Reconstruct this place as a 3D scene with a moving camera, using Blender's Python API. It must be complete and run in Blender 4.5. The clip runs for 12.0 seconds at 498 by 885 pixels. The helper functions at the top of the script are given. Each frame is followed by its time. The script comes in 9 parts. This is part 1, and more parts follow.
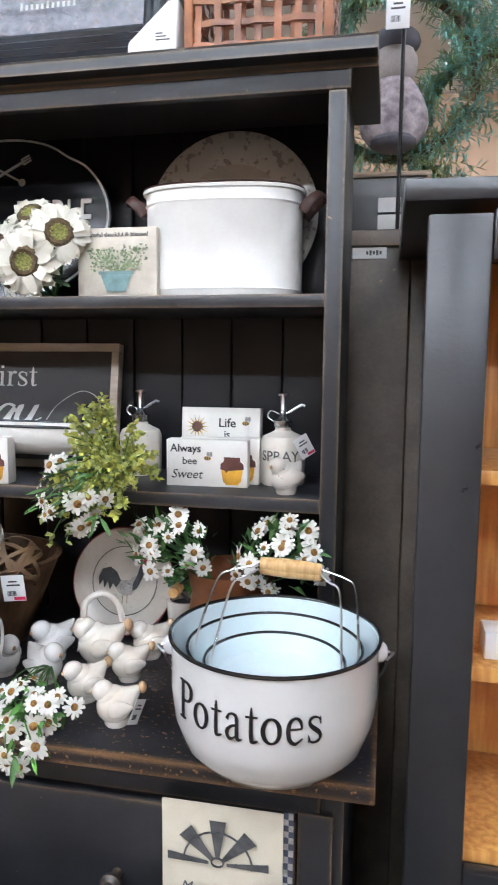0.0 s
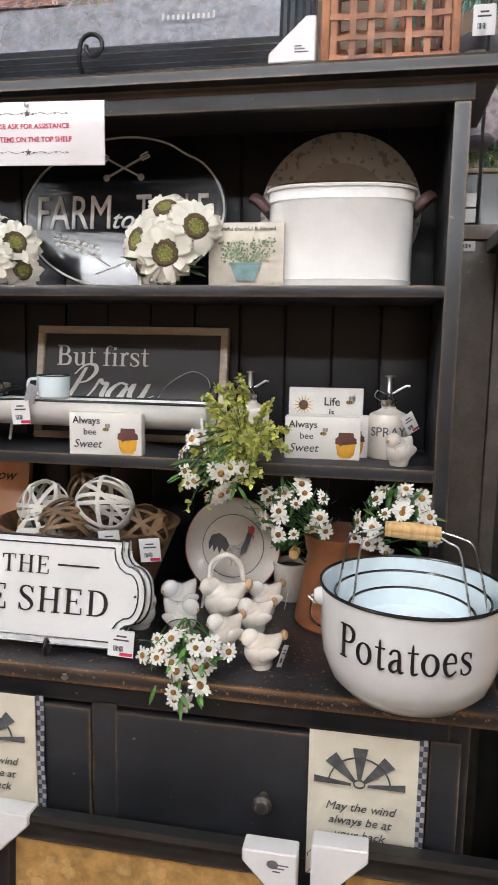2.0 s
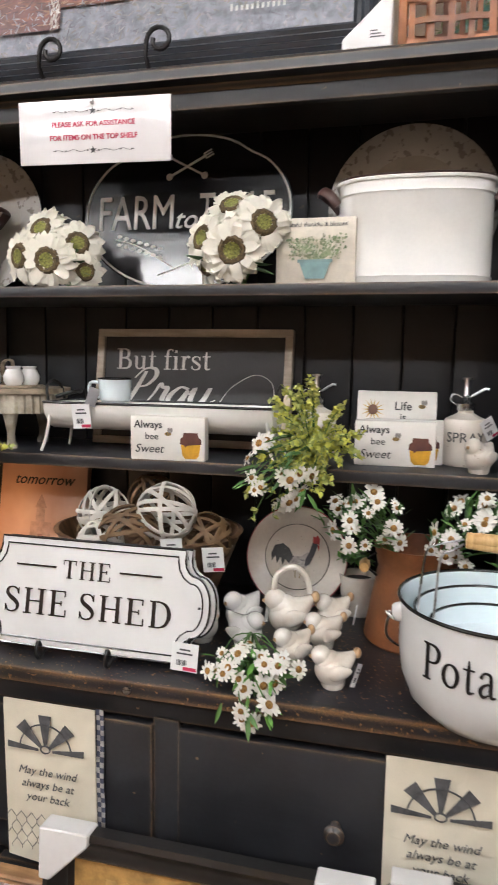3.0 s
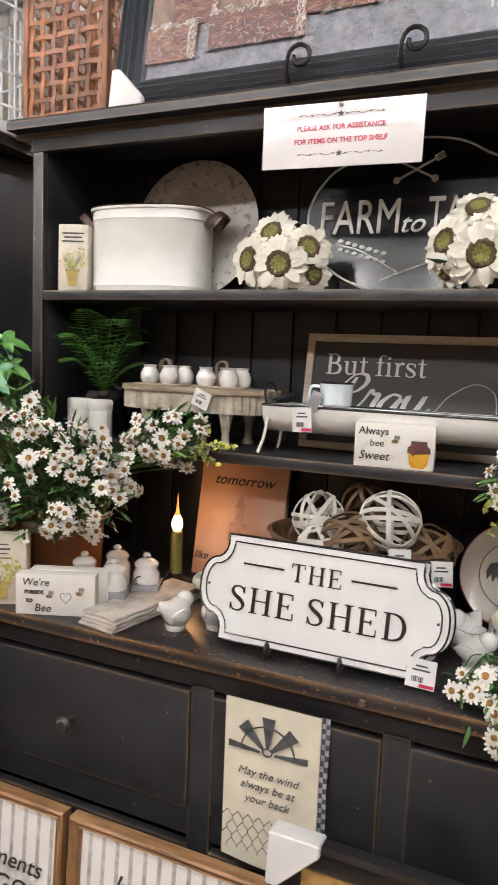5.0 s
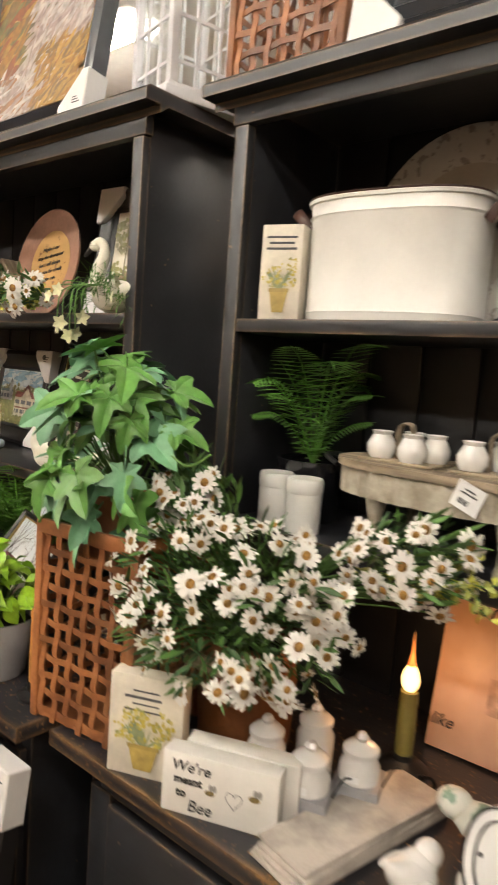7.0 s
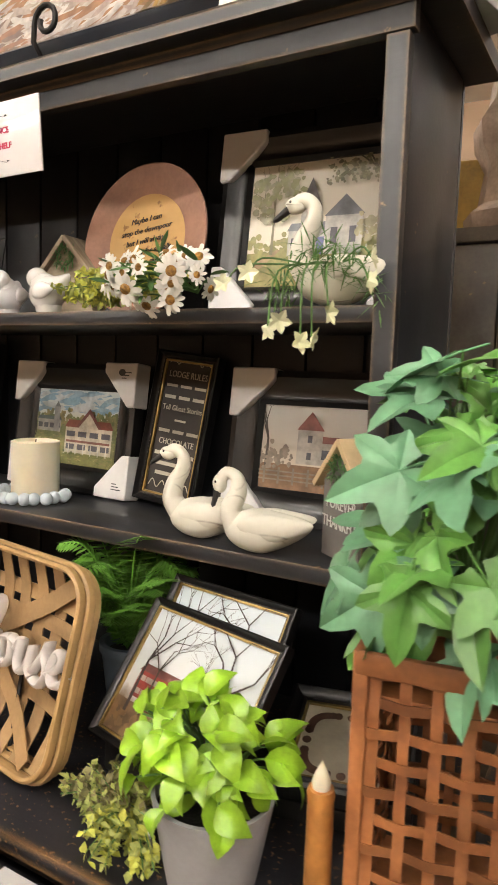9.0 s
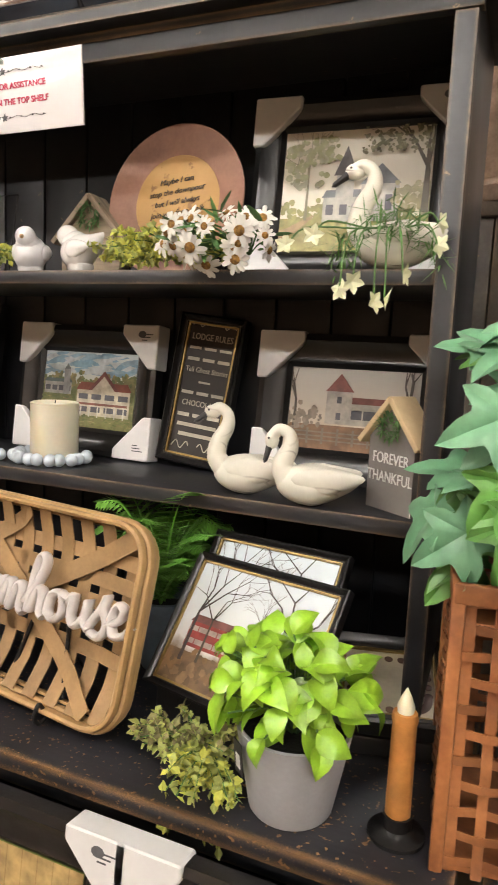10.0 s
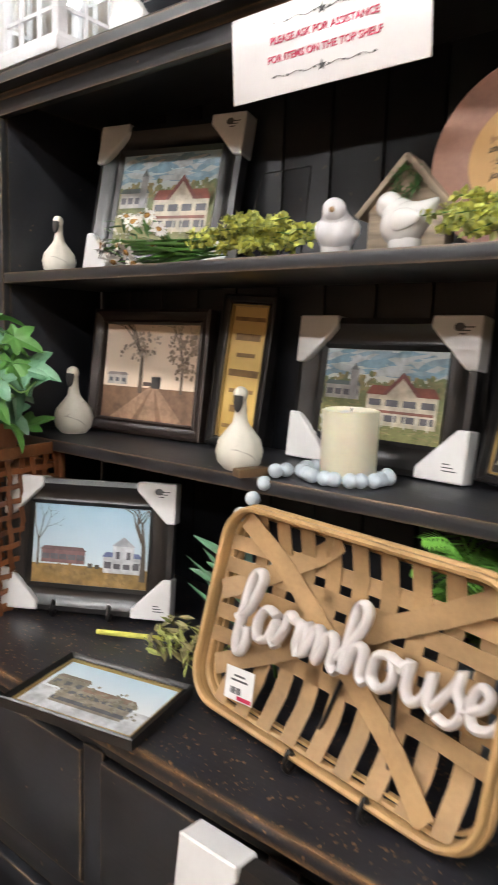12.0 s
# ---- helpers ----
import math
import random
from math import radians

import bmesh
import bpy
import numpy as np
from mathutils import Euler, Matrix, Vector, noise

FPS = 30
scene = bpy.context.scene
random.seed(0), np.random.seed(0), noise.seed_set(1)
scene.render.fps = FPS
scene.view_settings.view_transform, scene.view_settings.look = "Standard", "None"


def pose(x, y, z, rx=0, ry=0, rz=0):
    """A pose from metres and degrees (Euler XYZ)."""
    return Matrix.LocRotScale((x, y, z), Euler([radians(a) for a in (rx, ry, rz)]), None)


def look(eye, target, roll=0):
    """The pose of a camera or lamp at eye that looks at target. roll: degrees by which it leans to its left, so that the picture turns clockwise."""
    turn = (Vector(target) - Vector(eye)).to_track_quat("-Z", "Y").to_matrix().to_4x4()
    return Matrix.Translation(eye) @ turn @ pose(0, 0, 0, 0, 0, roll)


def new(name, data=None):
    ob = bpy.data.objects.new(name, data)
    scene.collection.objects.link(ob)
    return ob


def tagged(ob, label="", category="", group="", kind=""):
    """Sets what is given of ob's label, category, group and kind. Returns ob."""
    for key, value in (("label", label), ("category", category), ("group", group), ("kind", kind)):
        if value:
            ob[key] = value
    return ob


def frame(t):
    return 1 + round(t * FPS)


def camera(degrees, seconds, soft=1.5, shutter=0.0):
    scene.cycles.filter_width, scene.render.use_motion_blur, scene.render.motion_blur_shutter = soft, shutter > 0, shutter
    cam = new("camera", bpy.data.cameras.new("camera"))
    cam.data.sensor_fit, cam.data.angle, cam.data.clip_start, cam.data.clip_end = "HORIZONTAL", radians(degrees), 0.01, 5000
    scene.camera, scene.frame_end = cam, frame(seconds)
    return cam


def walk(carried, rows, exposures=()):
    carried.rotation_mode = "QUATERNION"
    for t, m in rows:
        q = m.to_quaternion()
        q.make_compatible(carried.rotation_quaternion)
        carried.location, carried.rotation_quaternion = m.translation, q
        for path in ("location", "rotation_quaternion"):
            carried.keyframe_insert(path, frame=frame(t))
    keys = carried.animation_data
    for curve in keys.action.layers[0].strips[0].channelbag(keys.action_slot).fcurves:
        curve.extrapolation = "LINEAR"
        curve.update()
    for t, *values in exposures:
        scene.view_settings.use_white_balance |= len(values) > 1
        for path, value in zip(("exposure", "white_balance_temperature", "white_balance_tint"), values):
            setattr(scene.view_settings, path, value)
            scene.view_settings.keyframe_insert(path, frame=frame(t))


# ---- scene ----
cam = camera(40.3, 12.0, soft=1.6, shutter=0.4)
PATH = [
    (0.0, look((-0.015, 0.032, 1.408), (-0.409, 1.98, 1.182), 0.6)),
    (0.5, look((-0.06, 0.037, 1.408), (-0.484, 1.981, 1.209), 0.8)),
    (1.0, look((-0.121, -0.028, 1.41), (-0.507, 1.919, 1.165), 1.0)),
    (1.5, look((-0.168, -0.084, 1.404), (-0.516, 1.866, 1.125), 0.7)),
    (2.0, look((-0.211, -0.121, 1.41), (-0.565, 1.828, 1.129), 1.0)),
    (2.5, look((-0.231, -0.13, 1.419), (-0.632, 1.813, 1.167), 1.1)),
    (3.0, look((-0.258, -0.078, 1.392), (-0.743, 1.847, 1.142), 0.8)),
    (3.5, look((-0.29, -0.003, 1.417), (-0.986, 1.856, 1.17), 1.8)),
    (3.7, look((-0.307, 0.018, 1.411), (-1.081, 1.846, 1.169), 2.4)),
    (5.3, look((-0.484, -0.139, 1.376), (-1.266, 1.688, 1.147), 2.5)),
    (5.5, look((-0.497, -0.12, 1.379), (-1.291, 1.7, 1.136), 2.7)),
    (6.0, look((-0.53, 0.051, 1.405), (-1.531, 1.759, 1.123), 3.3)),
    (6.5, look((-0.596, 0.191, 1.424), (-1.85, 1.724, 1.144), 5.2)),
    (7.0, look((-0.747, 0.264, 1.439), (-2.029, 1.784, 1.223), 4.1)),
    (7.5, look((-0.92, 0.286, 1.444), (-2.262, 1.75, 1.214), 2.3)),
    (7.7, look((-0.957, 0.324, 1.456), (-2.383, 1.694, 1.159), 1.2)),
    (9.3, look((-1.446, 0.232, 1.431), (-2.311, 2.025, 1.244), 1.4)),
    (9.5, look((-1.47, 0.198, 1.425), (-2.28, 2.017, 1.235), 1.3)),
    (10.0, look((-1.513, 0.167, 1.413), (-2.286, 1.992, 1.143), 2.6)),
    (10.5, look((-1.561, 0.149, 1.42), (-2.384, 1.959, 1.2), 2.3)),
    (11.0, look((-1.619, 0.139, 1.414), (-2.534, 1.904, 1.2), 2.1)),
    (11.5, look((-1.696, 0.166, 1.401), (-2.728, 1.859, 1.135), 2.7)),
    (12.0, look((-1.777, 0.25, 1.404), (-3.003, 1.803, 1.106), 1.8)),
]
walk(cam, PATH,
     exposures=[(0.0, 0.14, 5300, 8), (0.5, 0.1, 5340, 8), (1.0, 0.03, 5600, 9), (1.5, -0.05, 5650, 9), (2.5, -0.15, 5850, 10), (5.5, -0.15, 6150, 10), (7.5, -0.1, 7000, 8), (9.5, 0.0, 6650, 10), (10.5, -0.02, 6400, 10), (12.0, 0.03, 6050, 9)])

# ---- world, lights ----
world = bpy.data.worlds.new("shop_world")
scene.world = world
world.use_nodes = True
world.node_tree.nodes["Background"].inputs[0].default_value = (1.0, 0.93, 0.84, 1)
world.node_tree.nodes["Background"].inputs[1].default_value = 0.05
LAMP_POWER = 82.0   # emission of the ceiling tubes
SILL1, SILL2, DESK, ROOF = 1.511, 1.212, 0.918, 1.845   # heights of the shelves, the counter and the hutch tops
SECOND = -1.53      # the second hutch stands this far along the row


# ---- materials ----
def make(name, base, rough=0.6, metal=0.0, var=0.18, scale=14.0, bump=0.12, fine=160.0, coat=0.0, dark=None, trans=0.0, sss=0.0, obj_rand=0.0):
    """A surface with broad stains, fine grain and relief."""
    m = bpy.data.materials.new(name)
    m.use_nodes = True
    nt = m.node_tree
    bs = nt.nodes["Principled BSDF"]
    N, L = nt.nodes.new, nt.links.new
    tc = N("ShaderNodeTexCoord")
    n1 = N("ShaderNodeTexNoise"); n1.inputs["Scale"].default_value = scale; n1.inputs["Detail"].default_value = 5
    n2 = N("ShaderNodeTexNoise"); n2.inputs["Scale"].default_value = fine; n2.inputs["Detail"].default_value = 3
    L(tc.outputs["Object"], n1.inputs["Vector"]); L(tc.outputs["Object"], n2.inputs["Vector"])
    ramp = N("ShaderNodeValToRGB")
    d = dark or tuple(c * (1 - 2 * var) for c in base)
    ramp.color_ramp.elements[0].position, ramp.color_ramp.elements[1].position = 0.3, 0.62
    ramp.color_ramp.elements[0].color = (*[max(0, c) for c in d], 1)
    ramp.color_ramp.elements[1].color = (*base, 1)
    L(n1.outputs["Fac"], ramp.inputs["Fac"])
    mix = N("ShaderNodeMix"); mix.data_type = "RGBA"; mix.blend_type = "MULTIPLY"
    mix.inputs[0].default_value = min(1.0, var * 1.6)
    L(ramp.outputs["Color"], mix.inputs[6]); L(n2.outputs["Fac"], mix.inputs[7])
    out = mix.outputs[2]
    if obj_rand:
        oi = N("ShaderNodeObjectInfo"); hsv = N("ShaderNodeHueSaturation")
        mr = N("ShaderNodeMapRange"); mr.inputs[3].default_value, mr.inputs[4].default_value = 1 - obj_rand, 1 + obj_rand
        L(oi.outputs["Random"], mr.inputs[0]); L(mr.outputs[0], hsv.inputs["Value"]); L(out, hsv.inputs["Color"])
        out = hsv.outputs["Color"]
    L(out, bs.inputs["Base Color"])
    rr = N("ShaderNodeMapRange"); rr.inputs[3].default_value, rr.inputs[4].default_value = max(0.02, rough * 0.8), min(1, rough * 1.2)
    L(n1.outputs["Fac"], rr.inputs[0]); L(rr.outputs[0], bs.inputs["Roughness"])
    bs.inputs["Metallic"].default_value = metal
    bs.inputs["Coat Weight"].default_value = coat
    bs.inputs["Coat Roughness"].default_value = 0.12
    bs.inputs["Transmission Weight"].default_value = trans
    if sss:
        bs.inputs["Subsurface Weight"].default_value = sss
        bs.inputs["Subsurface Radius"].default_value = (0.01, 0.006, 0.003)
    if bump:
        bp = N("ShaderNodeBump"); bp.inputs["Strength"].default_value = bump; bp.inputs["Distance"].default_value = 0.002
        L(n2.outputs["Fac"], bp.inputs["Height"]); L(bp.outputs["Normal"], bs.inputs["Normal"])
    return m


def worn_wood(name, paint, bare, rough=0.42, radius=0.006, amount=0.5, grain_axis=(2.5, 30, 30), flecks=0.73, fleck_scale=60):
    """Painted furniture: paint rubbed through to bare wood along its edges and in a few scuffs."""
    m = make(name, paint, rough, var=0.25, scale=9, bump=0)
    nt = m.node_tree
    N, L = nt.nodes.new, nt.links.new
    bs = nt.nodes["Principled BSDF"]
    old = bs.inputs["Base Color"].links[0].from_socket
    tc = N("ShaderNodeTexCoord")
    geo = N("ShaderNodeNewGeometry"); bev = N("ShaderNodeBevel"); bev.samples = 4
    bev.inputs["Radius"].default_value = radius
    dot = N("ShaderNodeVectorMath"); dot.operation = "DOT_PRODUCT"
    L(bev.outputs[0], dot.inputs[0]); L(geo.outputs["Normal"], dot.inputs[1])
    edge = N("ShaderNodeMapRange"); edge.inputs[1].default_value, edge.inputs[2].default_value = 0.998, 0.9
    L(dot.outputs["Value"], edge.inputs[0])
    rub = N("ShaderNodeTexNoise"); rub.inputs["Scale"].default_value = 7; rub.inputs["Detail"].default_value = 7; rub.inputs["Roughness"].default_value = 0.7
    L(tc.outputs["Object"], rub.inputs["Vector"])
    rmap = N("ShaderNodeMapRange"); rmap.inputs[1].default_value, rmap.inputs[2].default_value = 0.62 - amount * 0.4, 0.66 - amount * 0.12
    L(rub.outputs["Fac"], rmap.inputs[0])
    mul = N("ShaderNodeMath"); mul.operation = "MULTIPLY"
    L(edge.outputs[0], mul.inputs[0]); L(rmap.outputs[0], mul.inputs[1])
    chips = N("ShaderNodeTexNoise"); chips.inputs["Scale"].default_value = fleck_scale; chips.inputs["Detail"].default_value = 4
    L(tc.outputs["Object"], chips.inputs["Vector"])
    cm = N("ShaderNodeMapRange"); cm.inputs[1].default_value, cm.inputs[2].default_value = flecks, flecks + 0.02
    L(chips.outputs["Fac"], cm.inputs[0])
    mx = N("ShaderNodeMath"); mx.operation = "MAXIMUM"
    L(mul.outputs[0], mx.inputs[0]); L(cm.outputs[0], mx.inputs[1])
    wood = N("ShaderNodeTexNoise"); wood.inputs["Scale"].default_value = 4; wood.inputs["Detail"].default_value = 6
    mp = N("ShaderNodeMapping"); mp.inputs["Scale"].default_value = grain_axis
    L(tc.outputs["Object"], mp.inputs["Vector"]); L(mp.outputs[0], wood.inputs["Vector"])
    wr = N("ShaderNodeValToRGB")
    wr.color_ramp.elements[0].color = (*[c * 0.45 for c in bare], 1); wr.color_ramp.elements[1].color = (*bare, 1)
    wr.color_ramp.elements[0].position, wr.color_ramp.elements[1].position = 0.35, 0.65
    L(wood.outputs["Fac"], wr.inputs["Fac"])
    mix = N("ShaderNodeMix"); mix.data_type = "RGBA"
    L(mx.outputs[0], mix.inputs[0]); L(old, mix.inputs[6]); L(wr.outputs["Color"], mix.inputs[7])
    L(mix.outputs[2], bs.inputs["Base Color"])
    bp = N("ShaderNodeBump"); bp.inputs["Strength"].default_value = 0.25; bp.inputs["Distance"].default_value = 0.001
    L(wood.outputs["Fac"], bp.inputs["Height"]); L(bp.outputs["Normal"], bs.inputs["Normal"])
    return m


def grained(name, base, dark, rough=0.5, axis=(30, 30, 2.5), scale=3.0, obj_rand=0.0, bump=0.3):
    """Bare wood with grain along the axis of least scale."""
    m = make(name, base, rough, var=0.12, obj_rand=obj_rand, bump=0)
    nt = m.node_tree
    N, L = nt.nodes.new, nt.links.new
    bs = nt.nodes["Principled BSDF"]
    tc = N("ShaderNodeTexCoord"); mp = N("ShaderNodeMapping"); mp.inputs["Scale"].default_value = axis
    nz = N("ShaderNodeTexNoise"); nz.inputs["Scale"].default_value = scale; nz.inputs["Detail"].default_value = 7
    L(tc.outputs["Object"], mp.inputs["Vector"]); L(mp.outputs[0], nz.inputs["Vector"])
    ramp = [n for n in nt.nodes if n.type == "VALTORGB"][0]
    ramp.color_ramp.elements[0].color = (*dark, 1)
    ramp.color_ramp.elements[0].position, ramp.color_ramp.elements[1].position = 0.35, 0.6
    L(nz.outputs["Fac"], ramp.inputs["Fac"])
    bp = N("ShaderNodeBump"); bp.inputs["Strength"].default_value = bump; bp.inputs["Distance"].default_value = 0.001
    L(nz.outputs["Fac"], bp.inputs["Height"]); L(bp.outputs["Normal"], bs.inputs["Normal"])
    return m


def glow(name, color, strength):
    m = bpy.data.materials.new(name)
    m.use_nodes = True
    bs = m.node_tree.nodes["Principled BSDF"]
    bs.inputs["Base Color"].default_value = (*color, 1)
    bs.inputs["Emission Color"].default_value = (*color, 1)
    bs.inputs["Emission Strength"].default_value = strength
    return m


def gradient(name, stops, axis="Z", speck=0.35, scale=40.0, lo=0.0, hi=1.0, rough=0.45):
    """A painted or printed ground that runs through several colours along one axis (in metres from lo to hi), broken by brush marks."""
    m = bpy.data.materials.new(name)
    m.use_nodes = True
    nt = m.node_tree
    N, L = nt.nodes.new, nt.links.new
    bs = nt.nodes["Principled BSDF"]
    tc = N("ShaderNodeTexCoord"); sep = N("ShaderNodeSeparateXYZ")
    L(tc.outputs["Object"], sep.inputs[0])
    nz = N("ShaderNodeTexNoise"); nz.inputs["Scale"].default_value = scale; nz.inputs["Detail"].default_value = 6
    L(tc.outputs["Object"], nz.inputs["Vector"])
    mr = N("ShaderNodeMapRange"); mr.inputs[1].default_value, mr.inputs[2].default_value = lo, hi
    L(sep.outputs[axis], mr.inputs[0])
    off = N("ShaderNodeMath"); off.operation = "MULTIPLY_ADD"
    off.inputs[1].default_value, off.inputs[2].default_value = speck, -speck / 2
    L(nz.outputs["Fac"], off.inputs[0])
    add = N("ShaderNodeMath"); add.operation = "ADD"
    L(mr.outputs[0], add.inputs[0]); L(off.outputs[0], add.inputs[1])
    ramp = N("ShaderNodeValToRGB")
    els = ramp.color_ramp.elements
    while len(els) < len(stops):
        els.new(0.5)
    for e, (p, c) in zip(els, stops):
        e.position, e.color = p, (*c, 1)
    L(add.outputs[0], ramp.inputs["Fac"]); L(ramp.outputs["Color"], bs.inputs["Base Color"])
    bs.inputs["Roughness"].default_value = rough
    bp = N("ShaderNodeBump"); bp.inputs["Strength"].default_value = 0.15; bp.inputs["Distance"].default_value = 0.001
    L(nz.outputs["Fac"], bp.inputs["Height"]); L(bp.outputs["Normal"], bs.inputs["Normal"])
    return m


def spotted(name, base, spot, scale=60.0, lo=0.62, hi=0.66, rough=0.3, coat=0.4, crack=False):
    """A glaze or paint with specks or cracks of another colour."""
    m = make(name, base, rough, var=0.06, coat=coat, bump=0.05)
    nt = m.node_tree
    N, L = nt.nodes.new, nt.links.new
    bs = nt.nodes["Principled BSDF"]
    old = bs.inputs["Base Color"].links[0].from_socket
    tc = N("ShaderNodeTexCoord"); mr = N("ShaderNodeMapRange")
    mr.inputs[1].default_value, mr.inputs[2].default_value = lo, hi
    if crack:
        vo = N("ShaderNodeTexVoronoi"); vo.feature = "DISTANCE_TO_EDGE"; vo.inputs["Scale"].default_value = scale
        wob = N("ShaderNodeTexNoise"); wob.inputs["Scale"].default_value = 12; wob.inputs["Detail"].default_value = 4
        gate = N("ShaderNodeMapRange"); gate.inputs[1].default_value, gate.inputs[2].default_value = 0.5, 0.62
        L(tc.outputs["Object"], wob.inputs["Vector"]); L(wob.outputs["Fac"], gate.inputs[0])
        mp = N("ShaderNodeMapping"); mp.inputs["Scale"].default_value = (0.35, 1, 1.2)
        L(tc.outputs["Object"], mp.inputs["Vector"])
        L(mp.outputs[0], vo.inputs["Vector"]); L(vo.outputs["Distance"], mr.inputs[0])
        mm = N("ShaderNodeMath"); mm.operation = "MULTIPLY"
        L(mr.outputs[0], mm.inputs[0]); L(gate.outputs[0], mm.inputs[1]); fac = mm.outputs[0]
    else:
        nz = N("ShaderNodeTexNoise"); nz.inputs["Scale"].default_value = scale; nz.inputs["Detail"].default_value = 3
        L(tc.outputs["Object"], nz.inputs["Vector"]); L(nz.outputs["Fac"], mr.inputs[0]); fac = mr.outputs[0]
    mix = N("ShaderNodeMix"); mix.data_type = "RGBA"
    L(fac, mix.inputs[0]); L(old, mix.inputs[6]); mix.inputs[7].default_value = (*spot, 1)
    L(mix.outputs[2], bs.inputs["Base Color"])
    return m


BLACKWOOD = worn_wood("worn_black_paint", (0.025, 0.026, 0.0305), (0.24, 0.155, 0.08), rough=0.42, radius=0.007, amount=0.75)
# darker, bluer copy of the hutch black with less edge rub, for the back
BACKBLACK = worn_wood("darker_back_board_black", (0.0118, 0.0128, 0.017), (0.09, 0.06, 0.035), rough=0.5, radius=0.004, amount=0.25)
BLACKTOP = worn_wood("worn_black_top", (0.022, 0.022, 0.027), (0.3, 0.165, 0.065), rough=0.32, radius=0.014, amount=0.95, flecks=0.635, fleck_scale=150)
BROWNWOOD = worn_wood("dark_brown_door_paint", (0.24, 0.2, 0.16), (0.36, 0.25, 0.13), rough=0.5)
SMOOTHBLACK = make("smooth_black_cabinet_paint", (0.026, 0.027, 0.03), 0.3, var=0.1)
PINE = grained("varnished_orange_pine", (0.78, 0.42, 0.12), (0.56, 0.24, 0.055), rough=0.3)
FRAMEWOOD = grained("light_oak_frame", (0.36, 0.2, 0.09), (0.2, 0.1, 0.04), rough=0.5, axis=(4, 30, 30))
TRAYWOOD = grained("weathered_tray_wood", (0.34, 0.27, 0.19), (0.16, 0.12, 0.08), rough=0.7, axis=(3, 30, 30))
GRIPWOOD = grained("pale_turned_wood", (0.68, 0.45, 0.19), (0.5, 0.3, 0.11), rough=0.4, axis=(4, 40, 40))
SLAT = make("stained_basket_slat", (0.33, 0.125, 0.042), 0.5, var=0.25, scale=18, obj_rand=0.3, dark=(0.15, 0.05, 0.018))
SPLINT = make("tan_basket_splint", (0.42, 0.26, 0.12), 0.6, var=0.18, scale=12, obj_rand=0.15)
RIMWOOD = make("tan_basket_rim", (0.5, 0.31, 0.13), 0.5, var=0.15)
ENAMEL = make("white_enamel", (0.7, 0.7, 0.69), 0.2, var=0.03, bump=0.02, coat=0.6)
ENAMELBLUE = make("pale_blue_enamel_inside", (0.72, 0.82, 0.86), 0.18, var=0.03, bump=0.02, coat=0.5)
ENAMELMATT = make("antique_white_enamel", (0.74, 0.725, 0.685), 0.36, var=0.05, bump=0.03)
BLACKENAMEL = make("black_enamel", (0.01, 0.01, 0.012), 0.2, var=0.1, coat=0.5)
CERAMIC = make("cream_glazed_ceramic", (0.74, 0.7, 0.63), 0.22, var=0.08, scale=30, coat=0.6, dark=(0.66, 0.58, 0.48))
WHITECERAMIC = make("white_glazed_ceramic", (0.7, 0.685, 0.66), 0.25, var=0.05, coat=0.5)
TIPGLAZE = make("tan_brushed_glaze", (0.55, 0.36, 0.19), 0.3, var=0.15, coat=0.4)
SPECKLED = spotted("speckled_stoneware", (0.62, 0.57, 0.5), (0.25, 0.2, 0.15), scale=95, lo=0.66, hi=0.69)
SPLATTER = spotted("grey_splatter_plate", (0.56, 0.54, 0.5), (0.28, 0.25, 0.22), scale=70, lo=0.57, hi=0.62, rough=0.35)
DISTRESSED = spotted("distressed_cream_paint", (0.74, 0.71, 0.61), (0.13, 0.1, 0.06), scale=24, lo=0.035, hi=0.0, rough=0.6, coat=0.0, crack=True)
RUST = make("rust_brown_tin", (0.29, 0.105, 0.035), 0.5, var=0.22, scale=9, metal=0.2)
LEATHER = make("dark_leather_strap", (0.06, 0.025, 0.018), 0.5, var=0.2)
PETAL = make("white_silk_petal", (0.72, 0.705, 0.655), 0.7, var=0.06, bump=0.05)
CREAMPETAL = make("cream_silk_petal", (0.82, 0.79, 0.68), 0.7, var=0.08, bump=0.08)
DAISYEYE = make("ochre_flower_centre", (0.46, 0.24, 0.05), 0.8, var=0.3, scale=300, bump=0.6, fine=900, obj_rand=0.2)
SEED = make("brown_seed_ring", (0.2, 0.135, 0.06), 0.9, var=0.4, scale=300, bump=1.0, fine=900)
SEEDHEART = make("green_seed_heart", (0.4, 0.4, 0.09), 0.9, var=0.4, scale=300, bump=1.0, fine=900)
LEAFDARK = make("dark_green_leaf", (0.09, 0.2, 0.06), 0.5, var=0.25, scale=40, obj_rand=0.35)
LEAFFERN = make("fern_green", (0.13, 0.32, 0.055), 0.55, var=0.25, scale=30, obj_rand=0.3)
LEAFBRIGHTFERN = make("bright_fern_green", (0.2, 0.48, 0.07), 0.55, var=0.2, scale=30, obj_rand=0.3)
LEAFBRIGHT = make("bright_lime_leaf", (0.33, 0.6, 0.04), 0.34, var=0.16, scale=2.5, fine=14, bump=0.05, obj_rand=0.25, coat=0.15)
LEAFIVY = make("ivy_leaf", (0.15, 0.38, 0.08), 0.42, var=0.18, scale=2.5, fine=14, bump=0.05, obj_rand=0.4)
LEAFBLUE = make("blue_green_leaf", (0.16, 0.36, 0.2), 0.4, var=0.16, scale=2.5, fine=14, bump=0.05, obj_rand=0.25)
LEAFYELLOW = make("yellow_green_sprig", (0.64, 0.66, 0.12), 0.6, var=0.15, scale=60)
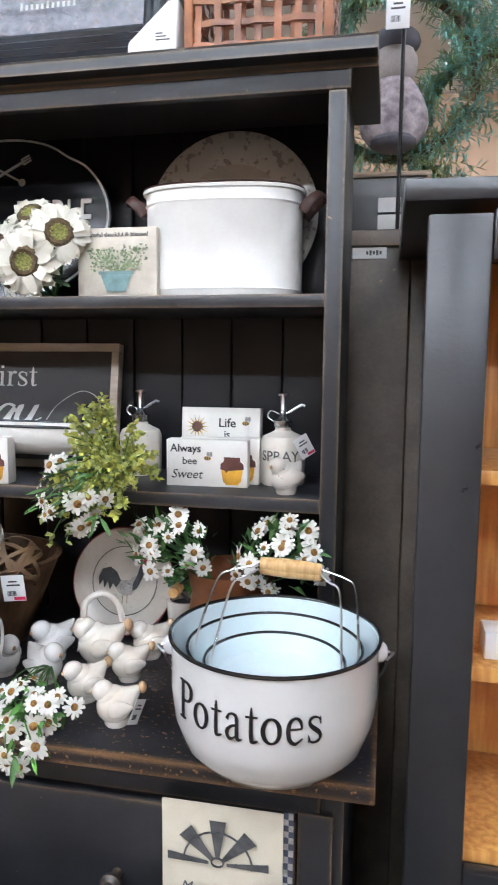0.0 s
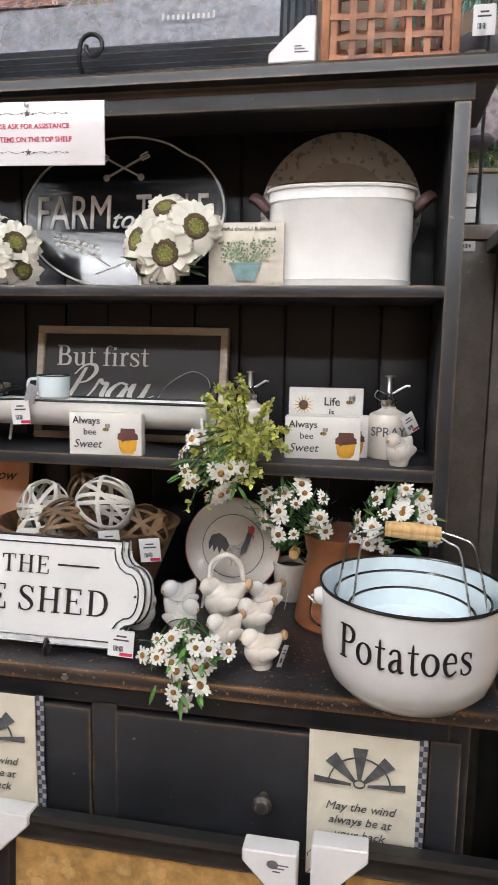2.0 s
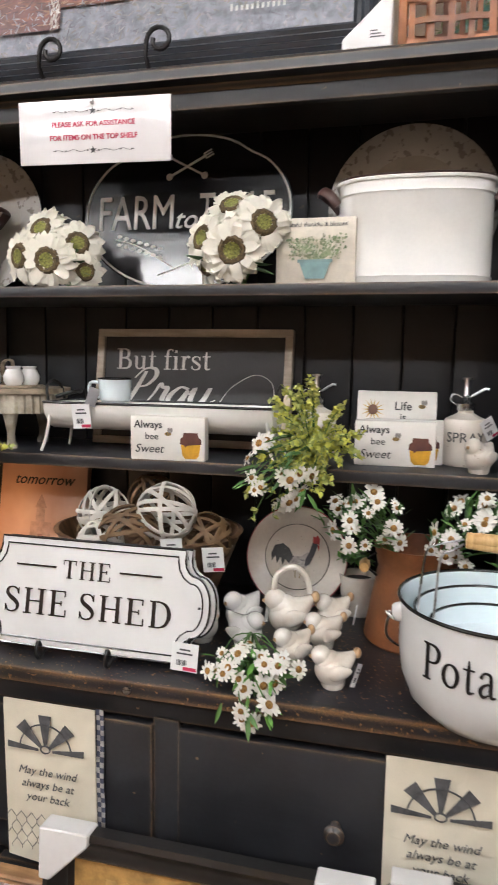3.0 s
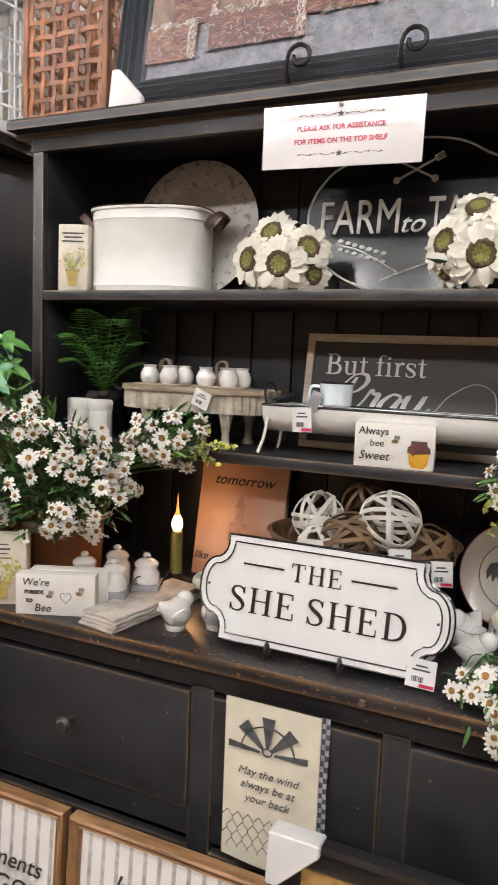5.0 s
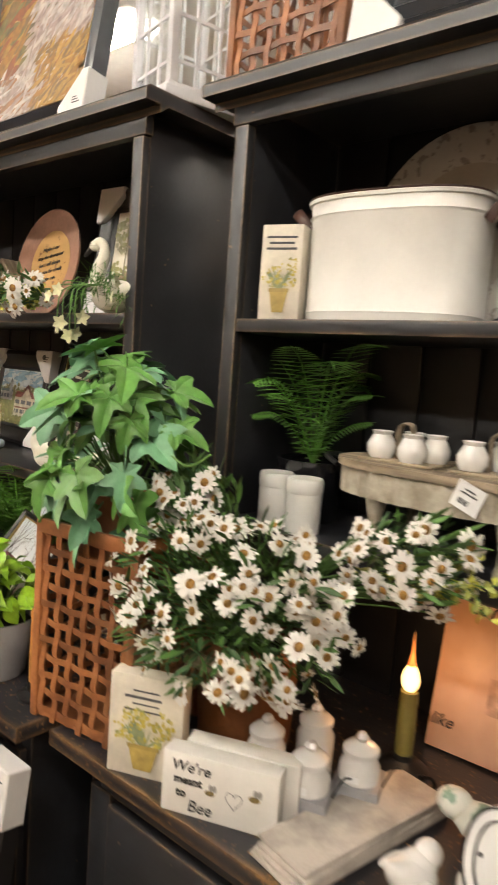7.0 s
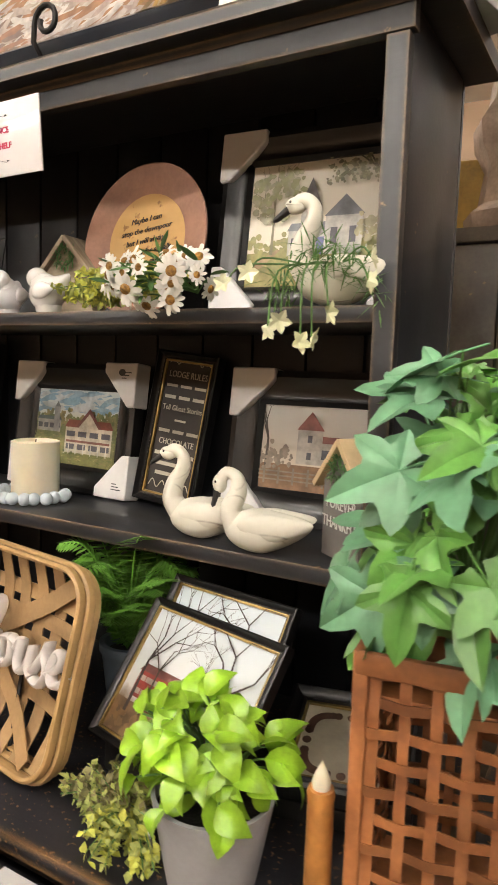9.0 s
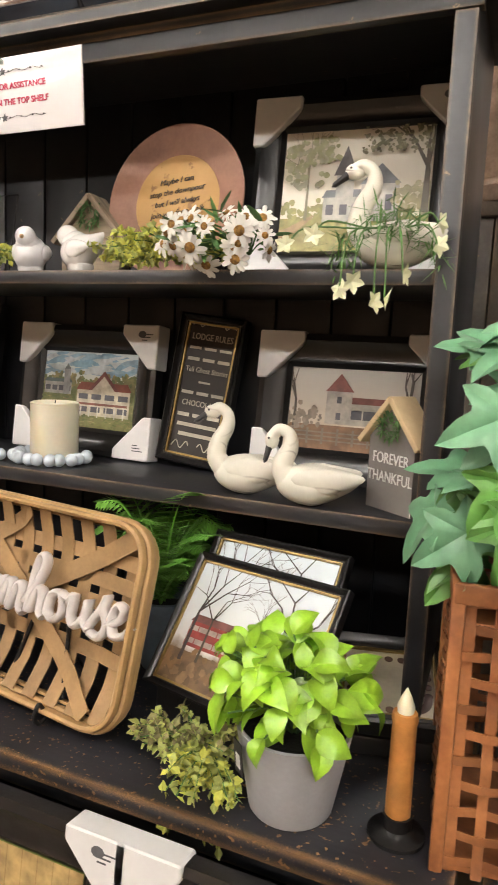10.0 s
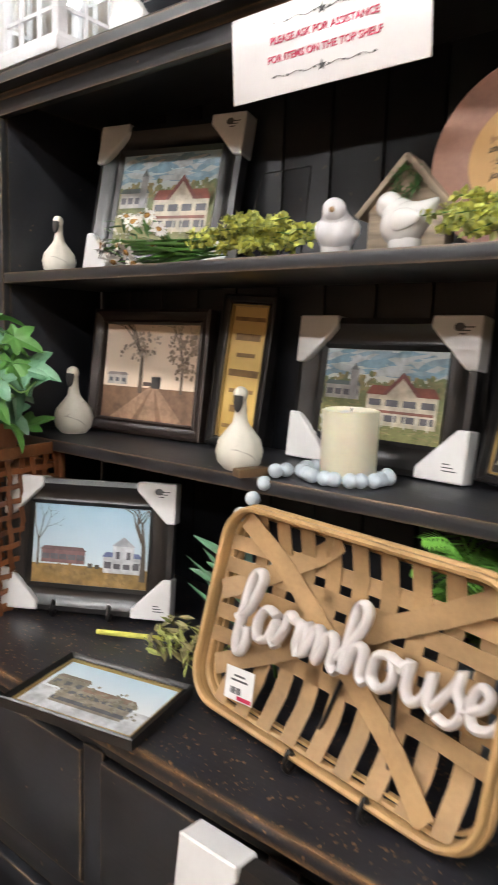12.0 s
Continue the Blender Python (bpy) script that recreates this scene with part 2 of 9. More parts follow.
LEAFOLIVE = make("olive_sprig", (0.44, 0.48, 0.14), 0.6, var=0.15, scale=60)
LEAFDRY = make("dried_sprig", (0.33, 0.3, 0.13), 0.7, var=0.25, scale=60)
STEM = make("green_stem", (0.1, 0.22, 0.05), 0.6, var=0.15)
FOAM = make("white_foam_corner", (0.72, 0.71, 0.7), 0.55, var=0.05, bump=0.05)
PAPER = make("white_paper_tag", (0.73, 0.73, 0.72), 0.5, var=0.03, bump=0.02)
GLOSSPAPER = make("laminated_white_paper", (0.76, 0.74, 0.74), 0.18, var=0.02, bump=0.03, coat=0.8)
BLOCKWHITE = make("white_painted_block", (0.73, 0.705, 0.655), 0.55, var=0.06)
BLOCKCREAM = make("cream_printed_block", (0.72, 0.66, 0.55), 0.55, var=0.12, scale=25)
CLOTH = make("cream_cotton_towel", (0.76, 0.7, 0.56), 0.9, var=0.08, bump=0.4, fine=700)
CHECK = make("navy_check", (0.08, 0.09, 0.14), 0.9, var=0.2, bump=0.4, fine=700)
INK = make("black_ink", (0.025, 0.024, 0.026), 0.5, var=0.1, bump=0)
GREYINK = make("grey_ink", (0.12, 0.12, 0.125), 0.7, var=0.3, scale=60, bump=0)
REDINK = make("red_ink", (0.55, 0.02, 0.08), 0.5, var=0.1, bump=0)
WHITEINK = make("white_ink", (0.75, 0.73, 0.69), 0.55, var=0.08, bump=0)
CREAMINK = make("cream_ink", (0.55, 0.5, 0.4), 0.55, var=0.15, bump=0)
SLATEBOARD = make("charcoal_sign_panel", (0.05, 0.047, 0.047), 0.6, var=0.15)
BEIGEFRAME = grained("greige_wood_frame", (0.64, 0.57, 0.47), (0.5, 0.42, 0.32), rough=0.6, axis=(4, 30, 30))
BLACKFRAME = make("black_picture_frame", (0.014, 0.013, 0.013), 0.32, var=0.2, coat=0.2)
NAVYFRAME = make("blue_black_picture_frame", (0.02, 0.026, 0.036), 0.3, var=0.2, coat=0.2)
BROWNFRAME = make("espresso_picture_frame", (0.03, 0.02, 0.016), 0.35, var=0.2)
GILT = make("gilt_inner_edge", (0.42, 0.29, 0.1), 0.4, metal=0.5, var=0.2)
IRON = make("black_wrought_iron", (0.02, 0.019, 0.019), 0.45, metal=0.5, var=0.2, bump=0.2)
WIRE = make("galvanised_wire", (0.55, 0.55, 0.55), 0.28, metal=1.0, var=0.08)
ZINC = make("grey_zinc", (0.37, 0.37, 0.39), 0.5, metal=0.35, var=0.15, scale=8)
BLUEZINC = make("blue_grey_zinc", (0.2, 0.25, 0.3), 0.45, metal=0.5, var=0.15)
STONEGREY = make("pale_grey_cement_pot", (0.42, 0.42, 0.43), 0.7, var=0.1, scale=7)
TERRACOTTA = make("terracotta", (0.42, 0.18, 0.09), 0.75, var=0.15)
SOIL = make("dark_moss", (0.02, 0.018, 0.012), 0.95, var=0.3, bump=0.8, fine=300)
IVORYWAX = make("ivory_wax", (0.78, 0.72, 0.55), 0.45, var=0.05, sss=0.25)
ORANGEWAX = make("orange_dipped_wax", (0.62, 0.27, 0.07), 0.5, var=0.2, scale=25, sss=0.1)
OLIVEWAX = make("olive_candle_sleeve", (0.2, 0.16, 0.04), 0.5, var=0.15)
FLAME = glow("candle_bulb", (1.0, 0.62, 0.26), 4.0)
FLAMETIP = glow("candle_bulb_tip", (1.0, 0.3, 0.07), 0.9)
BEAD = make("pale_blue_bead", (0.55, 0.62, 0.68), 0.5, var=0.08)
VINEWHITE = make("whitewashed_vine", (0.66, 0.63, 0.57), 0.7, var=0.15)
VINEBROWN = make("brown_vine", (0.2, 0.115, 0.05), 0.7, var=0.25)
BOWLWOOD = grained("dark_bowl_wood", (0.16, 0.085, 0.04), (0.07, 0.035, 0.015), rough=0.6, axis=(20, 20, 3))
PEACHWOOD = gradient("peach_printed_planks", [(0.0, (0.42, 0.25, 0.17)), (0.35, (0.6, 0.37, 0.26)), (0.65, (0.5, 0.29, 0.2)), (1.0, (0.62, 0.42, 0.31))], axis="X", lo=-0.12, hi=0.12, speck=0.5, scale=18)
CLAYRING = make("dusty_mauve_plate", (0.36, 0.19, 0.13), 0.6, var=0.15, scale=20)
OCHRE = spotted("ochre_plate_centre", (0.5, 0.3, 0.11), (0.25, 0.13, 0.05), scale=60, lo=0.63, hi=0.68, rough=0.6, coat=0.0)
GOLDPRINT = gradient("gold_text_panel", [(0.0, (0.42, 0.27, 0.06)), (0.5, (0.62, 0.43, 0.13)), (1.0, (0.5, 0.33, 0.1))], lo=0, hi=0.25, speck=0.5)
HOUSEGREY = make("grey_house_block", (0.19, 0.17, 0.155), 0.7, var=0.12)
ROOFTAN = make("raw_birch_roof", (0.6, 0.45, 0.26), 0.6, var=0.12)
GLASSY = make("clear_pane", (0.95, 0.97, 0.97), 0.05, var=0.0, bump=0, trans=1.0)
LANTERNWHITE = make("white_lantern_paint", (0.72, 0.72, 0.74), 0.45, var=0.08)
TANWALL = make("tan_shop_wall", (0.52, 0.36, 0.24), 0.85, var=0.1, scale=2)
FLOORMAT = make("brown_shop_floor", (0.2, 0.14, 0.09), 0.5, var=0.2, scale=3)
CEILING = make("white_ceiling_panel", (0.75, 0.74, 0.71), 0.9, var=0.04)
TUBE = glow("cool_white_tube", (1.0, 0.945, 0.88), LAMP_POWER)
BULB = glow("warm_fairy_bulb", (1.0, 0.62, 0.25), 30.0)
WHITEBOARD = make("white_painted_board", (0.66, 0.62, 0.6), 0.6, var=0.06)
CANISTER = make("ribbed_white_stoneware", (0.78, 0.77, 0.73), 0.35, var=0.05)
PLAID = make("grey_plaid_flannel", (0.6, 0.53, 0.57), 0.95, var=0.3, scale=45)
TABLECOLOURS = {}


def flat(r, g, b):
    """A brushed paint colour for prints and pictures."""
    key = (round(r, 2), round(g, 2), round(b, 2))
    if key not in TABLECOLOURS:
        TABLECOLOURS[key] = make("brushed_paint", key, 0.5, var=0.22, scale=55, bump=0.06)
    return TABLECOLOURS[key]


# ---- mesh helpers ----
def bmesh_new():
    return bmesh.new()


def box(bm, c, s, rz=0.0, bev=0.0, mi=0, m=None):
    mat = Matrix.Translation(c) @ Matrix.Rotation(radians(rz), 4, "Z")
    if m is not None:
        mat = m @ mat
    r = bmesh.ops.create_cube(bm, size=1.0, matrix=mat @ Matrix.Diagonal((*s, 1)))
    vs = r["verts"]
    fs = {f for v in vs for f in v.link_faces}
    for f in fs:
        f.material_index = mi
    if bev:
        es = {e for v in vs for e in v.link_edges}
        bmesh.ops.bevel(bm, geom=list(es), offset=bev, segments=2, affect="EDGES", profile=0.5, material=-1)
    return bm


def lathe(bm, prof, c=(0, 0, 0), segs=24, mi=0, sx=1.0, sy=1.0, wob=None):
    """Turn a profile of (radius, height) round the upright axis; ends at radius 0 close the solid."""
    rings = []
    for r, z in prof:
        if r < 1e-6:
            rings.append([bm.verts.new((c[0], c[1], c[2] + z))])
            continue
        ring = []
        for i in range(segs):
            a = 2 * math.pi * i / segs
            k = wob(a, z) if wob else 1.0
            ring.append(bm.verts.new((c[0] + r * k * sx * math.cos(a), c[1] + r * k * sy * math.sin(a), c[2] + z)))
        rings.append(ring)
    for p, q in zip(rings, rings[1:]):
        for i in range(segs):
            j = (i + 1) % segs
            if len(p) == 1 and len(q) == 1:
                break
            if len(p) == 1:
                vs = (p[0], q[j], q[i])
            elif len(q) == 1:
                vs = (p[i], p[j], q[0])
            else:
                vs = (p[i], p[j], q[j], q[i])
            f = bm.faces.new(vs)
            f.material_index = mi
    return bm


def tube(bm, pts, r, segs=8, mi=0, closed=False, flatten=None):
    """A round rod along points; r may be a list. flatten=(w, h) gives a strap."""
    pts = [Vector(p) for p in pts]
    n = len(pts)
    rr = r if isinstance(r, (list, tuple)) else [r] * n
    rings = []
    up = Vector((0, 0, 1))
    last = None
    for i, p in enumerate(pts):
        if closed:
            d = pts[(i + 1) % n] - pts[i - 1]
        else:
            d = pts[min(i + 1, n - 1)] - pts[max(i - 1, 0)]
        d.normalize()
        if last is None:
            side = d.cross(up)
            if side.length < 0.05:
                side = d.cross(Vector((0, 1, 0)))
        else:
            side = last - d * last.dot(d)
        side.normalize()
        last = side
        nor = side.cross(d)
        ring = []
        for k in range(segs):
            a = 2 * math.pi * k / segs
            if flatten:
                v = side * math.cos(a) * flatten[0] + nor * math.sin(a) * flatten[1]
            else:
                v = (side * math.cos(a) + nor * math.sin(a)) * rr[i]
            ring.append(bm.verts.new(p + v))
        rings.append(ring)
    for i in range(n if closed else n - 1):
        p, q = rings[i], rings[(i + 1) % n]
        for k in range(segs):
            j = (k + 1) % segs
            f = bm.faces.new((p[k], p[j], q[j], q[k]))
            f.material_index = mi
    if not closed:
        bm.faces.new(rings[0][::-1]).material_index = mi
        bm.faces.new(rings[-1]).material_index = mi
    return bm


def prism(bm, pts, y0, y1, mi=0, rim=None):
    """An upright plate: an outline in x and z, from depth y0 (front) to y1."""
    a = [bm.verts.new((x, y0, z)) for x, z in pts]
    b = [bm.verts.new((x, y1, z)) for x, z in pts]
    bm.faces.new(a).material_index = mi
    bm.faces.new(b[::-1]).material_index = mi
    for i in range(len(pts)):
        j = (i + 1) % len(pts)
        bm.faces.new((a[j], a[i], b[i], b[j])).material_index = mi if rim is None else rim
    return bm


def curve(pts, n=6, closed=False):
    """A smooth line through points."""
    pts = [Vector(p) for p in pts]
    out = []
    m = len(pts)
    for i in range(m if closed else m - 1):
        if closed:
            a, b, c, d = pts[i - 1], pts[i], pts[(i + 1) % m], pts[(i + 2) % m]
        else:
            a, b, c, d = pts[max(i - 1, 0)], pts[i], pts[i + 1], pts[min(i + 2, m - 1)]
        for k in range(n):
            t = k / n
            out.append(0.5 * ((2 * b) + (c - a) * t + (2 * a - 5 * b + 4 * c - d) * t * t + (3 * b - a - 3 * c + d) * t ** 3))
    if not closed:
        out.append(pts[-1])
    return out


def mesh_of(name, bm, mats, smooth=True):
    bmesh.ops.recalc_face_normals(bm, faces=bm.faces[:])
    me = bpy.data.meshes.new(name)
    bm.to_mesh(me)
    bm.free()
    for m in (mats if isinstance(mats, (list, tuple)) else [mats]):
        me.materials.append(m)
    if smooth:
        me.polygons.foreach_set("use_smooth", [True] * len(me.polygons))
        me.set_sharp_from_angle(angle=radians(38))
    return me


def part(name, bm, mats, parent, label="", m=None, smooth=True):
    """One mesh under a thing or under one of its parts."""
    me = bm if isinstance(bm, bpy.types.Mesh) else mesh_of(name, bm, mats, smooth)
    ob = new(name, me)
    ob.parent = parent
    if m is not None:
        ob.matrix_basis = m
    if label:
        tagged(ob, label)
    return ob


def thing(name, m, label, category, group="", kind=""):
    ob = new(name)
    ob.empty_display_size = 0.02
    ob.matrix_basis = m
    return tagged(ob, label, category, group, kind)


def solid(name, bm, mats, m, label, category, group="", kind="", smooth=True):
    ob = new(name, mesh_of(name, bm, mats, smooth))
    if m is not None:
        ob.matrix_basis = m
    return tagged(ob, label, category, group, kind)


def lettering(text, size, mats, parent, m, name="lettering", extrude=0.0004, shear=0.0, bold=0.0, align="CENTER", wide=1.0, wrap=None):
    """Words in the built-in font, standing upright and facing the front; wrap bends them round a radius."""
    cu = bpy.data.curves.new(name, "FONT")
    cu.body, cu.size, cu.extrude, cu.shear, cu.offset = text, size, extrude, shear, bold
    cu.align_x, cu.resolution_u = align, 3
    tmp = bpy.data.objects.new(name, cu)
    me = bpy.data.meshes.new_from_object(tmp)
    bpy.data.objects.remove(tmp)
    bpy.data.curves.remove(cu)
    me.name = name
    co = np.zeros(len(me.vertices) * 3)
    me.vertices.foreach_get("co", co)
    co = co.reshape(-1, 3)
    x, y, z = co[:, 0] * wide, co[:, 1].copy(), co[:, 2].copy()
    if wrap:
        r = wrap + z
        co[:, 0], co[:, 1], co[:, 2] = r * np.sin(x / wrap), -r * np.cos(x / wrap), y
    else:
        co[:, 0], co[:, 1], co[:, 2] = x, -z, y
    me.vertices.foreach_set("co", co.ravel())
    me.materials.clear()
    me.materials.append(mats)
    ob = new(name, me)
    ob.parent = parent
    ob.matrix_basis = m
    return ob


def feet(*xs, y=0.022, half=0.17):
    """Flat serifs across the ends of stems."""
    return [[(x - half, y, 0.045), (x + half, y, 0.045)] for x in xs]


def upright(x, y0, y1, w=0.15):
    return [(x, y0, w), (x, y1, w)]


ESS = [(0.63, 0.74, 0.05), (0.56, 0.91, 0.06), (0.38, 0.975, 0.06), (0.2, 0.92, 0.09), (0.14, 0.76, 0.13), (0.25, 0.61, 0.15), (0.45, 0.48, 0.16), (0.6, 0.34, 0.15), (0.63, 0.2, 0.12), (0.54, 0.07, 0.08), (0.36, 0.02, 0.06), (0.18, 0.07, 0.06), (0.1, 0.27, 0.05)]
# width and strokes of each serif letter: places and stroke widths in cap heights
SERIF = {
    "T": (0.9, [upright(0.45, 0, 0.97), [(0.06, 0.97, 0.05), (0.84, 0.97, 0.05)], upright(0.075, 0.74, 0.97, 0.04), upright(0.825, 0.74, 0.97, 0.04)] + feet(0.45)),
    "H": (1.03, [upright(0.22, 0, 1), upright(0.81, 0, 1), [(0.22, 0.51, 0.05), (0.81, 0.51, 0.05)]] + feet(0.22, 0.81) + feet(0.22, 0.81, y=0.978)),
    "E": (0.86, [upright(0.22, 0, 1), [(0.05, 0.975, 0.05), (0.72, 0.975, 0.05)], [(0.05, 0.025, 0.05), (0.77, 0.025, 0.05)], [(0.22, 0.51, 0.05), (0.56, 0.51, 0.05)], upright(0.71, 0.77, 0.97, 0.045), upright(0.76, 0.03, 0.27, 0.045), upright(0.56, 0.41, 0.61, 0.045)]),
    "S": (0.76, [ESS, upright(0.64, 0.7, 0.97, 0.04), upright(0.09, 0.03, 0.3, 0.04)]),
    "D": (0.98, [upright(0.22, 0, 1), [(0.05, 0.975, 0.05), (0.22, 0.975, 0.05), (0.5, 0.96, 0.07), (0.74, 0.82, 0.12), (0.84, 0.5, 0.16), (0.74, 0.18, 0.12), (0.5, 0.04, 0.07), (0.22, 0.025, 0.05), (0.05, 0.025, 0.05)]]),
    "P": (0.76, [upright(0.22, 0, 1), [(0.05, 0.975, 0.05), (0.24, 0.975, 0.05), (0.5, 0.965, 0.07), (0.67, 0.86, 0.13), (0.7, 0.73, 0.15), (0.65, 0.59, 0.12), (0.5, 0.5, 0.06), (0.24, 0.49, 0.05)]] + feet(0.22)),
    "B": (0.84, [upright(0.22, 0, 1), [(0.05, 0.975, 0.05), (0.24, 0.975, 0.05), (0.48, 0.96, 0.07), (0.62, 0.86, 0.12), (0.63, 0.7, 0.14), (0.55, 0.57, 0.1), (0.24, 0.53, 0.05)], [(0.24, 0.53, 0.05), (0.55, 0.51, 0.07), (0.71, 0.39, 0.13), (0.72, 0.2, 0.15), (0.58, 0.05, 0.09), (0.24, 0.025, 0.05), (0.05, 0.025, 0.05)]]),
    "o": (0.7, [[(0.35 + 0.255 * math.cos(a), 0.33 + 0.3 * math.sin(a), 0.05 + 0.1 * abs(math.cos(a)) ** 1.5) for a in [i * math.pi / 6 for i in range(13)]]]),
    "t": (0.44, [[(0.22, 0.88, 0.03), (0.22, 0.7, 0.1), (0.22, 0.14, 0.13), (0.28, 0.03, 0.08), (0.43, 0.07, 0.04)], [(0.04, 0.635, 0.045), (0.42, 0.635, 0.045)]]),
    "a": (0.64, [[(0.12, 0.5, 0.11), (0.19, 0.62, 0.07), (0.33, 0.645, 0.06), (0.44, 0.55, 0.11), (0.455, 0.12, 0.13), (0.53, 0.03, 0.07), (0.63, 0.06, 0.03)], [(0.455, 0.39, 0.04), (0.25, 0.33, 0.08), (0.13, 0.2, 0.13), (0.16, 0.07, 0.1), (0.27, 0.025, 0.07), (0.45, 0.14, 0.04)]]),
    "e": (0.63, [[(0.12, 0.375, 0.045), (0.54, 0.375, 0.045)], [(0.53, 0.375, 0.07), (0.49, 0.56, 0.1), (0.34, 0.645, 0.06), (0.17, 0.55, 0.11), (0.11, 0.33, 0.14), (0.17, 0.11, 0.12), (0.34, 0.02, 0.07), (0.56, 0.14, 0.03)]]),
    "s": (0.52, [[(x * 0.72 + 0.0, y * 0.655, w * 0.8) for x, y, w in ESS], upright(0.455, 0.45, 0.63, 0.035), upright(0.07, 0.03, 0.2, 0.035)]),
    "u": (0.74, [[(0.19, 0.64, 0.13), (0.19, 0.2, 0.13), (0.26, 0.05, 0.09), (0.4, 0.03, 0.06), (0.56, 0.16, 0.04)], upright(0.57, 0, 0.65, 0.13), [(0.03, 0.63, 0.04), (0.19, 0.63, 0.04)], [(0.41, 0.63, 0.04), (0.57, 0.63, 0.04)], [(0.57, 0.02, 0.04), (0.71, 0.02, 0.04)]]),
    "f": (0.42, [[(0.2, 0, 0.13), (0.2, 0.76, 0.12), (0.26, 0.93, 0.08), (0.38, 0.975, 0.06), (0.47, 0.9, 0.08)], [(0.03, 0.635, 0.045), (0.4, 0.635, 0.045)]] + feet(0.2)),
    "i": (0.37, [upright(0.18, 0, 0.65, 0.13), [(0.03, 0.63, 0.04), (0.18, 0.63, 0.04)], upright(0.18, 0.8, 0.93, 0.13)] + feet(0.18, half=0.15)),
    "r": (0.5, [upright(0.18, 0, 0.65, 0.13), [(0.03, 0.63, 0.04), (0.18, 0.63, 0.04)], [(0.2, 0.4, 0.04), (0.29, 0.58, 0.07), (0.4, 0.64, 0.1), (0.46, 0.57, 0.12)]] + feet(0.18, half=0.15)),
}
SCRIPT = {
    "P": (0.72, [[(0.28, 1.5, 0.1), (0.22, 0.8, 0.15), (0.12, 0.0, 0.13)], [(0.0, 1.2, 0.05), (0.2, 1.6, 0.08), (0.52, 1.62, 0.12), (0.66, 1.3, 0.14), (0.5, 0.9, 0.1), (0.2, 0.8, 0.05)]]),
    "r": (0.56, [[(0.0, 0.1, 0.05), (0.14, 0.5, 0.08), (0.22, 0.98, 0.1), (0.34, 0.8, 0.12), (0.5, 0.78, 0.15), (0.48, 0.3, 0.16), (0.6, 0.04, 0.06)]]),
    "a": (0.74, [[(0.64, 0.74, 0.1), (0.36, 0.82, 0.1), (0.14, 0.42, 0.17), (0.24, 0.04, 0.1), (0.46, 0.16, 0.06), (0.64, 0.7, 0.12), (0.6, 0.2, 0.16), (0.78, 0.04, 0.05)]]),
    "y": (0.9, [[(0.0, 0.5, 0.05), (0.12, 0.8, 0.13), (0.12, 0.3, 0.16), (0.28, 0.06, 0.08), (0.46, 0.26, 0.05), (0.58, 0.82, 0.13), (0.52, 0.0, 0.14), (0.34, -0.55, 0.08), (0.16, -0.6, 0.06), (0.2, -0.35, 0.05), (0.6, 0.05, 0.05), (0.9, 0.3, 0.04)]]),
}


def drawn_letters(text, size, mat, parent, m, font=SERIF, wide=1.0, gap=0.02, depth=0.0012, wrap=None, lean=0.0, label=""):
    """Words drawn stroke by stroke, each letter a raised mesh of its own, centred; wrap bends them round a radius."""
    total = sum(font[c][0] + gap if c != " " else 0.34 for c in text) * size * wide
    x = -total / 2
    for c in text:
        if c == " ":
            x += 0.34 * size * wide
            continue
        adv, strokes = font[c]
        bm = bmesh_new()
        for k, line in enumerate(strokes):
            pts = curve(line, 4) if len(line) > 2 else [Vector(p) for p in line]
            rows = []
            for i, p in enumerate(pts):
                d = pts[min(i + 1, len(pts) - 1)] - pts[max(i - 1, 0)]
                n = Vector((-d.y, d.x)).normalized() * p.z / 2
                row = []
                for sgn, front in ((-1, 1), (1, 1), (1, 0), (-1, 0)):
                    px, pz = p.x + n.x * sgn, p.y + n.y * sgn
                    px, pz, py = x + (px + lean * pz) * size * wide, pz * size, -(depth + 0.00004 * k) * front
                    if wrap:
                        r = wrap - py
                        row.append(bm.verts.new((r * math.sin(px / wrap), -r * math.cos(px / wrap), pz)))
                    else:
                        row.append(bm.verts.new((px, py, pz)))
                rows.append(row)
            for a, b in zip(rows, rows[1:]):
                for j in range(4):
                    bm.faces.new((a[j], a[(j + 1) % 4], b[(j + 1) % 4], b[j]))
            bm.faces.new(rows[0]); bm.faces.new(rows[-1][::-1])
        part("letter", bm, mat, parent, label, m=m, smooth=False)
        x += (adv + gap) * size * wide


def spin(rx=0, ry=0, rz=0):
    return pose(0, 0, 0, rx, ry, rz)


# ---- the shop shell ----
def slab(name, c, s, mat, label, category, kind="structure"):
    bm = bmesh_new()
    box(bm, c, s)
    return solid(name, bm, mat, None, label, category, kind=kind, smooth=False)


slab("floor", (-1.5, 0.0, -0.05), (12, 10, 0.1), FLOORMAT, "brown shop floor", "floor")
slab("ceiling", (-1.5, 0.0, 3.25), (12, 10, 0.1), CEILING, "white shop ceiling", "ceiling")
slab("wall_north", (-1.5, 4.95, 1.6), (12, 0.1, 3.2), TANWALL, "tan painted shop wall", "wall")
slab("wall_south", (-1.5, -4.95, 1.6), (12, 0.1, 3.2), TANWALL, "tan painted shop wall", "wall")
slab("wall_west", (-7.45, 0.0, 1.6), (0.1, 9.8, 3.2), TANWALL, "tan painted shop wall", "wall")
slab("wall_east", (4.45, 0.0, 1.6), (0.1, 9.8, 3.2), TANWALL, "tan painted shop wall", "wall")


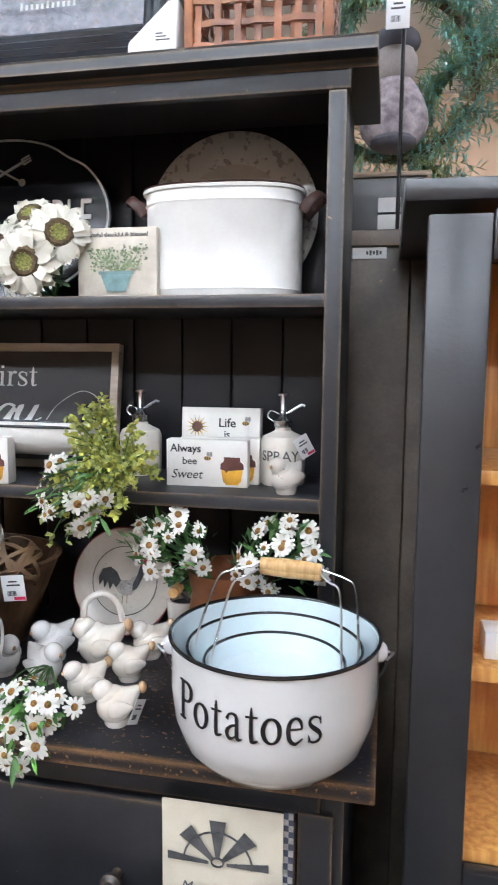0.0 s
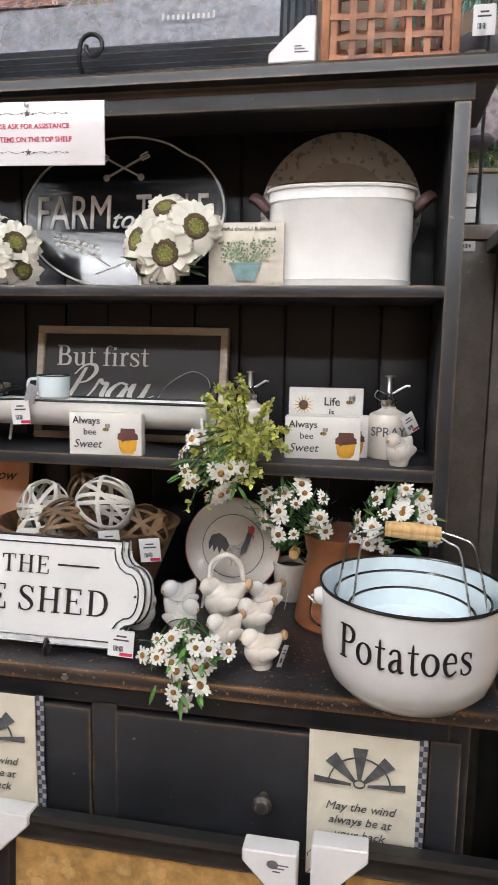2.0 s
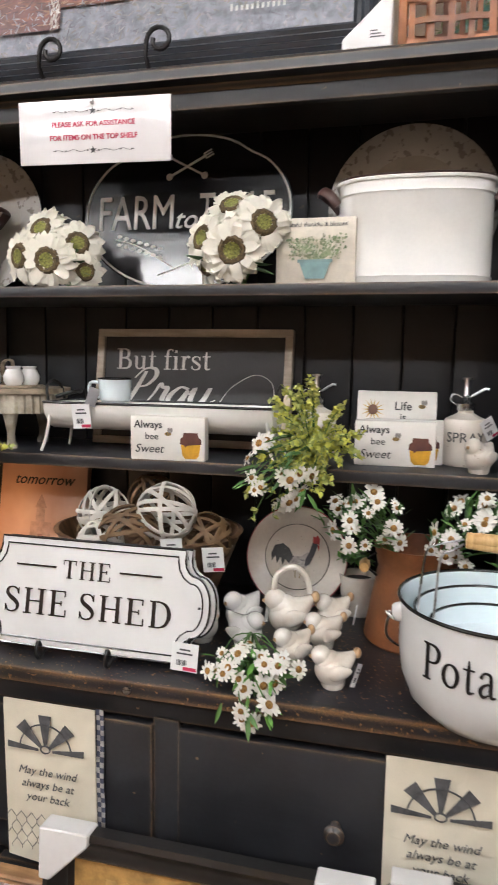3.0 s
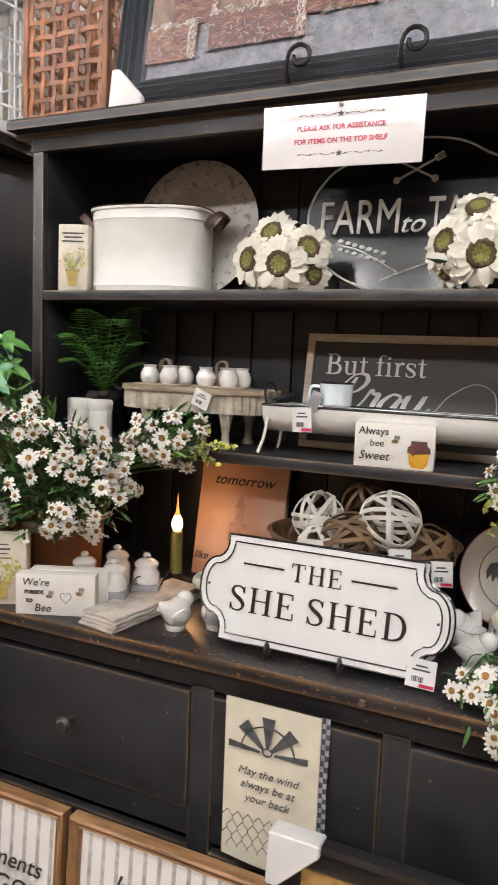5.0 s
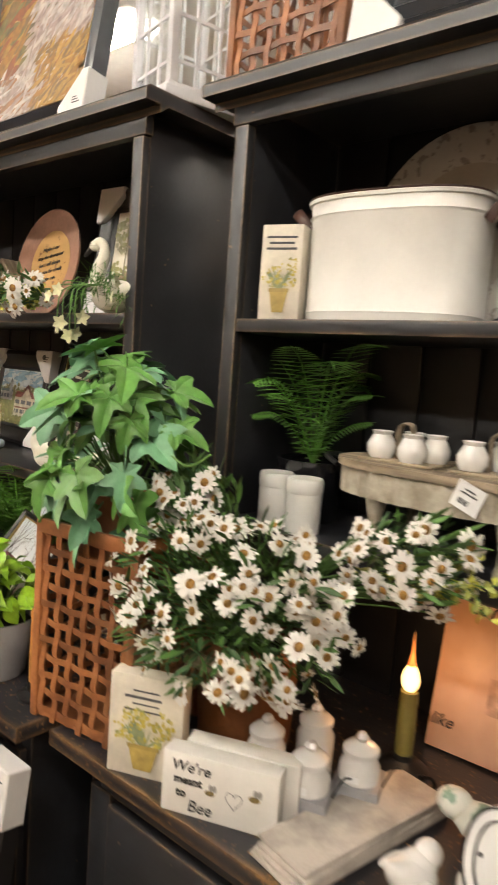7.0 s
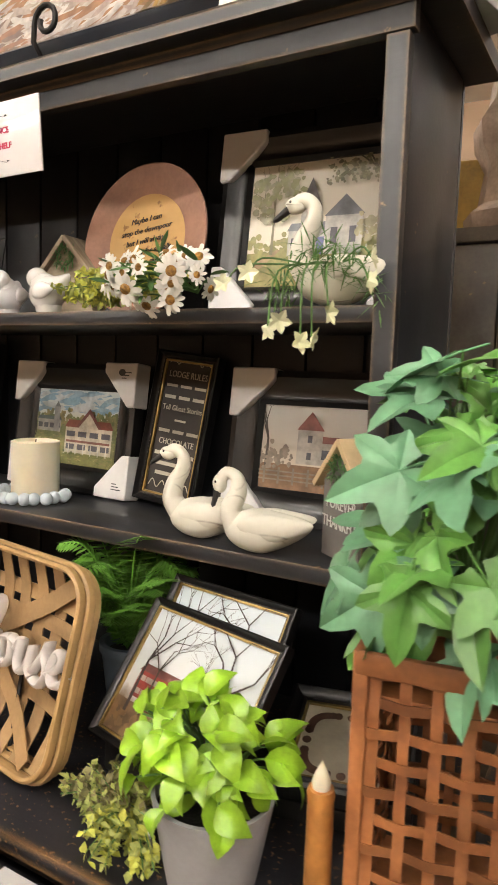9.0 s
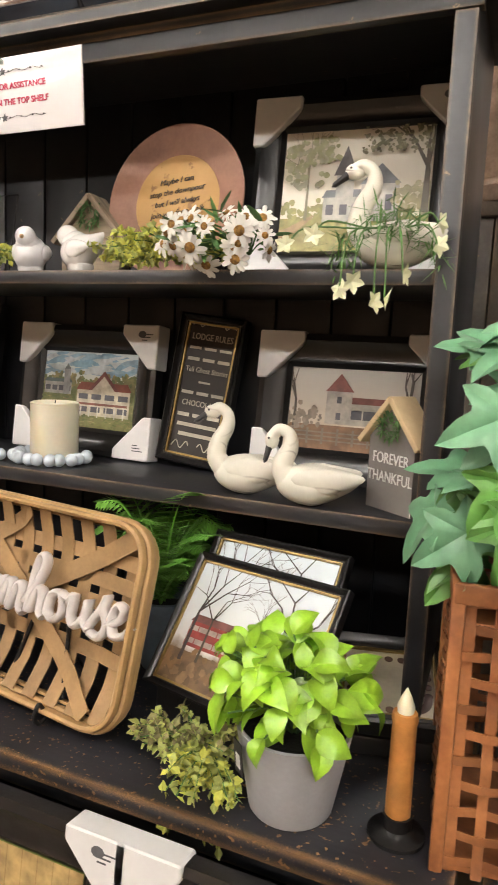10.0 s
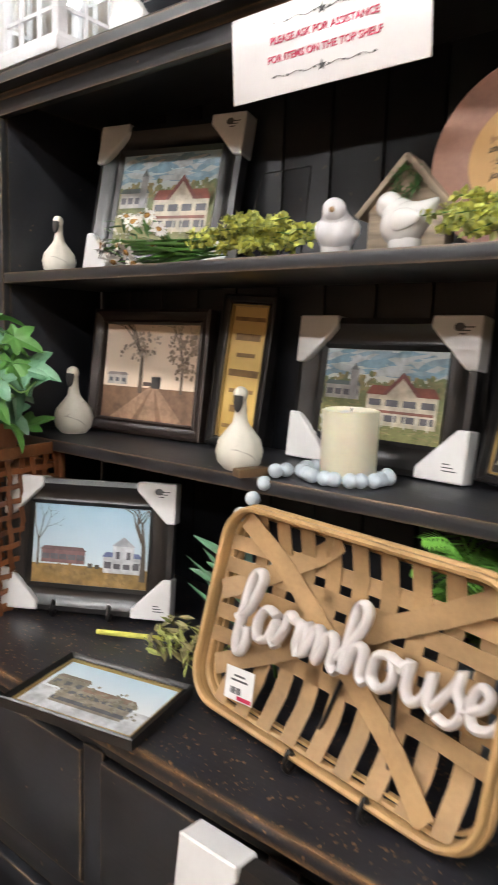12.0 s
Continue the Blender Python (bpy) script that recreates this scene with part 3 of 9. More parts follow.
def tube_light(x, y, rz=0):
    t = thing("ceiling_light", pose(x, y, 3.195, 0, 0, rz), "white fluorescent ceiling fitting with two lit tubes", "ceiling light", "ceiling lights of the shop")
    bm = bmesh_new()
    box(bm, (0, 0, -0.02), (1.25, 0.28, 0.04), bev=0.006)
    part("housing", bm, CEILING, t)
    for dy in (-0.07, 0.07):
        bm = bmesh_new()
        tube(bm, [(-0.6, dy, -0.062), (0.6, dy, -0.062)], 0.02, 10)
        part("lamp_tube", bm, TUBE, t, "lit cool white tube")
    return t


for lx in (-4.2, -2.4, -0.6, 1.2):
    for ly in (-2.6, -0.7, 2.6):
        tube_light(lx, ly)


# ---- the two black hutches ----
def hutch(x0, y0, z0, middle_knob):
    """Worn black hutch: base with three drawers, overhanging counter, two-shelf upper part with a board back and a cornice. Its origin is the floor under the middle."""
    t = thing("hutch", pose(x0, y0, z0), "worn black painted wooden hutch with open shelves and drawers", "hutch", "black hutches in a row")
    def p(name, c, s, mat=BLACKWOOD, bev=0.001, label=""):
        bm = bmesh_new()
        box(bm, (0, 0, 0), s, bev=bev)
        return part(name, bm, mat, t, label, m=Matrix.Translation(c))
    # upper part
    for sx in (-1, 1):
        p("side_panel", (sx * 0.671, 1.141, (DESK + 1.822) / 2), (0.022, 0.218, 1.822 - DESK))
        p("front_post", (sx * 0.6715, 1.025, (DESK + 1.787) / 2), (0.025, 0.016, 1.787 - DESK - 0.002))
    p("shelf", (0, 1.133, SILL1 - 0.0095), (1.318, 0.228, 0.019))
    p("shelf", (0, 1.131, SILL2 - 0.0105), (1.318, 0.230, 0.021))
    p("frieze", (0, 1.025, 1.806), (1.378, 0.016, 0.037))
    bm = bmesh_new()
    prism(bm, [(0.0, 1.823), (0.0, 1.839), (0.006, 1.845), (0.29, 1.845), (0.29, 1.823), (0.045, 1.823), (0.03, 1.812), (0.028, 1.823)], -0.725, 0.725)
    for v in bm.verts:
        x, y, z = v.co
        v.co = (y, x, z)
    me = mesh_of("cornice", bm, BLACKWOOD)
    part("cornice", me, None, t, m=Matrix.Translation((0, 0.985, 0)))
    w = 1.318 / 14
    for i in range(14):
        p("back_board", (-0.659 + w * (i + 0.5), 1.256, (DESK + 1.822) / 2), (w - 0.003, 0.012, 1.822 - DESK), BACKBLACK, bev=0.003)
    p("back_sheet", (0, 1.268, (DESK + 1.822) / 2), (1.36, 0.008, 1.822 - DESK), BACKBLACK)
    # base
    bm = bmesh_new()
    box(bm, (0, 0, 0), (1.506, 0.49, 0.023), bev=0.0022)
    part("counter", bm, BLACKTOP, t, "black counter rubbed to brown wood along its edge", m=Matrix.Translation((0, 1.035, DESK - 0.0115)))
    for sx in (-1, 1):
        p("base_side", (sx * 0.70, 1.055, 0.4475), (0.03, 0.43, 0.895))
    p("base_back", (0, 1.262, 0.4475), (1.37, 0.015, 0.895))
    p("top_rail", (0, 0.842, 0.868), (1.37, 0.02, 0.05))
    p("middle_rail", (0, 0.842, 0.602), (1.37, 0.02, 0.05))
    p("foot_rail", (0, 0.842, 0.06), (1.37, 0.02, 0.12))
    for x in (-0.68, -0.162, 0.157, 0.68):
        p("stile", (x, 0.839, 0.36), (0.044, 0.022, 0.78) if abs(x) > 0.5 else (0.042, 0.022, 0.78)).location.z = 0.457
    for x, wd in ((-0.42, 0.474), (-0.0025, 0.276), (0.417, 0.478)):
        bm = bmesh_new()
        box(bm, (0, 0, 0), (wd, 0.02, 0.205), bev=0.0025)
        d = part("drawer", bm, BLACKWOOD, t, m=Matrix.Translation((x, 0.832, 0.7345)))
        bm = bmesh_new()
        box(bm, (0, 0, 0), (wd, 0.02, 0.43), bev=0.004)
        part("lower_door", bm, BLACKWOOD, t, m=Matrix.Translation((x, 0.834, 0.348)))
        if wd < 0.3 and not middle_knob:
            continue
        bm = bmesh_new()
        lathe(bm, [(0, 0), (0.007, 0), (0.006, 0.012), (0.014, 0.018), (0.015, 0.024), (0.01, 0.03), (0, 0.031)], segs=14)
        part("knob", bm, BLACKWOOD, d, m=pose(0, -0.01, -0.005, 90, 0, 0))
    return t


hutch(-0.766, 0, 0, False)
hutch(-0.766 + SECOND, -0.036, 0.004, True)


# ---- cabinets beside and behind ----
def right_cabinet():
    t = thing("display_cabinet", pose(-0.002, -0.05, -0.01), "smooth black cabinet with open varnished orange pine shelves", "cabinet")
    def p(name, c, s, mat=SMOOTHBLACK, bev=0.003):
        bm = bmesh_new(); box(bm, (0, 0, 0), s, bev=bev)
        return part(name, bm, mat, t, m=Matrix.Translation(c))
    x0, x1, y0 = 0.05, 0.85, 0.955
    p("top", ((x0 + x1) / 2, 1.19, 1.625), (x1 - x0 + 0.1, 0.52, 0.026))
    p("side_panel", (x0 + 0.012, 1.19, 0.80), (0.022, 0.44, 1.60))
    p("side_panel", (x1 - 0.012, 1.19, 0.80), (0.022, 0.44, 1.60))
    p("front_stile", (x0 + 0.0165, y0, 0.80), (0.075, 0.022, 1.60))
    p("front_stile", (x1 - 0.0275, y0, 0.80), (0.053, 0.022, 1.60))
    p("front_rail", (0.45, y0, 1.575), (0.69, 0.022, 0.06))
    p("front_rail", (0.45, y0, 0.38), (0.69, 0.022, 0.76))
    for i in range(6):
        p("back_board", (x0 + 0.08 + i * 0.128, 1.23, 1.15), (0.125, 0.014, 0.86), PINE)
    for i in range(3):
        p("inner_side", (x0 + 0.032, 1.005 + 0.085 * i, 1.15), (0.012, 0.082, 0.86), PINE)
    for z in (0.775, 1.03, 1.29):
        p("shelf", (0.45, 1.095, z - 0.01), (0.73, 0.25, 0.02), PINE)
    return t


right_cabinet()
bm = bmesh_new(); box(bm, (0, 0, 0.019), (0.06, 0.05, 0.038), bev=0.003)
solid("small_box", bm, PAPER, pose(0.153, 0.97, 1.021), "small white box on the pine shelf", "box")


def back_cabinet(x0, x1, yf, top, label):
    t = thing("storage_cabinet", pose(0, 0, 0), label, "cabinet")
    n = max(2, round((x1 - x0) / 0.13))
    w = (x1 - x0) / n
    for i in range(n):
        bm = bmesh_new(); box(bm, (0, 0, 0), (w - 0.002, 0.02, top - 0.03), bev=0.003)
        part("front_board", bm, BROWNWOOD, t, m=Matrix.Translation((x0 + w * (i + 0.5), yf, (top - 0.03) / 2)))
    bm = bmesh_new(); box(bm, (0, 0, 0), (x1 - x0 + 0.03, 0.4, 0.028), bev=0.003)
    part("top", bm, BROWNWOOD, t, m=Matrix.Translation(((x0 + x1) / 2, yf + 0.18, top - 0.014)))
    bm = bmesh_new(); box(bm, (0, 0, 0), (x1 - x0, 0.33, top - 0.03), bev=0.0)
    part("body", bm, BROWNWOOD, t, m=Matrix.Translation(((x0 + x1) / 2, yf + 0.18, (top - 0.03) / 2)))
    return t


SIDECAB = back_cabinet(-0.24, 0.41, 1.34, 1.655, "dark brown board-fronted cabinet with rubbed seams")
bm = bmesh_new(); box(bm, (0, 0, 0), (0.062, 0.002, 0.02))
lab = part("price_label", bm, PAPER, SIDECAB, "white price label", m=Matrix.Translation((-0.055, 1.327, 1.615)))
for i in range(5):
    bm = bmesh_new(); box(bm, (0, 0, 0), (0.004, 0.001, 0.006 + 0.003 * (i % 2)))
    part("printed_mark", bm, GREYINK, lab, m=Matrix.Translation((-0.004 + i * 0.006, -0.002, 0)))
back_cabinet(-1.75, -1.0, 1.62, 1.72, "weathered brown board cabinet behind the hutches")


# ---- kinds of things ----
def slat_basket(m, label, w=0.20, h=0.33, d=0.2):
    """A square open basket of flat woven slats."""
    t = thing("slat_basket", m, label, "basket", "woven slat baskets")
    def strip(a, b, n, out, phase, width, upright):
        bm = bmesh_new()
        a, b, out = Vector(a), Vector(b), Vector(out)
        side = Vector((0, 0, 1)) if not upright else (b - a).normalized().cross(out).normalized()
        prev = None
        for i in range(n * 2 + 1):
            f = i / (n * 2)
            c = a.lerp(b, f) + out * (0.0028 * math.sin(math.pi * (f * n + phase)))
            row = [bm.verts.new(c + side * width * s + out * 0.0011 * o) for s, o in ((-0.5, -1), (0.5, -1), (0.5, 1), (-0.5, 1))]
            if prev:
                for k in range(4):
                    bm.faces.new((prev[k], prev[(k + 1) % 4], row[(k + 1) % 4], row[k]))
            else:
                bm.faces.new(row)
            prev = row
        bm.faces.new(prev[::-1])
        part("slat", bm, SLAT, t)
    nh, nv = 11, 7
    for (ax, ay, bx, by, ox, oy) in ((-w / 2, -d / 2, w / 2, -d / 2, 0, -1), (w / 2, -d / 2, w / 2, d / 2, 1, 0), (w / 2, d / 2, -w / 2, d / 2, 0, 1), (-w / 2, d / 2, -w / 2, -d / 2, -1, 0)):
        for i in range(nh):
            z = 0.014 + (h - 0.03) * i / (nh - 1)
            strip((ax, ay, z), (bx, by, z), nv, (ox, oy, 0), i % 2, 0.0088, False)
        for i in range(nv):
            f = (i + 0.5) / nv
            x, y = ax + (bx - ax) * f, ay + (by - ay) * f
            strip((x, y, 0.0), (x, y, h), nh, (ox, oy, 0), (i + 1) % 2 + 0.5, 0.0098, True)
        bm = bmesh_new()
        box(bm, ((ax + bx) / 2 + ox * 0.002, (ay + by) / 2 + oy * 0.002, h - 0.008), (abs(bx - ax) + 0.008 if ox == 0 else 0.008, abs(by - ay) + 0.008 if oy == 0 else 0.008, 0.02), bev=0.002)
        part("rim", bm, SLAT, t)
    for sx in (-1, 1):
        for sy in (-1, 1):
            bm = bmesh_new()
            box(bm, (sx * (w / 2 - 0.001), sy * (d / 2 - 0.001), h / 2), (0.013, 0.013, h), bev=0.002)
            part("corner_post", bm, SLAT, t)
    bm = bmesh_new()
    box(bm, (0, 0, 0.006), (w, d, 0.006))
    part("floor_board", bm, SLAT, t)
    return t


def corner_guard(size=0.055, thick=0.028):
    """A folded white foam corner for a picture frame: a five-sided plate with folded edges."""
    bm = bmesh_new()
    s = size
    prism(bm, [(0, 0), (s, 0), (s, s * 0.22), (s * 0.22, s), (0, s)], -thick / 2, thick / 2)
    bmesh.ops.bevel(bm, geom=bm.edges[:], offset=0.0015, segments=1, affect="EDGES")
    return mesh_of("corner_guard", bm, FOAM, False)


GUARD = corner_guard()


class Paint:
    """Flat brushed shapes on a picture, in fractions of its width and height."""
    def __init__(self, w, h, y):
        self.w, self.h, self.y = w, h, y
        self.bm, self.mats, self.layer = bmesh_new(), [], 0

    def shape(self, pts, col, step=1.0):
        mat = flat(*col)
        if mat not in self.mats:
            self.mats.append(mat)
        self.layer += step
        y = self.y - 0.00003 * self.layer
        f = self.bm.faces.new([self.bm.verts.new(((u - 0.5) * self.w, y, v * self.h)) for u, v in pts])
        f.material_index = self.mats.index(mat)

    def rect(self, u0, v0, u1, v1, col):
        self.shape([(u0, v0), (u1, v0), (u1, v1), (u0, v1)], col)

    def tree(self, u, v, height, col, seed, spread=0.5, depth=4, width=0.02):
        rnd = random.Random(seed)
        asp = self.h / self.w
        def grow(u, v, a, ln, wd, d):
            u2, v2 = u + math.sin(a) * ln * asp, v + math.cos(a) * ln
            u2, v2 = min(max(u2, 0.005), 0.995), min(v2, 0.995)
            px, pv = math.cos(a) * wd / 2, -math.sin(a) * wd / 2
            self.shape([(max(u - px, 0), v - pv), (min(u + px, 1), v + pv), (min(u2 + px * 0.6, 1), min(v2 + pv * 0.6, 1)), (max(u2 - px * 0.6, 0), min(v2 - pv * 0.6, 1))], col)
            if d:
                for k in range(2 if d < depth else 3):
                    grow(u2, v2, a + rnd.uniform(-spread, spread) * 1.3, ln * rnd.uniform(0.55, 0.8), wd * 0.55, d - 1)
        grow(u, v, 0, height * 0.4, width, depth)

    def house(self, u, v, w, h, wall, roof, rows=2, cols=3, gable=False, win=(0.12, 0.12, 0.14)):
        self.rect(u, v, u + w, v + h, wall)
        if gable:
            self.shape([(u - 0.01, v + h), (u + w + 0.01, v + h), (u + w / 2, v + h * 1.55)], roof)
        else:
            self.shape([(u - 0.012, v + h), (u + w + 0.012, v + h), (u + w * 0.94, v + h * 1.3), (u + w * 0.06, v + h * 1.3)], roof)
        for r in range(rows):
            for c in range(cols):
                cu, cv = u + w * (c + 0.5) / cols, v + h * (r + 0.28) / rows
                self.rect(cu - w * 0.09, cv, cu + w * 0.09, cv + h * 0.42 / rows, win)

    def blobs(self, n, u0, v0, u1, v1, r, cols, seed):
        rnd = random.Random(seed)
        asp = self.w / self.h
        for i in range(n * 5 if r > 0.022 else n):
            if r > 0.022 and i % 5 == 0:
                cu, cv = rnd.uniform(u0, u1), rnd.uniform(v0, v1)
            if r > 0.022:
                u, v, k = cu + rnd.gauss(0, 0.6) * r, cv + rnd.gauss(0, 0.6) * r * asp, rnd.uniform(0.2, 0.55) * r
            else:
                u, v, k = rnd.uniform(u0, u1), rnd.uniform(v0, v1), rnd.uniform(0.5, 1) * r
            pts = [(u + math.cos(a) * k * rnd.uniform(0.7, 1.2), v + math.sin(a) * k * asp * rnd.uniform(0.7, 1.2)) for a in [i * math.pi / 4 for i in range(8)]]
            self.shape([(min(max(p, 0.002), 0.998), min(max(q, 0.002), 0.998)) for p, q in pts], rnd.choice(cols), 0.25)

    def strokes(self, n, u0, v0, u1, v1, ln, wd, angle, cols, seed, jitter=0.35):
        """Short tapered brush marks; angle is a number or a function of the place."""
        rnd = random.Random(seed)
        asp = self.w / self.h
        for i in range(n):
            u, v = rnd.uniform(u0, u1), rnd.uniform(v0, v1)
            a = (angle(u, v) if callable(angle) else angle) + rnd.gauss(0, jitter)
            L, W = ln * rnd.uniform(0.5, 1.2), wd * rnd.uniform(0.5, 1.2)
            c, s = math.cos(a), math.sin(a)
            col = rnd.choice(cols)
            pts = [(u + c * L * f - s * W * g, v + (s * L * f + c * W * g) * asp) for f, g in ((-0.5, 0.15), (-0.3, -0.5), (0.2, -0.45), (0.5, -0.1), (0.35, 0.4), (-0.25, 0.5))]
            self.shape([(min(max(p, 0.002), 0.998), min(max(q, 0.002), 0.998)) for p, q in pts], col, 0.06)

    def done(self, parent, m=None, name="painted_scene"):
        me = mesh_of(name, self.bm, self.mats, False)
        return part(name, me, None, parent, m=m)


def picture(m, label, w, h, fw, frame_mat, ground, draw=None, guards="", gilt=False, depth=0.022, name="framed_picture", group="", guard_scale=1.0, category="picture"):
    """A framed picture standing on its lower edge; w and h are the outer size, fw the moulding's width."""
    t = thing(name, m, label, category, group)
    for (cx, cz, L, rot) in ((0, fw / 2, w, 0), (w / 2 - fw / 2, h / 2, h, 90), (0, h - fw / 2, w, 180), (-w / 2 + fw / 2, h / 2, h, 270)):
        bm = bmesh_new()
        # moulding profile across the width: raised outer bead, hollow, inner lip
        prof = [(-fw / 2, 0.0), (-fw / 2, -depth), (-fw * 0.42, -depth * 1.1), (-fw * 0.34, -depth * 0.9), (-fw * 0.24, -depth * 1.02), (-fw * 0.14, -depth * 0.8), (-fw * 0.02, -depth * 0.92), (fw * 0.08, -depth * 0.68), (fw * 0.2, -depth * 0.8), (fw * 0.3, -depth * 0.6), (fw * 0.4, -depth * 0.68), (fw / 2, -depth * 0.55), (fw / 2, 0.0)] if depth >= 0.03 else [(-fw / 2, 0.0), (-fw / 2, -depth), (-fw * 0.3, -depth * 1.12), (-fw * 0.1, -depth * 0.82), (fw * 0.22, -depth * 0.7), (fw * 0.36, -depth * 0.82), (fw / 2, -depth * 0.55), (fw / 2, 0.0)]
        a, b = [], []
        for u, y in prof:
            cut = L / 2 - (u + fw / 2)
            a.append(bm.verts.new((-cut, y, u)))
            b.append(bm.verts.new((cut, y, u)))
        for i in range(len(prof)):
            j = (i + 1) % len(prof)
            bm.faces.new((a[i], a[j], b[j], b[i]))
        bm.faces.new(a); bm.faces.new(b[::-1])
        part("frame_side", bm, frame_mat, t, m=Matrix.Translation((cx, 0, cz)) @ spin(0, -rot, 0))
    iw, ih = w - 2 * fw, h - 2 * fw
    if gilt:
        for (cx, cz, sx, sz) in ((0, fw, iw, 0.004), (0, h - fw, iw, 0.004), (-iw / 2, h / 2, 0.004, ih), (iw / 2, h / 2, 0.004, ih)):
            bm = bmesh_new(); box(bm, (cx, -depth * 0.6, cz), (sx, 0.004, sz))
            part("gilt_edge", bm, GILT, t)
    bm = bmesh_new()
    box(bm, (0, -depth * 0.25, h / 2), (iw + 0.004, depth * 0.4, ih + 0.004))
    me = mesh_of("canvas", bm, ground, False)
    c = part("canvas", me, None, t)
    if draw:
        p = Paint(iw, ih, -depth * 0.46)
        draw(p)
        p.done(c, m=Matrix.Translation((0, 0, fw)))
    k = guard_scale
    for g in guards:
        sx, sz = {"a": (1, 1), "b": (-1, 1), "c": (1, -1), "d": (-1, -1)}[g]   # lower-left, lower-right, upper-left, upper-right
        g_ob = part("corner_guard", GUARD, None, t, "white foam corner guard", m=Matrix.Translation((-sx * (w / 2 + 0.003), -depth * 0.56, (h + 0.003) if sz < 0 else 0.0)) @ Matrix.Diagonal((sx * k, (depth * 1.2 + 0.008) / 0.028, sz * k, 1)))
        if g in "db":
            bm = bmesh_new()
            for i in range(3):
                box(bm, (0.016 + 0.002 * i, -0.0142, 0.012 + 0.0035 * i), (0.016 - 0.004 * i, 0.0004, 0.0012))
            if g == "d":
                ellipsoid(bm, (0.024, -0.0142, 0.012), (0.006, 0.0003, 0.0045), rings=5, segs=8)
            part("printed_mark", bm, GREYINK, g_ob)
    return t


def block_sign(m, label, w, h, d=0.026, mat=None, group="", name="block_sign"):
    """A thick painted wooden block that stands by itself."""
    t = thing(name, m, label, "block sign", group)
    bm = bmesh_new()
    box(bm, (0, d / 2, h / 2), (w, d, h), bev=0.0015)
    part("block", bm, mat or BLOCKWHITE, t)
    return t


def bee(parent, x, z, s, y=-0.0008):
    p = Paint(s, s, y)
    p.shape([(0.3 + 0.28 * math.cos(a), 0.42 + 0.16 * math.sin(a)) for a in [i * math.pi / 5 for i in range(10)]], (0.5, 0.33, 0.08))
    for u in (0.15, 0.3, 0.45):
        p.rect(u - 0.035, 0.29, u + 0.035, 0.55, (0.03, 0.03, 0.03))
    for du in (-0.05, 0.16):
        p.shape([(0.3 + du + 0.12 * math.cos(a) + 0.1, 0.72 + 0.2 * math.sin(a)) for a in [i * math.pi / 4 for i in range(8)]], (0.35, 0.33, 0.3))
    p.done(parent, m=Matrix.Translation((x, 0, z)), name="printed_bee")


def honey_pot(parent, x, z, s, y=-0.0008):
    p = Paint(s, s, y)
    p.shape([(0.12, 0.5), (0.18, 0.12), (0.3, 0.0), (0.7, 0.0), (0.82, 0.12), (0.88, 0.5), (0.8, 0.72), (0.2, 0.72)], (0.72, 0.38, 0.02))
    p.shape([(0.08, 0.55), (0.25, 0.5), (0.3, 0.42), (0.36, 0.5), (0.92, 0.55), (0.9, 0.75), (0.8, 0.82), (0.78, 0.98), (0.22, 0.98), (0.2, 0.82), (0.1, 0.75)], (0.12, 0.045, 0.03))
    p.done(parent, m=Matrix.Translation((x, 0, z)), name="printed_honey_pot")


def bee_block(m):
    t = block_sign(m, "white block sign with a bee and honey pot", 0.134, 0.076, group="honey bee block signs")
    lettering("Always", 0.018, INK, t, Matrix.Translation((-0.0345, -0.0008, 0.056)), bold=0.0002)
    lettering("bee", 0.017, INK, t, Matrix.Translation((-0.028, -0.0008, 0.036)))
    lettering("Sweet", 0.021, INK, t, Matrix.Translation((-0.033, -0.0008, 0.013)), shear=0.25)
    bee(t, 0.006, 0.037, 0.022)
    honey_pot(t, 0.042, 0.004, 0.046)
    return t


def daisy_mesh(r=0.019, petals=11, seed=0, mat=None):
    rnd = random.Random(seed)
    bm = bmesh_new()
    for i in range(petals):
        a = 2 * math.pi * i / petals + rnd.uniform(-0.1, 0.1)
        ln, wd, dip = r * rnd.uniform(0.85, 1.1), r * 0.165, rnd.uniform(-0.35, 0.2)
        ca, sa = math.cos(a), math.sin(a)
        rows = []
        for f, k in ((0.16, 0.55), (0.55, 1.0), (0.85, 0.95), (1.0, 0.4)):
            z = r * (0.12 * math.sin(f * 2.2) + dip * f * f)
            rows.append([bm.verts.new((ca * ln * f - sa * wd * k * s, sa * ln * f + ca * wd * k * s, z - (0.04 * r if s == 0 else 0))) for s in (-1, 0, 1)])
        for p, q in zip(rows, rows[1:]):
            for k in range(2):
                bm.faces.new((p[k], p[k + 1], q[k + 1], q[k]))
    lathe(bm, [(0, r * 0.24), (r * 0.2, r * 0.22), (r * 0.34, r * 0.1), (r * 0.33, 0), (0, -r * 0.03)], segs=10, mi=1)
    return mesh_of("flower", bm, [mat or PETAL, DAISYEYE])


DAISIES = [daisy_mesh(0.0168, 13, 1), daisy_mesh(0.0148, 12, 2), daisy_mesh(0.0158, 14, 3), daisy_mesh(0.0132, 11, 4)]


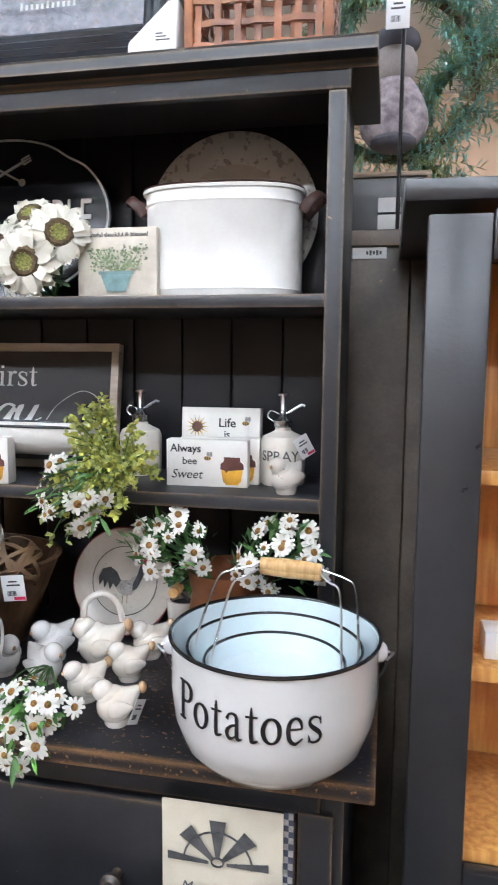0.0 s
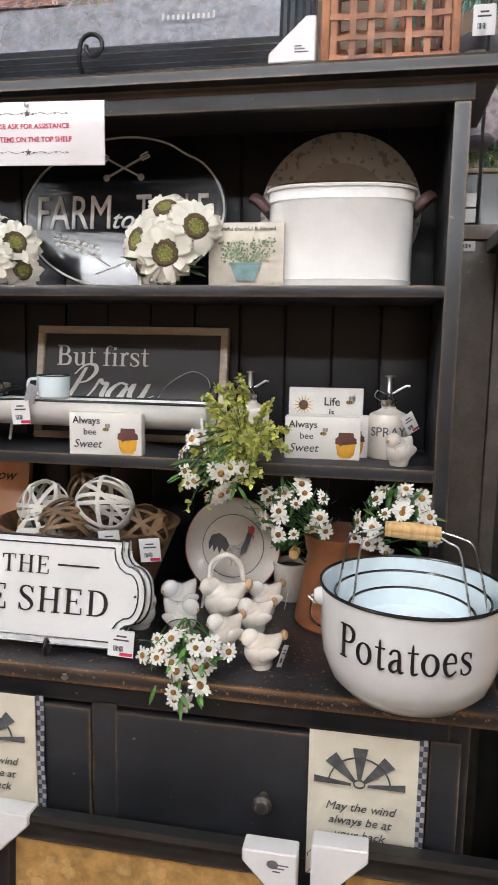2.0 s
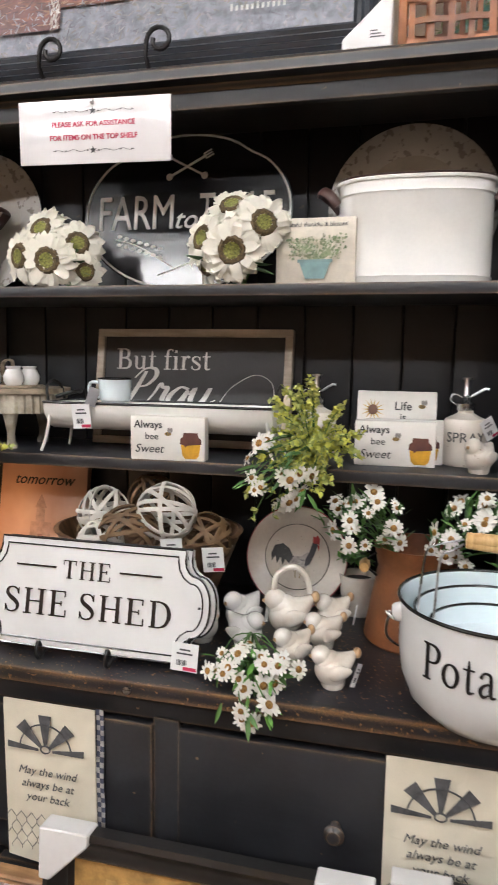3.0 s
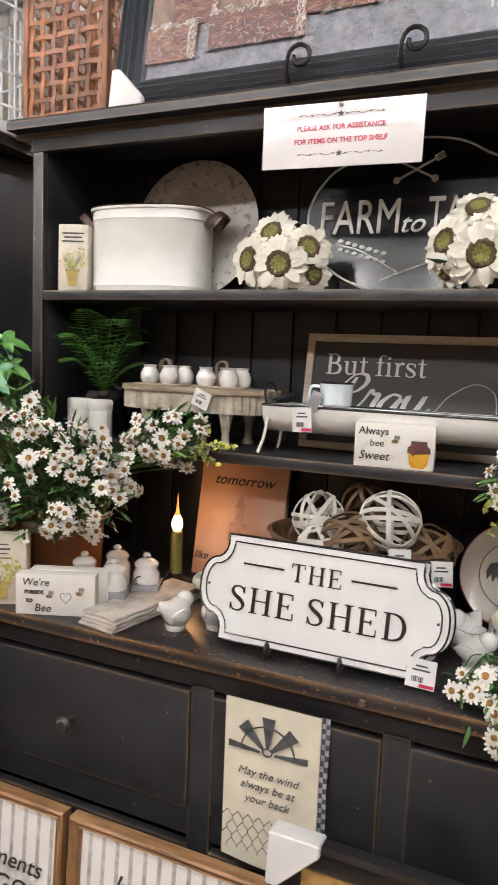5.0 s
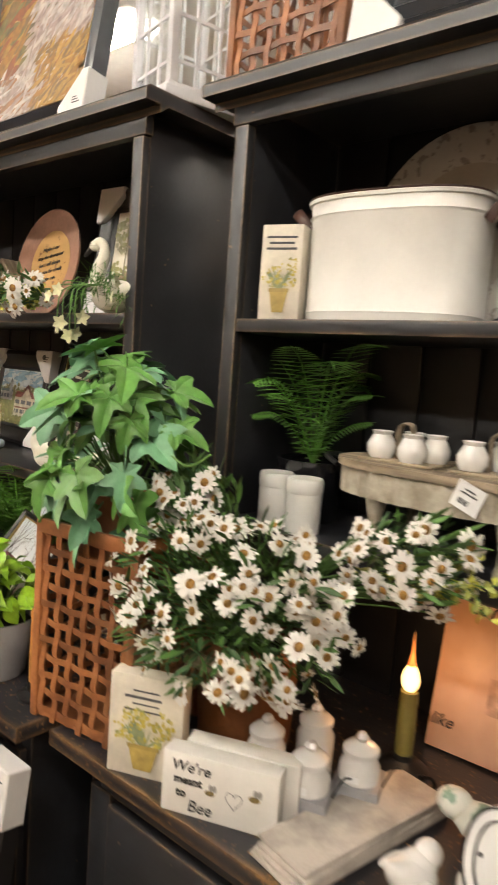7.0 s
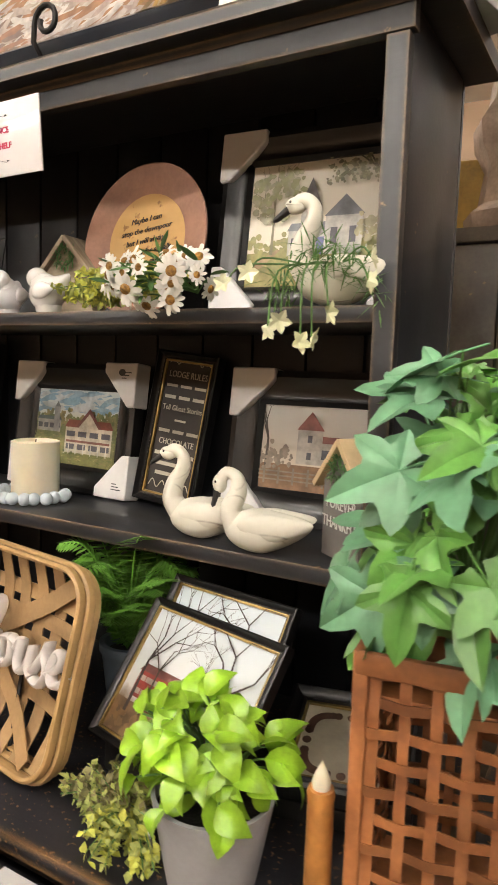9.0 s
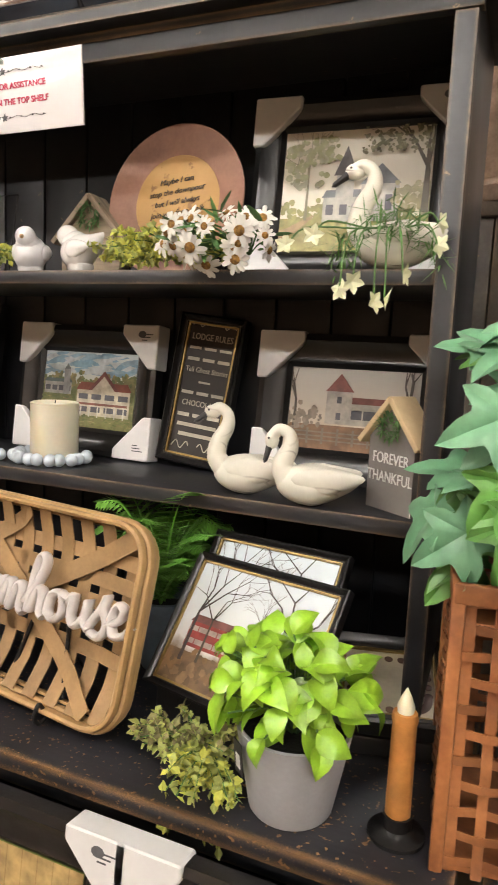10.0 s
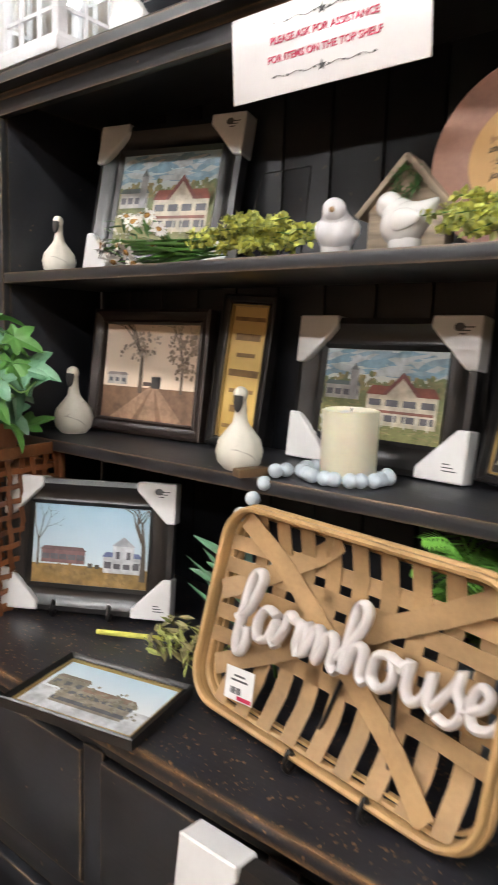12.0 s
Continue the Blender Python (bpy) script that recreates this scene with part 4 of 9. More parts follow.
def blade(bm, base, tip, wd, sag=0.15, mi=0, seg=4, roll=0.0):
    """One narrow folded leaf from base to tip."""
    base, tip = Vector(base), Vector(tip)
    d = tip - base
    side = d.cross(Vector((0.02, 0.03, 1)))
    if side.length < 1e-6:
        side = Vector((1, 0, 0))
    side.normalize()
    if roll:
        side = Matrix.Rotation(roll, 3, d.normalized()) @ side
    nor = side.cross(d).normalized()
    rows = []
    for i in range(seg + 1):
        f = i / seg
        c = base + d * f - nor * d.length * sag * (math.sin(f * math.pi / 2) ** 2) * 0.5 + nor * 0.0
        k = wd * (math.sin(math.pi * min(0.98, 0.08 + f * 0.9)) ** 0.8) * 0.5
        rows.append([bm.verts.new(c - side * k + nor * k * 0.35), bm.verts.new(c), bm.verts.new(c + side * k + nor * k * 0.35)])
    for p, q in zip(rows, rows[1:]):
        for k in range(2):
            bm.faces.new((p[k], p[k + 1], q[k + 1], q[k])).material_index = mi


def daisy_bush(t, centre, rad, n, seed, face=(0.25, -1.0, 0.35), leaves=140, leafmat=None, root=None, size=1.0, low=-0.8, spray=0.5):
    """Daisies on thin stems with narrow leaves, round a centre in the thing's own space."""
    rnd = random.Random(seed)
    c = Vector(centre)
    root = Vector(root) if root is not None else c - Vector((0, 0, rad[2]))
    face = Vector(face).normalized()
    stems = bmesh_new()
    made = 0
    while made < n:
        d = Vector((rnd.uniform(-1, 1), rnd.uniform(-1, 1), rnd.uniform(low, 1)))
        if not 0.3 < d.length < 1 or d.dot(face) < -0.3:
            continue
        d = d.normalized() * rnd.uniform(0.72, 1.03)
        p = c + Vector((d.x * rad[0], d.y * rad[1], d.z * rad[2]))
        nor = (d.normalized() * 0.8 + face * 0.9 + Vector((rnd.uniform(-spray, spray), rnd.uniform(-spray, spray), rnd.uniform(-spray, spray)))).normalized()
        q = nor.to_track_quat("Z", "Y").to_matrix().to_4x4()
        k = size * rnd.uniform(0.82, 1.12)
        part("flower", DAISIES[made % 4], None, t, m=Matrix.Translation(p) @ q @ Matrix.Rotation(rnd.uniform(0, 6), 4, "Z") @ Matrix.Scale(k, 4))
        mid = root.lerp(p, 0.5) + Vector((rnd.uniform(-0.01, 0.01), rnd.uniform(-0.01, 0.01), 0.012))
        tube(stems, curve([root, mid, p - nor * 0.002], 3), 0.0011, 4)
        made += 1
    tagged(part("stem_mass", stems, STEM, t), kind="stuff")
    lv = bmesh_new()
    for i in range(leaves):
        d = Vector((rnd.gauss(0, 1), rnd.gauss(0, 1), rnd.gauss(0.1, 1))).normalized() * rnd.uniform(0.25, 0.95)
        p = c + Vector((d.x * rad[0], d.y * rad[1], max(low, d.z) * rad[2]))
        ln = rnd.uniform(0.016, 0.034) * size
        out = ((p - root).normalized() + Vector((rnd.uniform(-.7, .7), rnd.uniform(-.7, .7), rnd.uniform(-.6, .6)))).normalized()
        blade(lv, p, p + out * ln, ln * 0.24, 0.25, seg=3, roll=rnd.uniform(-1, 1), mi=i % 2)
    tagged(part("foliage", lv, [leafmat or LEAFDARK, STEM], t), kind="stuff")


def sprig_cloud(t, centre, rad, n, seed, mats, leaf=0.009, stems=10, low=-1.0, root=None):
    """Small round-leaved trailing greenery: wiry stems set with pairs of little leaves."""
    rnd = random.Random(seed)
    c = Vector(centre)
    bm, st = bmesh_new(), bmesh_new()
    per = max(3, n // stems)
    for s in range(stems):
        d = Vector((rnd.gauss(0, 1), rnd.gauss(0, 1), rnd.gauss(0, 0.9))).normalized()
        d.z = max(d.z, low)
        end = c + Vector((d.x * rad[0], d.y * rad[1], d.z * rad[2])) * rnd.uniform(0.75, 1.05)
        a = Vector(root) if root is not None else c + Vector((rnd.uniform(-.2, .2) * rad[0], rnd.uniform(-.2, .2) * rad[1], -0.2 * rad[2]))
        mid = a.lerp(end, 0.55) + Vector((0, 0, rad[2] * 0.18))
        line = curve([a, mid, end], 5)
        tube(st, line, 0.0008, 4)
        for i in range(per):
            f = rnd.uniform(0.12, 1.0) * (len(line) - 1)
            i0 = int(f)
            p = line[i0].lerp(line[min(i0 + 1, len(line) - 1)], f - i0)
            o = Vector((rnd.gauss(0, 1), rnd.gauss(0, 1), rnd.gauss(0.2, 1))).normalized()
            k = leaf * rnd.uniform(0.65, 1.15)
            blade(bm, p + o * 0.001, p + o * k * 1.35, k, 0.25, seg=2, roll=rnd.uniform(-1.5, 1.5), mi=i % len(mats))
    tagged(part("foliage", bm, mats, t), kind="stuff")
    tagged(part("stem_mass", st, STEM, t), kind="stuff")


def lobed_leaf(outline, fold, mat, n=1.0):
    """A broad leaf along +y from its stalk, folded along the midrib, with raised veins; outline: half-widths at fractions of its length."""
    bm = bmesh_new()
    rows = []
    for f, k in outline:
        z = fold * 0.5 * math.sin(f * 2.6) - 0.25 * fold * f * f * 2
        row = []
        for s in (-1, -0.5, 0, 0.5, 1):
            row.append(bm.verts.new((s * k, f - abs(s) * 0.06 * k * 2, z + abs(s) * k * fold * 0.75 + (0.012 if abs(s) == 0.5 else 0) * math.sin(f * 30))))
        rows.append(row)
    for p, q in zip(rows, rows[1:]):
        for k in range(4):
            bm.faces.new((p[k], p[k + 1], q[k + 1], q[k]))
    me = mesh_of("leaf", bm, mat)
    return me


OVATE = [(0.0, 0.02), (0.08, 0.17), (0.2, 0.3), (0.36, 0.36), (0.55, 0.33), (0.72, 0.24), (0.88, 0.11), (1.0, 0.005)]
MAPLE = [(0.0, 0.04), (0.03, 0.22), (0.1, 0.4), (0.2, 0.47), (0.27, 0.3), (0.38, 0.27), (0.5, 0.4), (0.58, 0.3), (0.68, 0.19), (0.82, 0.11), (1.0, 0.005)]
LIMELEAVES = [lobed_leaf(OVATE, f, LEAFBRIGHT) for f in (0.25, 0.45, 0.6)]


def ivy_leaf(fold, mat, seed):
    """A five-pointed ivy leaf along +y from its stalk, creased along the vein of each lobe."""
    rnd = random.Random(seed)
    bm = bmesh_new()
    heart = Vector((0, 0.3, 0))
    lobes = [(-2.15, 0.36), (-1.05, 0.52), (0.0, 0.72), (1.05, 0.52), (2.15, 0.36)]
    out = [(-math.pi + 0.25, 0.22, 0)]
    for i, (a, r) in enumerate(lobes):
        r *= rnd.uniform(0.92, 1.08)
        for da, k in ((-0.33, 0.66), (-0.14, 0.86), (0, 1.0), (0.14, 0.86), (0.33, 0.66)):
            out.append((a + da * (1.15 if i in (1, 3) else 1.0), r * k, 1 if da == 0 else 0))
        if i < 4:
            b, q = lobes[i + 1]
            out.append(((a + b) / 2, min(r, q) * 0.62, 0))
    out.append((math.pi - 0.25, 0.22, 0))
    def place(a, r, crest):
        x, y = r * math.sin(a), r * math.cos(a)
        z = fold * (0.22 * abs(math.sin(a * 1.5)) * r - 0.45 * r * r) + (0.0 if crest else 0.03 * fold)
        return heart + Vector((x, y, z))
    inner = [bm.verts.new(place(a, r * 0.5, c)) for a, r, c in out]
    outer = [bm.verts.new(place(a, r, c)) for a, r, c in out]
    mid = bm.verts.new(heart + Vector((0, 0, -0.03 * fold)))
    for i in range(len(out) - 1):
        bm.faces.new((mid, inner[i], inner[i + 1]))
        bm.faces.new((inner[i], outer[i], outer[i + 1], inner[i + 1]))
    tube(bm, [(0, -0.25, -0.06), (0, 0.05, -0.01), tuple(heart)], 0.012, 4)
    return mesh_of("leaf", bm, mat)


IVYLEAVES = [ivy_leaf(f, mm, i) for i, (f, mm) in enumerate(((0.5, LEAFIVY), (0.9, LEAFIVY), (0.7, LEAFBLUE), (1.2, LEAFIVY), (0.4, LEAFBLUE)))]


def leafy(t, centre, rad, n, seed, meshes, size, root, droop=0.3, low=-0.5, face=(0, -1, 0.3)):
    """Broad leaves, each on its own stalk, in a loose crown."""
    rnd = random.Random(seed)
    c, root, face = Vector(centre), Vector(root), Vector(face).normalized()
    st = bmesh_new()
    for i in range(n):
        while True:
            d = Vector((rnd.uniform(-1, 1), rnd.uniform(-1, 1), rnd.uniform(low, 1)))
            if 0.2 < d.length < 1 and d.dot(face) > -0.55:
                break
        d = d.normalized() * rnd.uniform(0.45, 1.0)
        p = c + Vector((d.x * rad[0], d.y * rad[1], d.z * rad[2]))
        out = (d.normalized() + Vector((rnd.uniform(-.35, .35), rnd.uniform(-.35, .35), -droop + rnd.uniform(-.3, .3)))).normalized()
        nor = (Vector((0, 0, 1)) * 0.6 + face * 0.6 + d * 0.6 + Vector((rnd.uniform(-.8, .8), rnd.uniform(-.8, .8), rnd.uniform(-.5, .5)))).normalized()
        yv = (out - nor * out.dot(nor)).normalized()
        xv = yv.cross(nor)
        r = Matrix((xv, yv, nor)).transposed().to_4x4()
        k = size * rnd.uniform(0.7, 1.15)
        part("leaf", meshes[i % len(meshes)], None, t, m=Matrix.Translation(p - yv * k * 0.35) @ r @ Matrix.Scale(k, 4))
        tube(st, curve([root, root.lerp(p, 0.5) + Vector((0, 0, 0.02)), p - yv * k * 0.35], 3), 0.0013, 4)
    tagged(part("stalk_mass", st, STEM, t), kind="stuff")


def fern(t, root, n, ln, seed, spread=0.7, face=(0, -1, 0), mat=None, width=0.2, rise=1.0, roll=1.1):
    """Arching fronds with paired leaflets, each frond a mesh of its own."""
    rnd = random.Random(seed)
    root, face = Vector(root), Vector(face)
    for i in range(n):
        a = 2 * math.pi * (i + rnd.uniform(-.3, .3)) / n
        d = Vector((math.cos(a), math.sin(a), 0)) * spread + face * 0.25
        L, lift = ln * rnd.uniform(0.75, 1.1), rise * rnd.uniform(0.55, 1.1)
        pts = curve([root, root + d * L * 0.3 + Vector((0, 0, L * 0.55 * lift)), root + d * L * 0.65 + Vector((0, 0, L * 0.85 * lift)), root + d * L * 0.98 + Vector((0, 0, L * lift * rnd.uniform(0.75, 0.98)))], 7)
        bm = bmesh_new()
        tube(bm, pts, 0.0011, 4)
        m = len(pts)
        for k in range(2, m - 1):
            f = k / m
            dirv = (pts[k + 1] - pts[k - 1]).normalized()
            side = dirv.cross(Vector((0, 0, 1)) + face * 0.4).normalized()
            w = L * width * math.sin(math.pi * min(1, f * 0.85 + 0.12)) ** 0.8
            for s in (-1, 1):
                blade(bm, pts[k], pts[k] + side * s * w + dirv * w * 0.45 - Vector((0, 0, w * 0.12)), L * 0.034, 0.2, seg=2, roll=s * roll)
        part("frond", bm, mat or LEAFFERN, t)


def pot(t, r0, r1, h, mat, rim=0.0, c=(0, 0, 0), soil=True, name="pot", label="", segs=28):
    bm = bmesh_new()
    prof = [(0, 0), (r0 * 0.94, 0), (r0, 0.004), (r1, h - (0.012 if rim else 0.0))]
    if rim:
        prof += [(r1 + rim, h - 0.012), (r1 + rim, h)]
    prof += [(r1, h), (r1 - 0.005, h), (r1 - 0.006, h * 0.75), (0, h * 0.75)]
    lathe(bm, prof, c, segs)
    p = part(name, bm, mat, t, label)
    if soil:
        bm = bmesh_new()
        lathe(bm, [(0, h * 0.9), (r1 * 0.5, h * 0.89), (r1 - 0.006, h * 0.84), (r1 - 0.006, h * 0.76), (0, h * 0.76)], c, 16)
        part("moss", bm, SOIL, t)
    return p


def ellipsoid(bm, c, r, mi=0, rings=10, segs=16, m=None, shape=None):
    vs = bmesh.ops.create_uvsphere(bm, u_segments=segs, v_segments=rings, radius=1.0)["verts"]
    for v in vs:
        p = v.co.copy()
        if shape:
            p = shape(p)
        v.co = Vector((c[0] + p.x * r[0], c[1] + p.y * r[1], c[2] + p.z * r[2]))
        if m is not None:
            v.co = m @ v.co
    for f in {f for v in vs for f in v.link_faces}:
        f.material_index = mi
    return vs


def plump_bird(m, label, s=1.0, mat=None, tip=None, tag=False, handle=False, group="ceramic birds"):
    """A round ceramic bird with a small beak, folded wings and an upturned tail; it looks along -x."""
    t = thing("ceramic_bird", m, label, "figurine", group)
    bm = bmesh_new()
    def tail(p):
        k = max(0.0, p.x)
        return Vector((p.x * (1 + 0.12 * k), p.y * (1 - 0.55 * k * k), p.z * (1 - 0.35 * k) + 0.95 * k * k))
    ellipsoid(bm, (0.002 * s, 0, 0.0285 * s), (0.032 * s, 0.026 * s, 0.028 * s), shape=tail, rings=14, segs=20)
    ellipsoid(bm, (-0.02 * s, 0, 0.052 * s), (0.0165 * s, 0.0155 * s, 0.016 * s), rings=10, segs=14)
    ellipsoid(bm, (-0.008 * s, 0, 0.042 * s), (0.022 * s, 0.019 * s, 0.018 * s), rings=10, segs=14)
    lathe(bm, [(0, 0), (0.017 * s, 0), (0.019 * s, 0.004 * s), (0.02 * s, 0.012 * s)], segs=14)
    part("body", bm, mat or CERAMIC, t)
    bm = bmesh_new()
    lathe(bm, [(0.0042 * s, 0), (0.003 * s, 0.003 * s), (0, 0.0055 * s)], segs=8)
    part("beak", bm, tip or TIPGLAZE, t, m=pose(-0.0345 * s, 0, 0.051 * s, 0, -85, 0))
    for sy in (-1, 1):
        bm = bmesh_new()
        ellipsoid(bm, (0.006 * s, sy * 0.0235 * s, 0.032 * s), (0.019 * s, 0.005 * s, 0.012 * s), shape=lambda p: Vector((p.x, p.y, p.z * (1 - 0.35 * p.x) + 0.2 * p.x)))
        part("wing", bm, mat or CERAMIC, t)
    if tip:
        bm = bmesh_new()
        ellipsoid(bm, (0.038 * s, 0, 0.054 * s), (0.007 * s, 0.0075 * s, 0.009 * s))
        part("tail_tip", bm, tip, t)
    if handle:
        bm = bmesh_new()
        tube(bm, curve([(-0.022 * s, 0, 0.06 * s), (-0.018 * s, 0, 0.088 * s), (0.004 * s, 0, 0.1 * s), (0.024 * s, 0, 0.086 * s), (0.03 * s, 0, 0.06 * s)], 5), 0.0045 * s, 8)
        part("handle", bm, mat or CERAMIC, t)
    if tag:
        hang_tag(t, pose(0.03 * s, -0.028 * s, 0.03 * s, 12, 25, 60), 0.026, 0.034, colour=False)
    return t


def swan(m, label, s=1.0, low=False):
    """Carved swan with an S-shaped neck and a dark bill; it looks along -x."""
    t = thing("carved_swan", m, label, "figurine", "carved swans")
    bm = bmesh_new()
    def hull(p):
        k = max(0.0, p.x)
        return Vector((p.x * (1 + 0.28 * k), p.y * (1 - 0.55 * k * k), p.z * (1 - 0.3 * k) + 0.35 * k * k))
    ellipsoid(bm, (0, 0, 0.028 * s), (0.05 * s, 0.029 * s, 0.0285 * s), shape=hull, rings=14, segs=22)
    neck = curve([(-0.036 * s, 0, 0.034 * s), (-0.047 * s, 0, 0.05 * s), (-0.044 * s, 0, 0.072 * s), (-0.033 * s, 0, 0.093 * s), (-0.033 * s, 0, 0.11 * s), (-0.045 * s, 0, 0.119 * s), (-0.056 * s, 0, 0.113 * s)], 5)
    head = Vector((-0.055 * s, 0, 0.113 * s))
    if low:
        neck = curve([(-0.036 * s, 0, 0.034 * s), (-0.043 * s, 0, 0.052 * s), (-0.034 * s, 0, 0.075 * s), (-0.036 * s, 0, 0.093 * s), (-0.049 * s, 0, 0.099 * s), (-0.058 * s, 0, 0.088 * s)], 5)
        head = Vector((-0.058 * s, 0, 0.085 * s))
    n = len(neck)
    tube(bm, neck, [s * (0.0165 - 0.0085 * min(1, i / n * 1.5)) for i in range(n)], 12)
    ellipsoid(bm, head, (0.0125 * s, 0.0088 * s, 0.0095 * s) if not low else (0.0095 * s, 0.0088 * s, 0.0125 * s))
    for sy in (-1, 1):
        ellipsoid(bm, (0.012 * s, sy * 0.021 * s, 0.036 * s), (0.042 * s, 0.009 * s, 0.018 * s), shape=hull)
    part("body", bm, DISTRESSED, t)
    bm = bmesh_new()
    lathe(bm, [(0.0065 * s, 0), (0.005 * s, 0.01 * s), (0.0042 * s, 0.02 * s), (0, 0.024 * s)], segs=10, sx=0.75)
    part("bill", bm, SLATEBOARD, t, "dark grey bill", m=Matrix.Translation(head) @ (pose(-0.008 * s, 0, -0.003 * s, 0, -125, 0) if not low else pose(-0.003 * s, 0, -0.009 * s, 0, -165, 0)))
    for sy in (-1, 1):
        bm = bmesh_new(); ellipsoid(bm, (head.x - 0.004 * s, sy * 0.0075 * s, head.z + 0.003 * s), (0.0016 * s,) * 3, rings=5, segs=8)
        part("eye", bm, INK, t)
    return t


def goose(m, label, s=1.0):
    """Gourd-bodied goose with an upright neck, seen head on; it looks along -y."""
    t = thing("carved_goose", m, label, "figurine", "gourd-shaped geese")
    bm = bmesh_new()
    def ribs(a, z):
        return 1 + 0.025 * math.cos(9 * a)
    lathe(bm, [(0, 0), (0.024 * s, 0), (0.035 * s, 0.012 * s), (0.0385 * s, 0.03 * s), (0.034 * s, 0.048 * s), (0.022 * s, 0.063 * s), (0.0125 * s, 0.075 * s), (0.0095 * s, 0.09 * s), (0.0088 * s, 0.105 * s), (0.0088 * s, 0.113 * s)], segs=28, wob=ribs)
    ellipsoid(bm, (0, -0.003 * s, 0.12 * s), (0.0115 * s, 0.0135 * s, 0.0125 * s))
    part("body", bm, DISTRESSED, t)
    bm = bmesh_new()
    lathe(bm, [(0.008 * s, 0), (0.0075 * s, 0.012 * s), (0.005 * s, 0.022 * s), (0, 0.027 * s)], segs=10)
    part("bill", bm, SLATEBOARD, t, "dark grey bill", m=pose(0, -0.0125 * s, 0.118 * s, 170, 0, 0))
    return t


def hang_tag(parent, m, w=0.03, h=0.042, colour=True):
    """A white price card with printed bars, hung from its thing."""
    bm = bmesh_new()
    box(bm, (0, 0, 0), (w, 0.0008, h))
    t = part("price_tag", bm, PAPER, parent, "white price tag", m=m, smooth=False)
    bm = bmesh_new()
    for i in range(7):
        box(bm, (-w * 0.28 + i * w * 0.06, -0.0007, -h * 0.2), (w * (0.025 + 0.015 * (i % 3)), 0.0003, h * 0.2))
    part("barcode", bm, GREYINK, t, smooth=False)
    if colour:
        bm = bmesh_new()
        box(bm, (w * 0.22, -0.0007, -h * 0.4), (w * 0.5, 0.0003, h * 0.12))
        part("red_band", bm, REDINK, t, smooth=False)
    bm = bmesh_new()
    for i in range(2):
        box(bm, (0, -0.0007, h * (0.12 + 0.14 * i)), (w * (0.6 - 0.2 * i), 0.0003, h * 0.06))
    part("printed_line", bm, GREYINK, t, smooth=False)
    return t


def scroll_feet(m, label, gap=0.19, s=1.0):
    """A wrought iron easel whose two front feet end in curls."""
    t = thing("iron_easel", m, label, "easel", "black iron easels")
    for sx in (-1, 1):
        bm = bmesh_new()
        pts = [(sx * gap / 2, 0.06 * s, 0.004), (sx * gap / 2, 0.0, 0.004), (sx * gap / 2 - 0.002, -0.012 * s, 0.02 * s)]
        for i in range(15):
            a = -math.pi + i * (2.1 * math.pi) / 14
            r = (0.022 - 0.0008 * i) * s
            pts.append((sx * gap / 2 + 0.022 * s + r * math.cos(a) * 1.0, -0.012 * s, 0.042 * s - r * math.sin(a)))
        tube(bm, pts, 0.0038 * s, 8)
        part("curled_foot", bm, IRON, t)
    bm = bmesh_new()
    tube(bm, [(-gap / 2, 0.06 * s, 0.004), (gap / 2, 0.06 * s, 0.004)], 0.0035 * s, 8)
    part("cross_bar", bm, IRON, t)
    return t


def hook_stand(m, label, gap, h=0.12):
    """A thin wire plate stand with two hooked front feet and a back leg."""
    t = thing("wire_stand", m, label, "plate stand", "black wire stands")
    for sx in (-1, 1):
        bm = bmesh_new()
        x = sx * gap / 2
        tube(bm, curve([(x * 0.6, 0.055, h), (x, 0.02, 0.02), (x, 0.0, 0.012), (x, -0.016, 0.006), (x, -0.024, 0.018), (x, -0.017, 0.032), (x, -0.01, 0.024)], 4), 0.003, 8)
        part("hooked_foot", bm, IRON, t)
    bm = bmesh_new()
    tube(bm, [(0, 0.05, h), (0, 0.12, 0.002)], 0.002, 6)
    part("back_leg", bm, IRON, t)
    return t


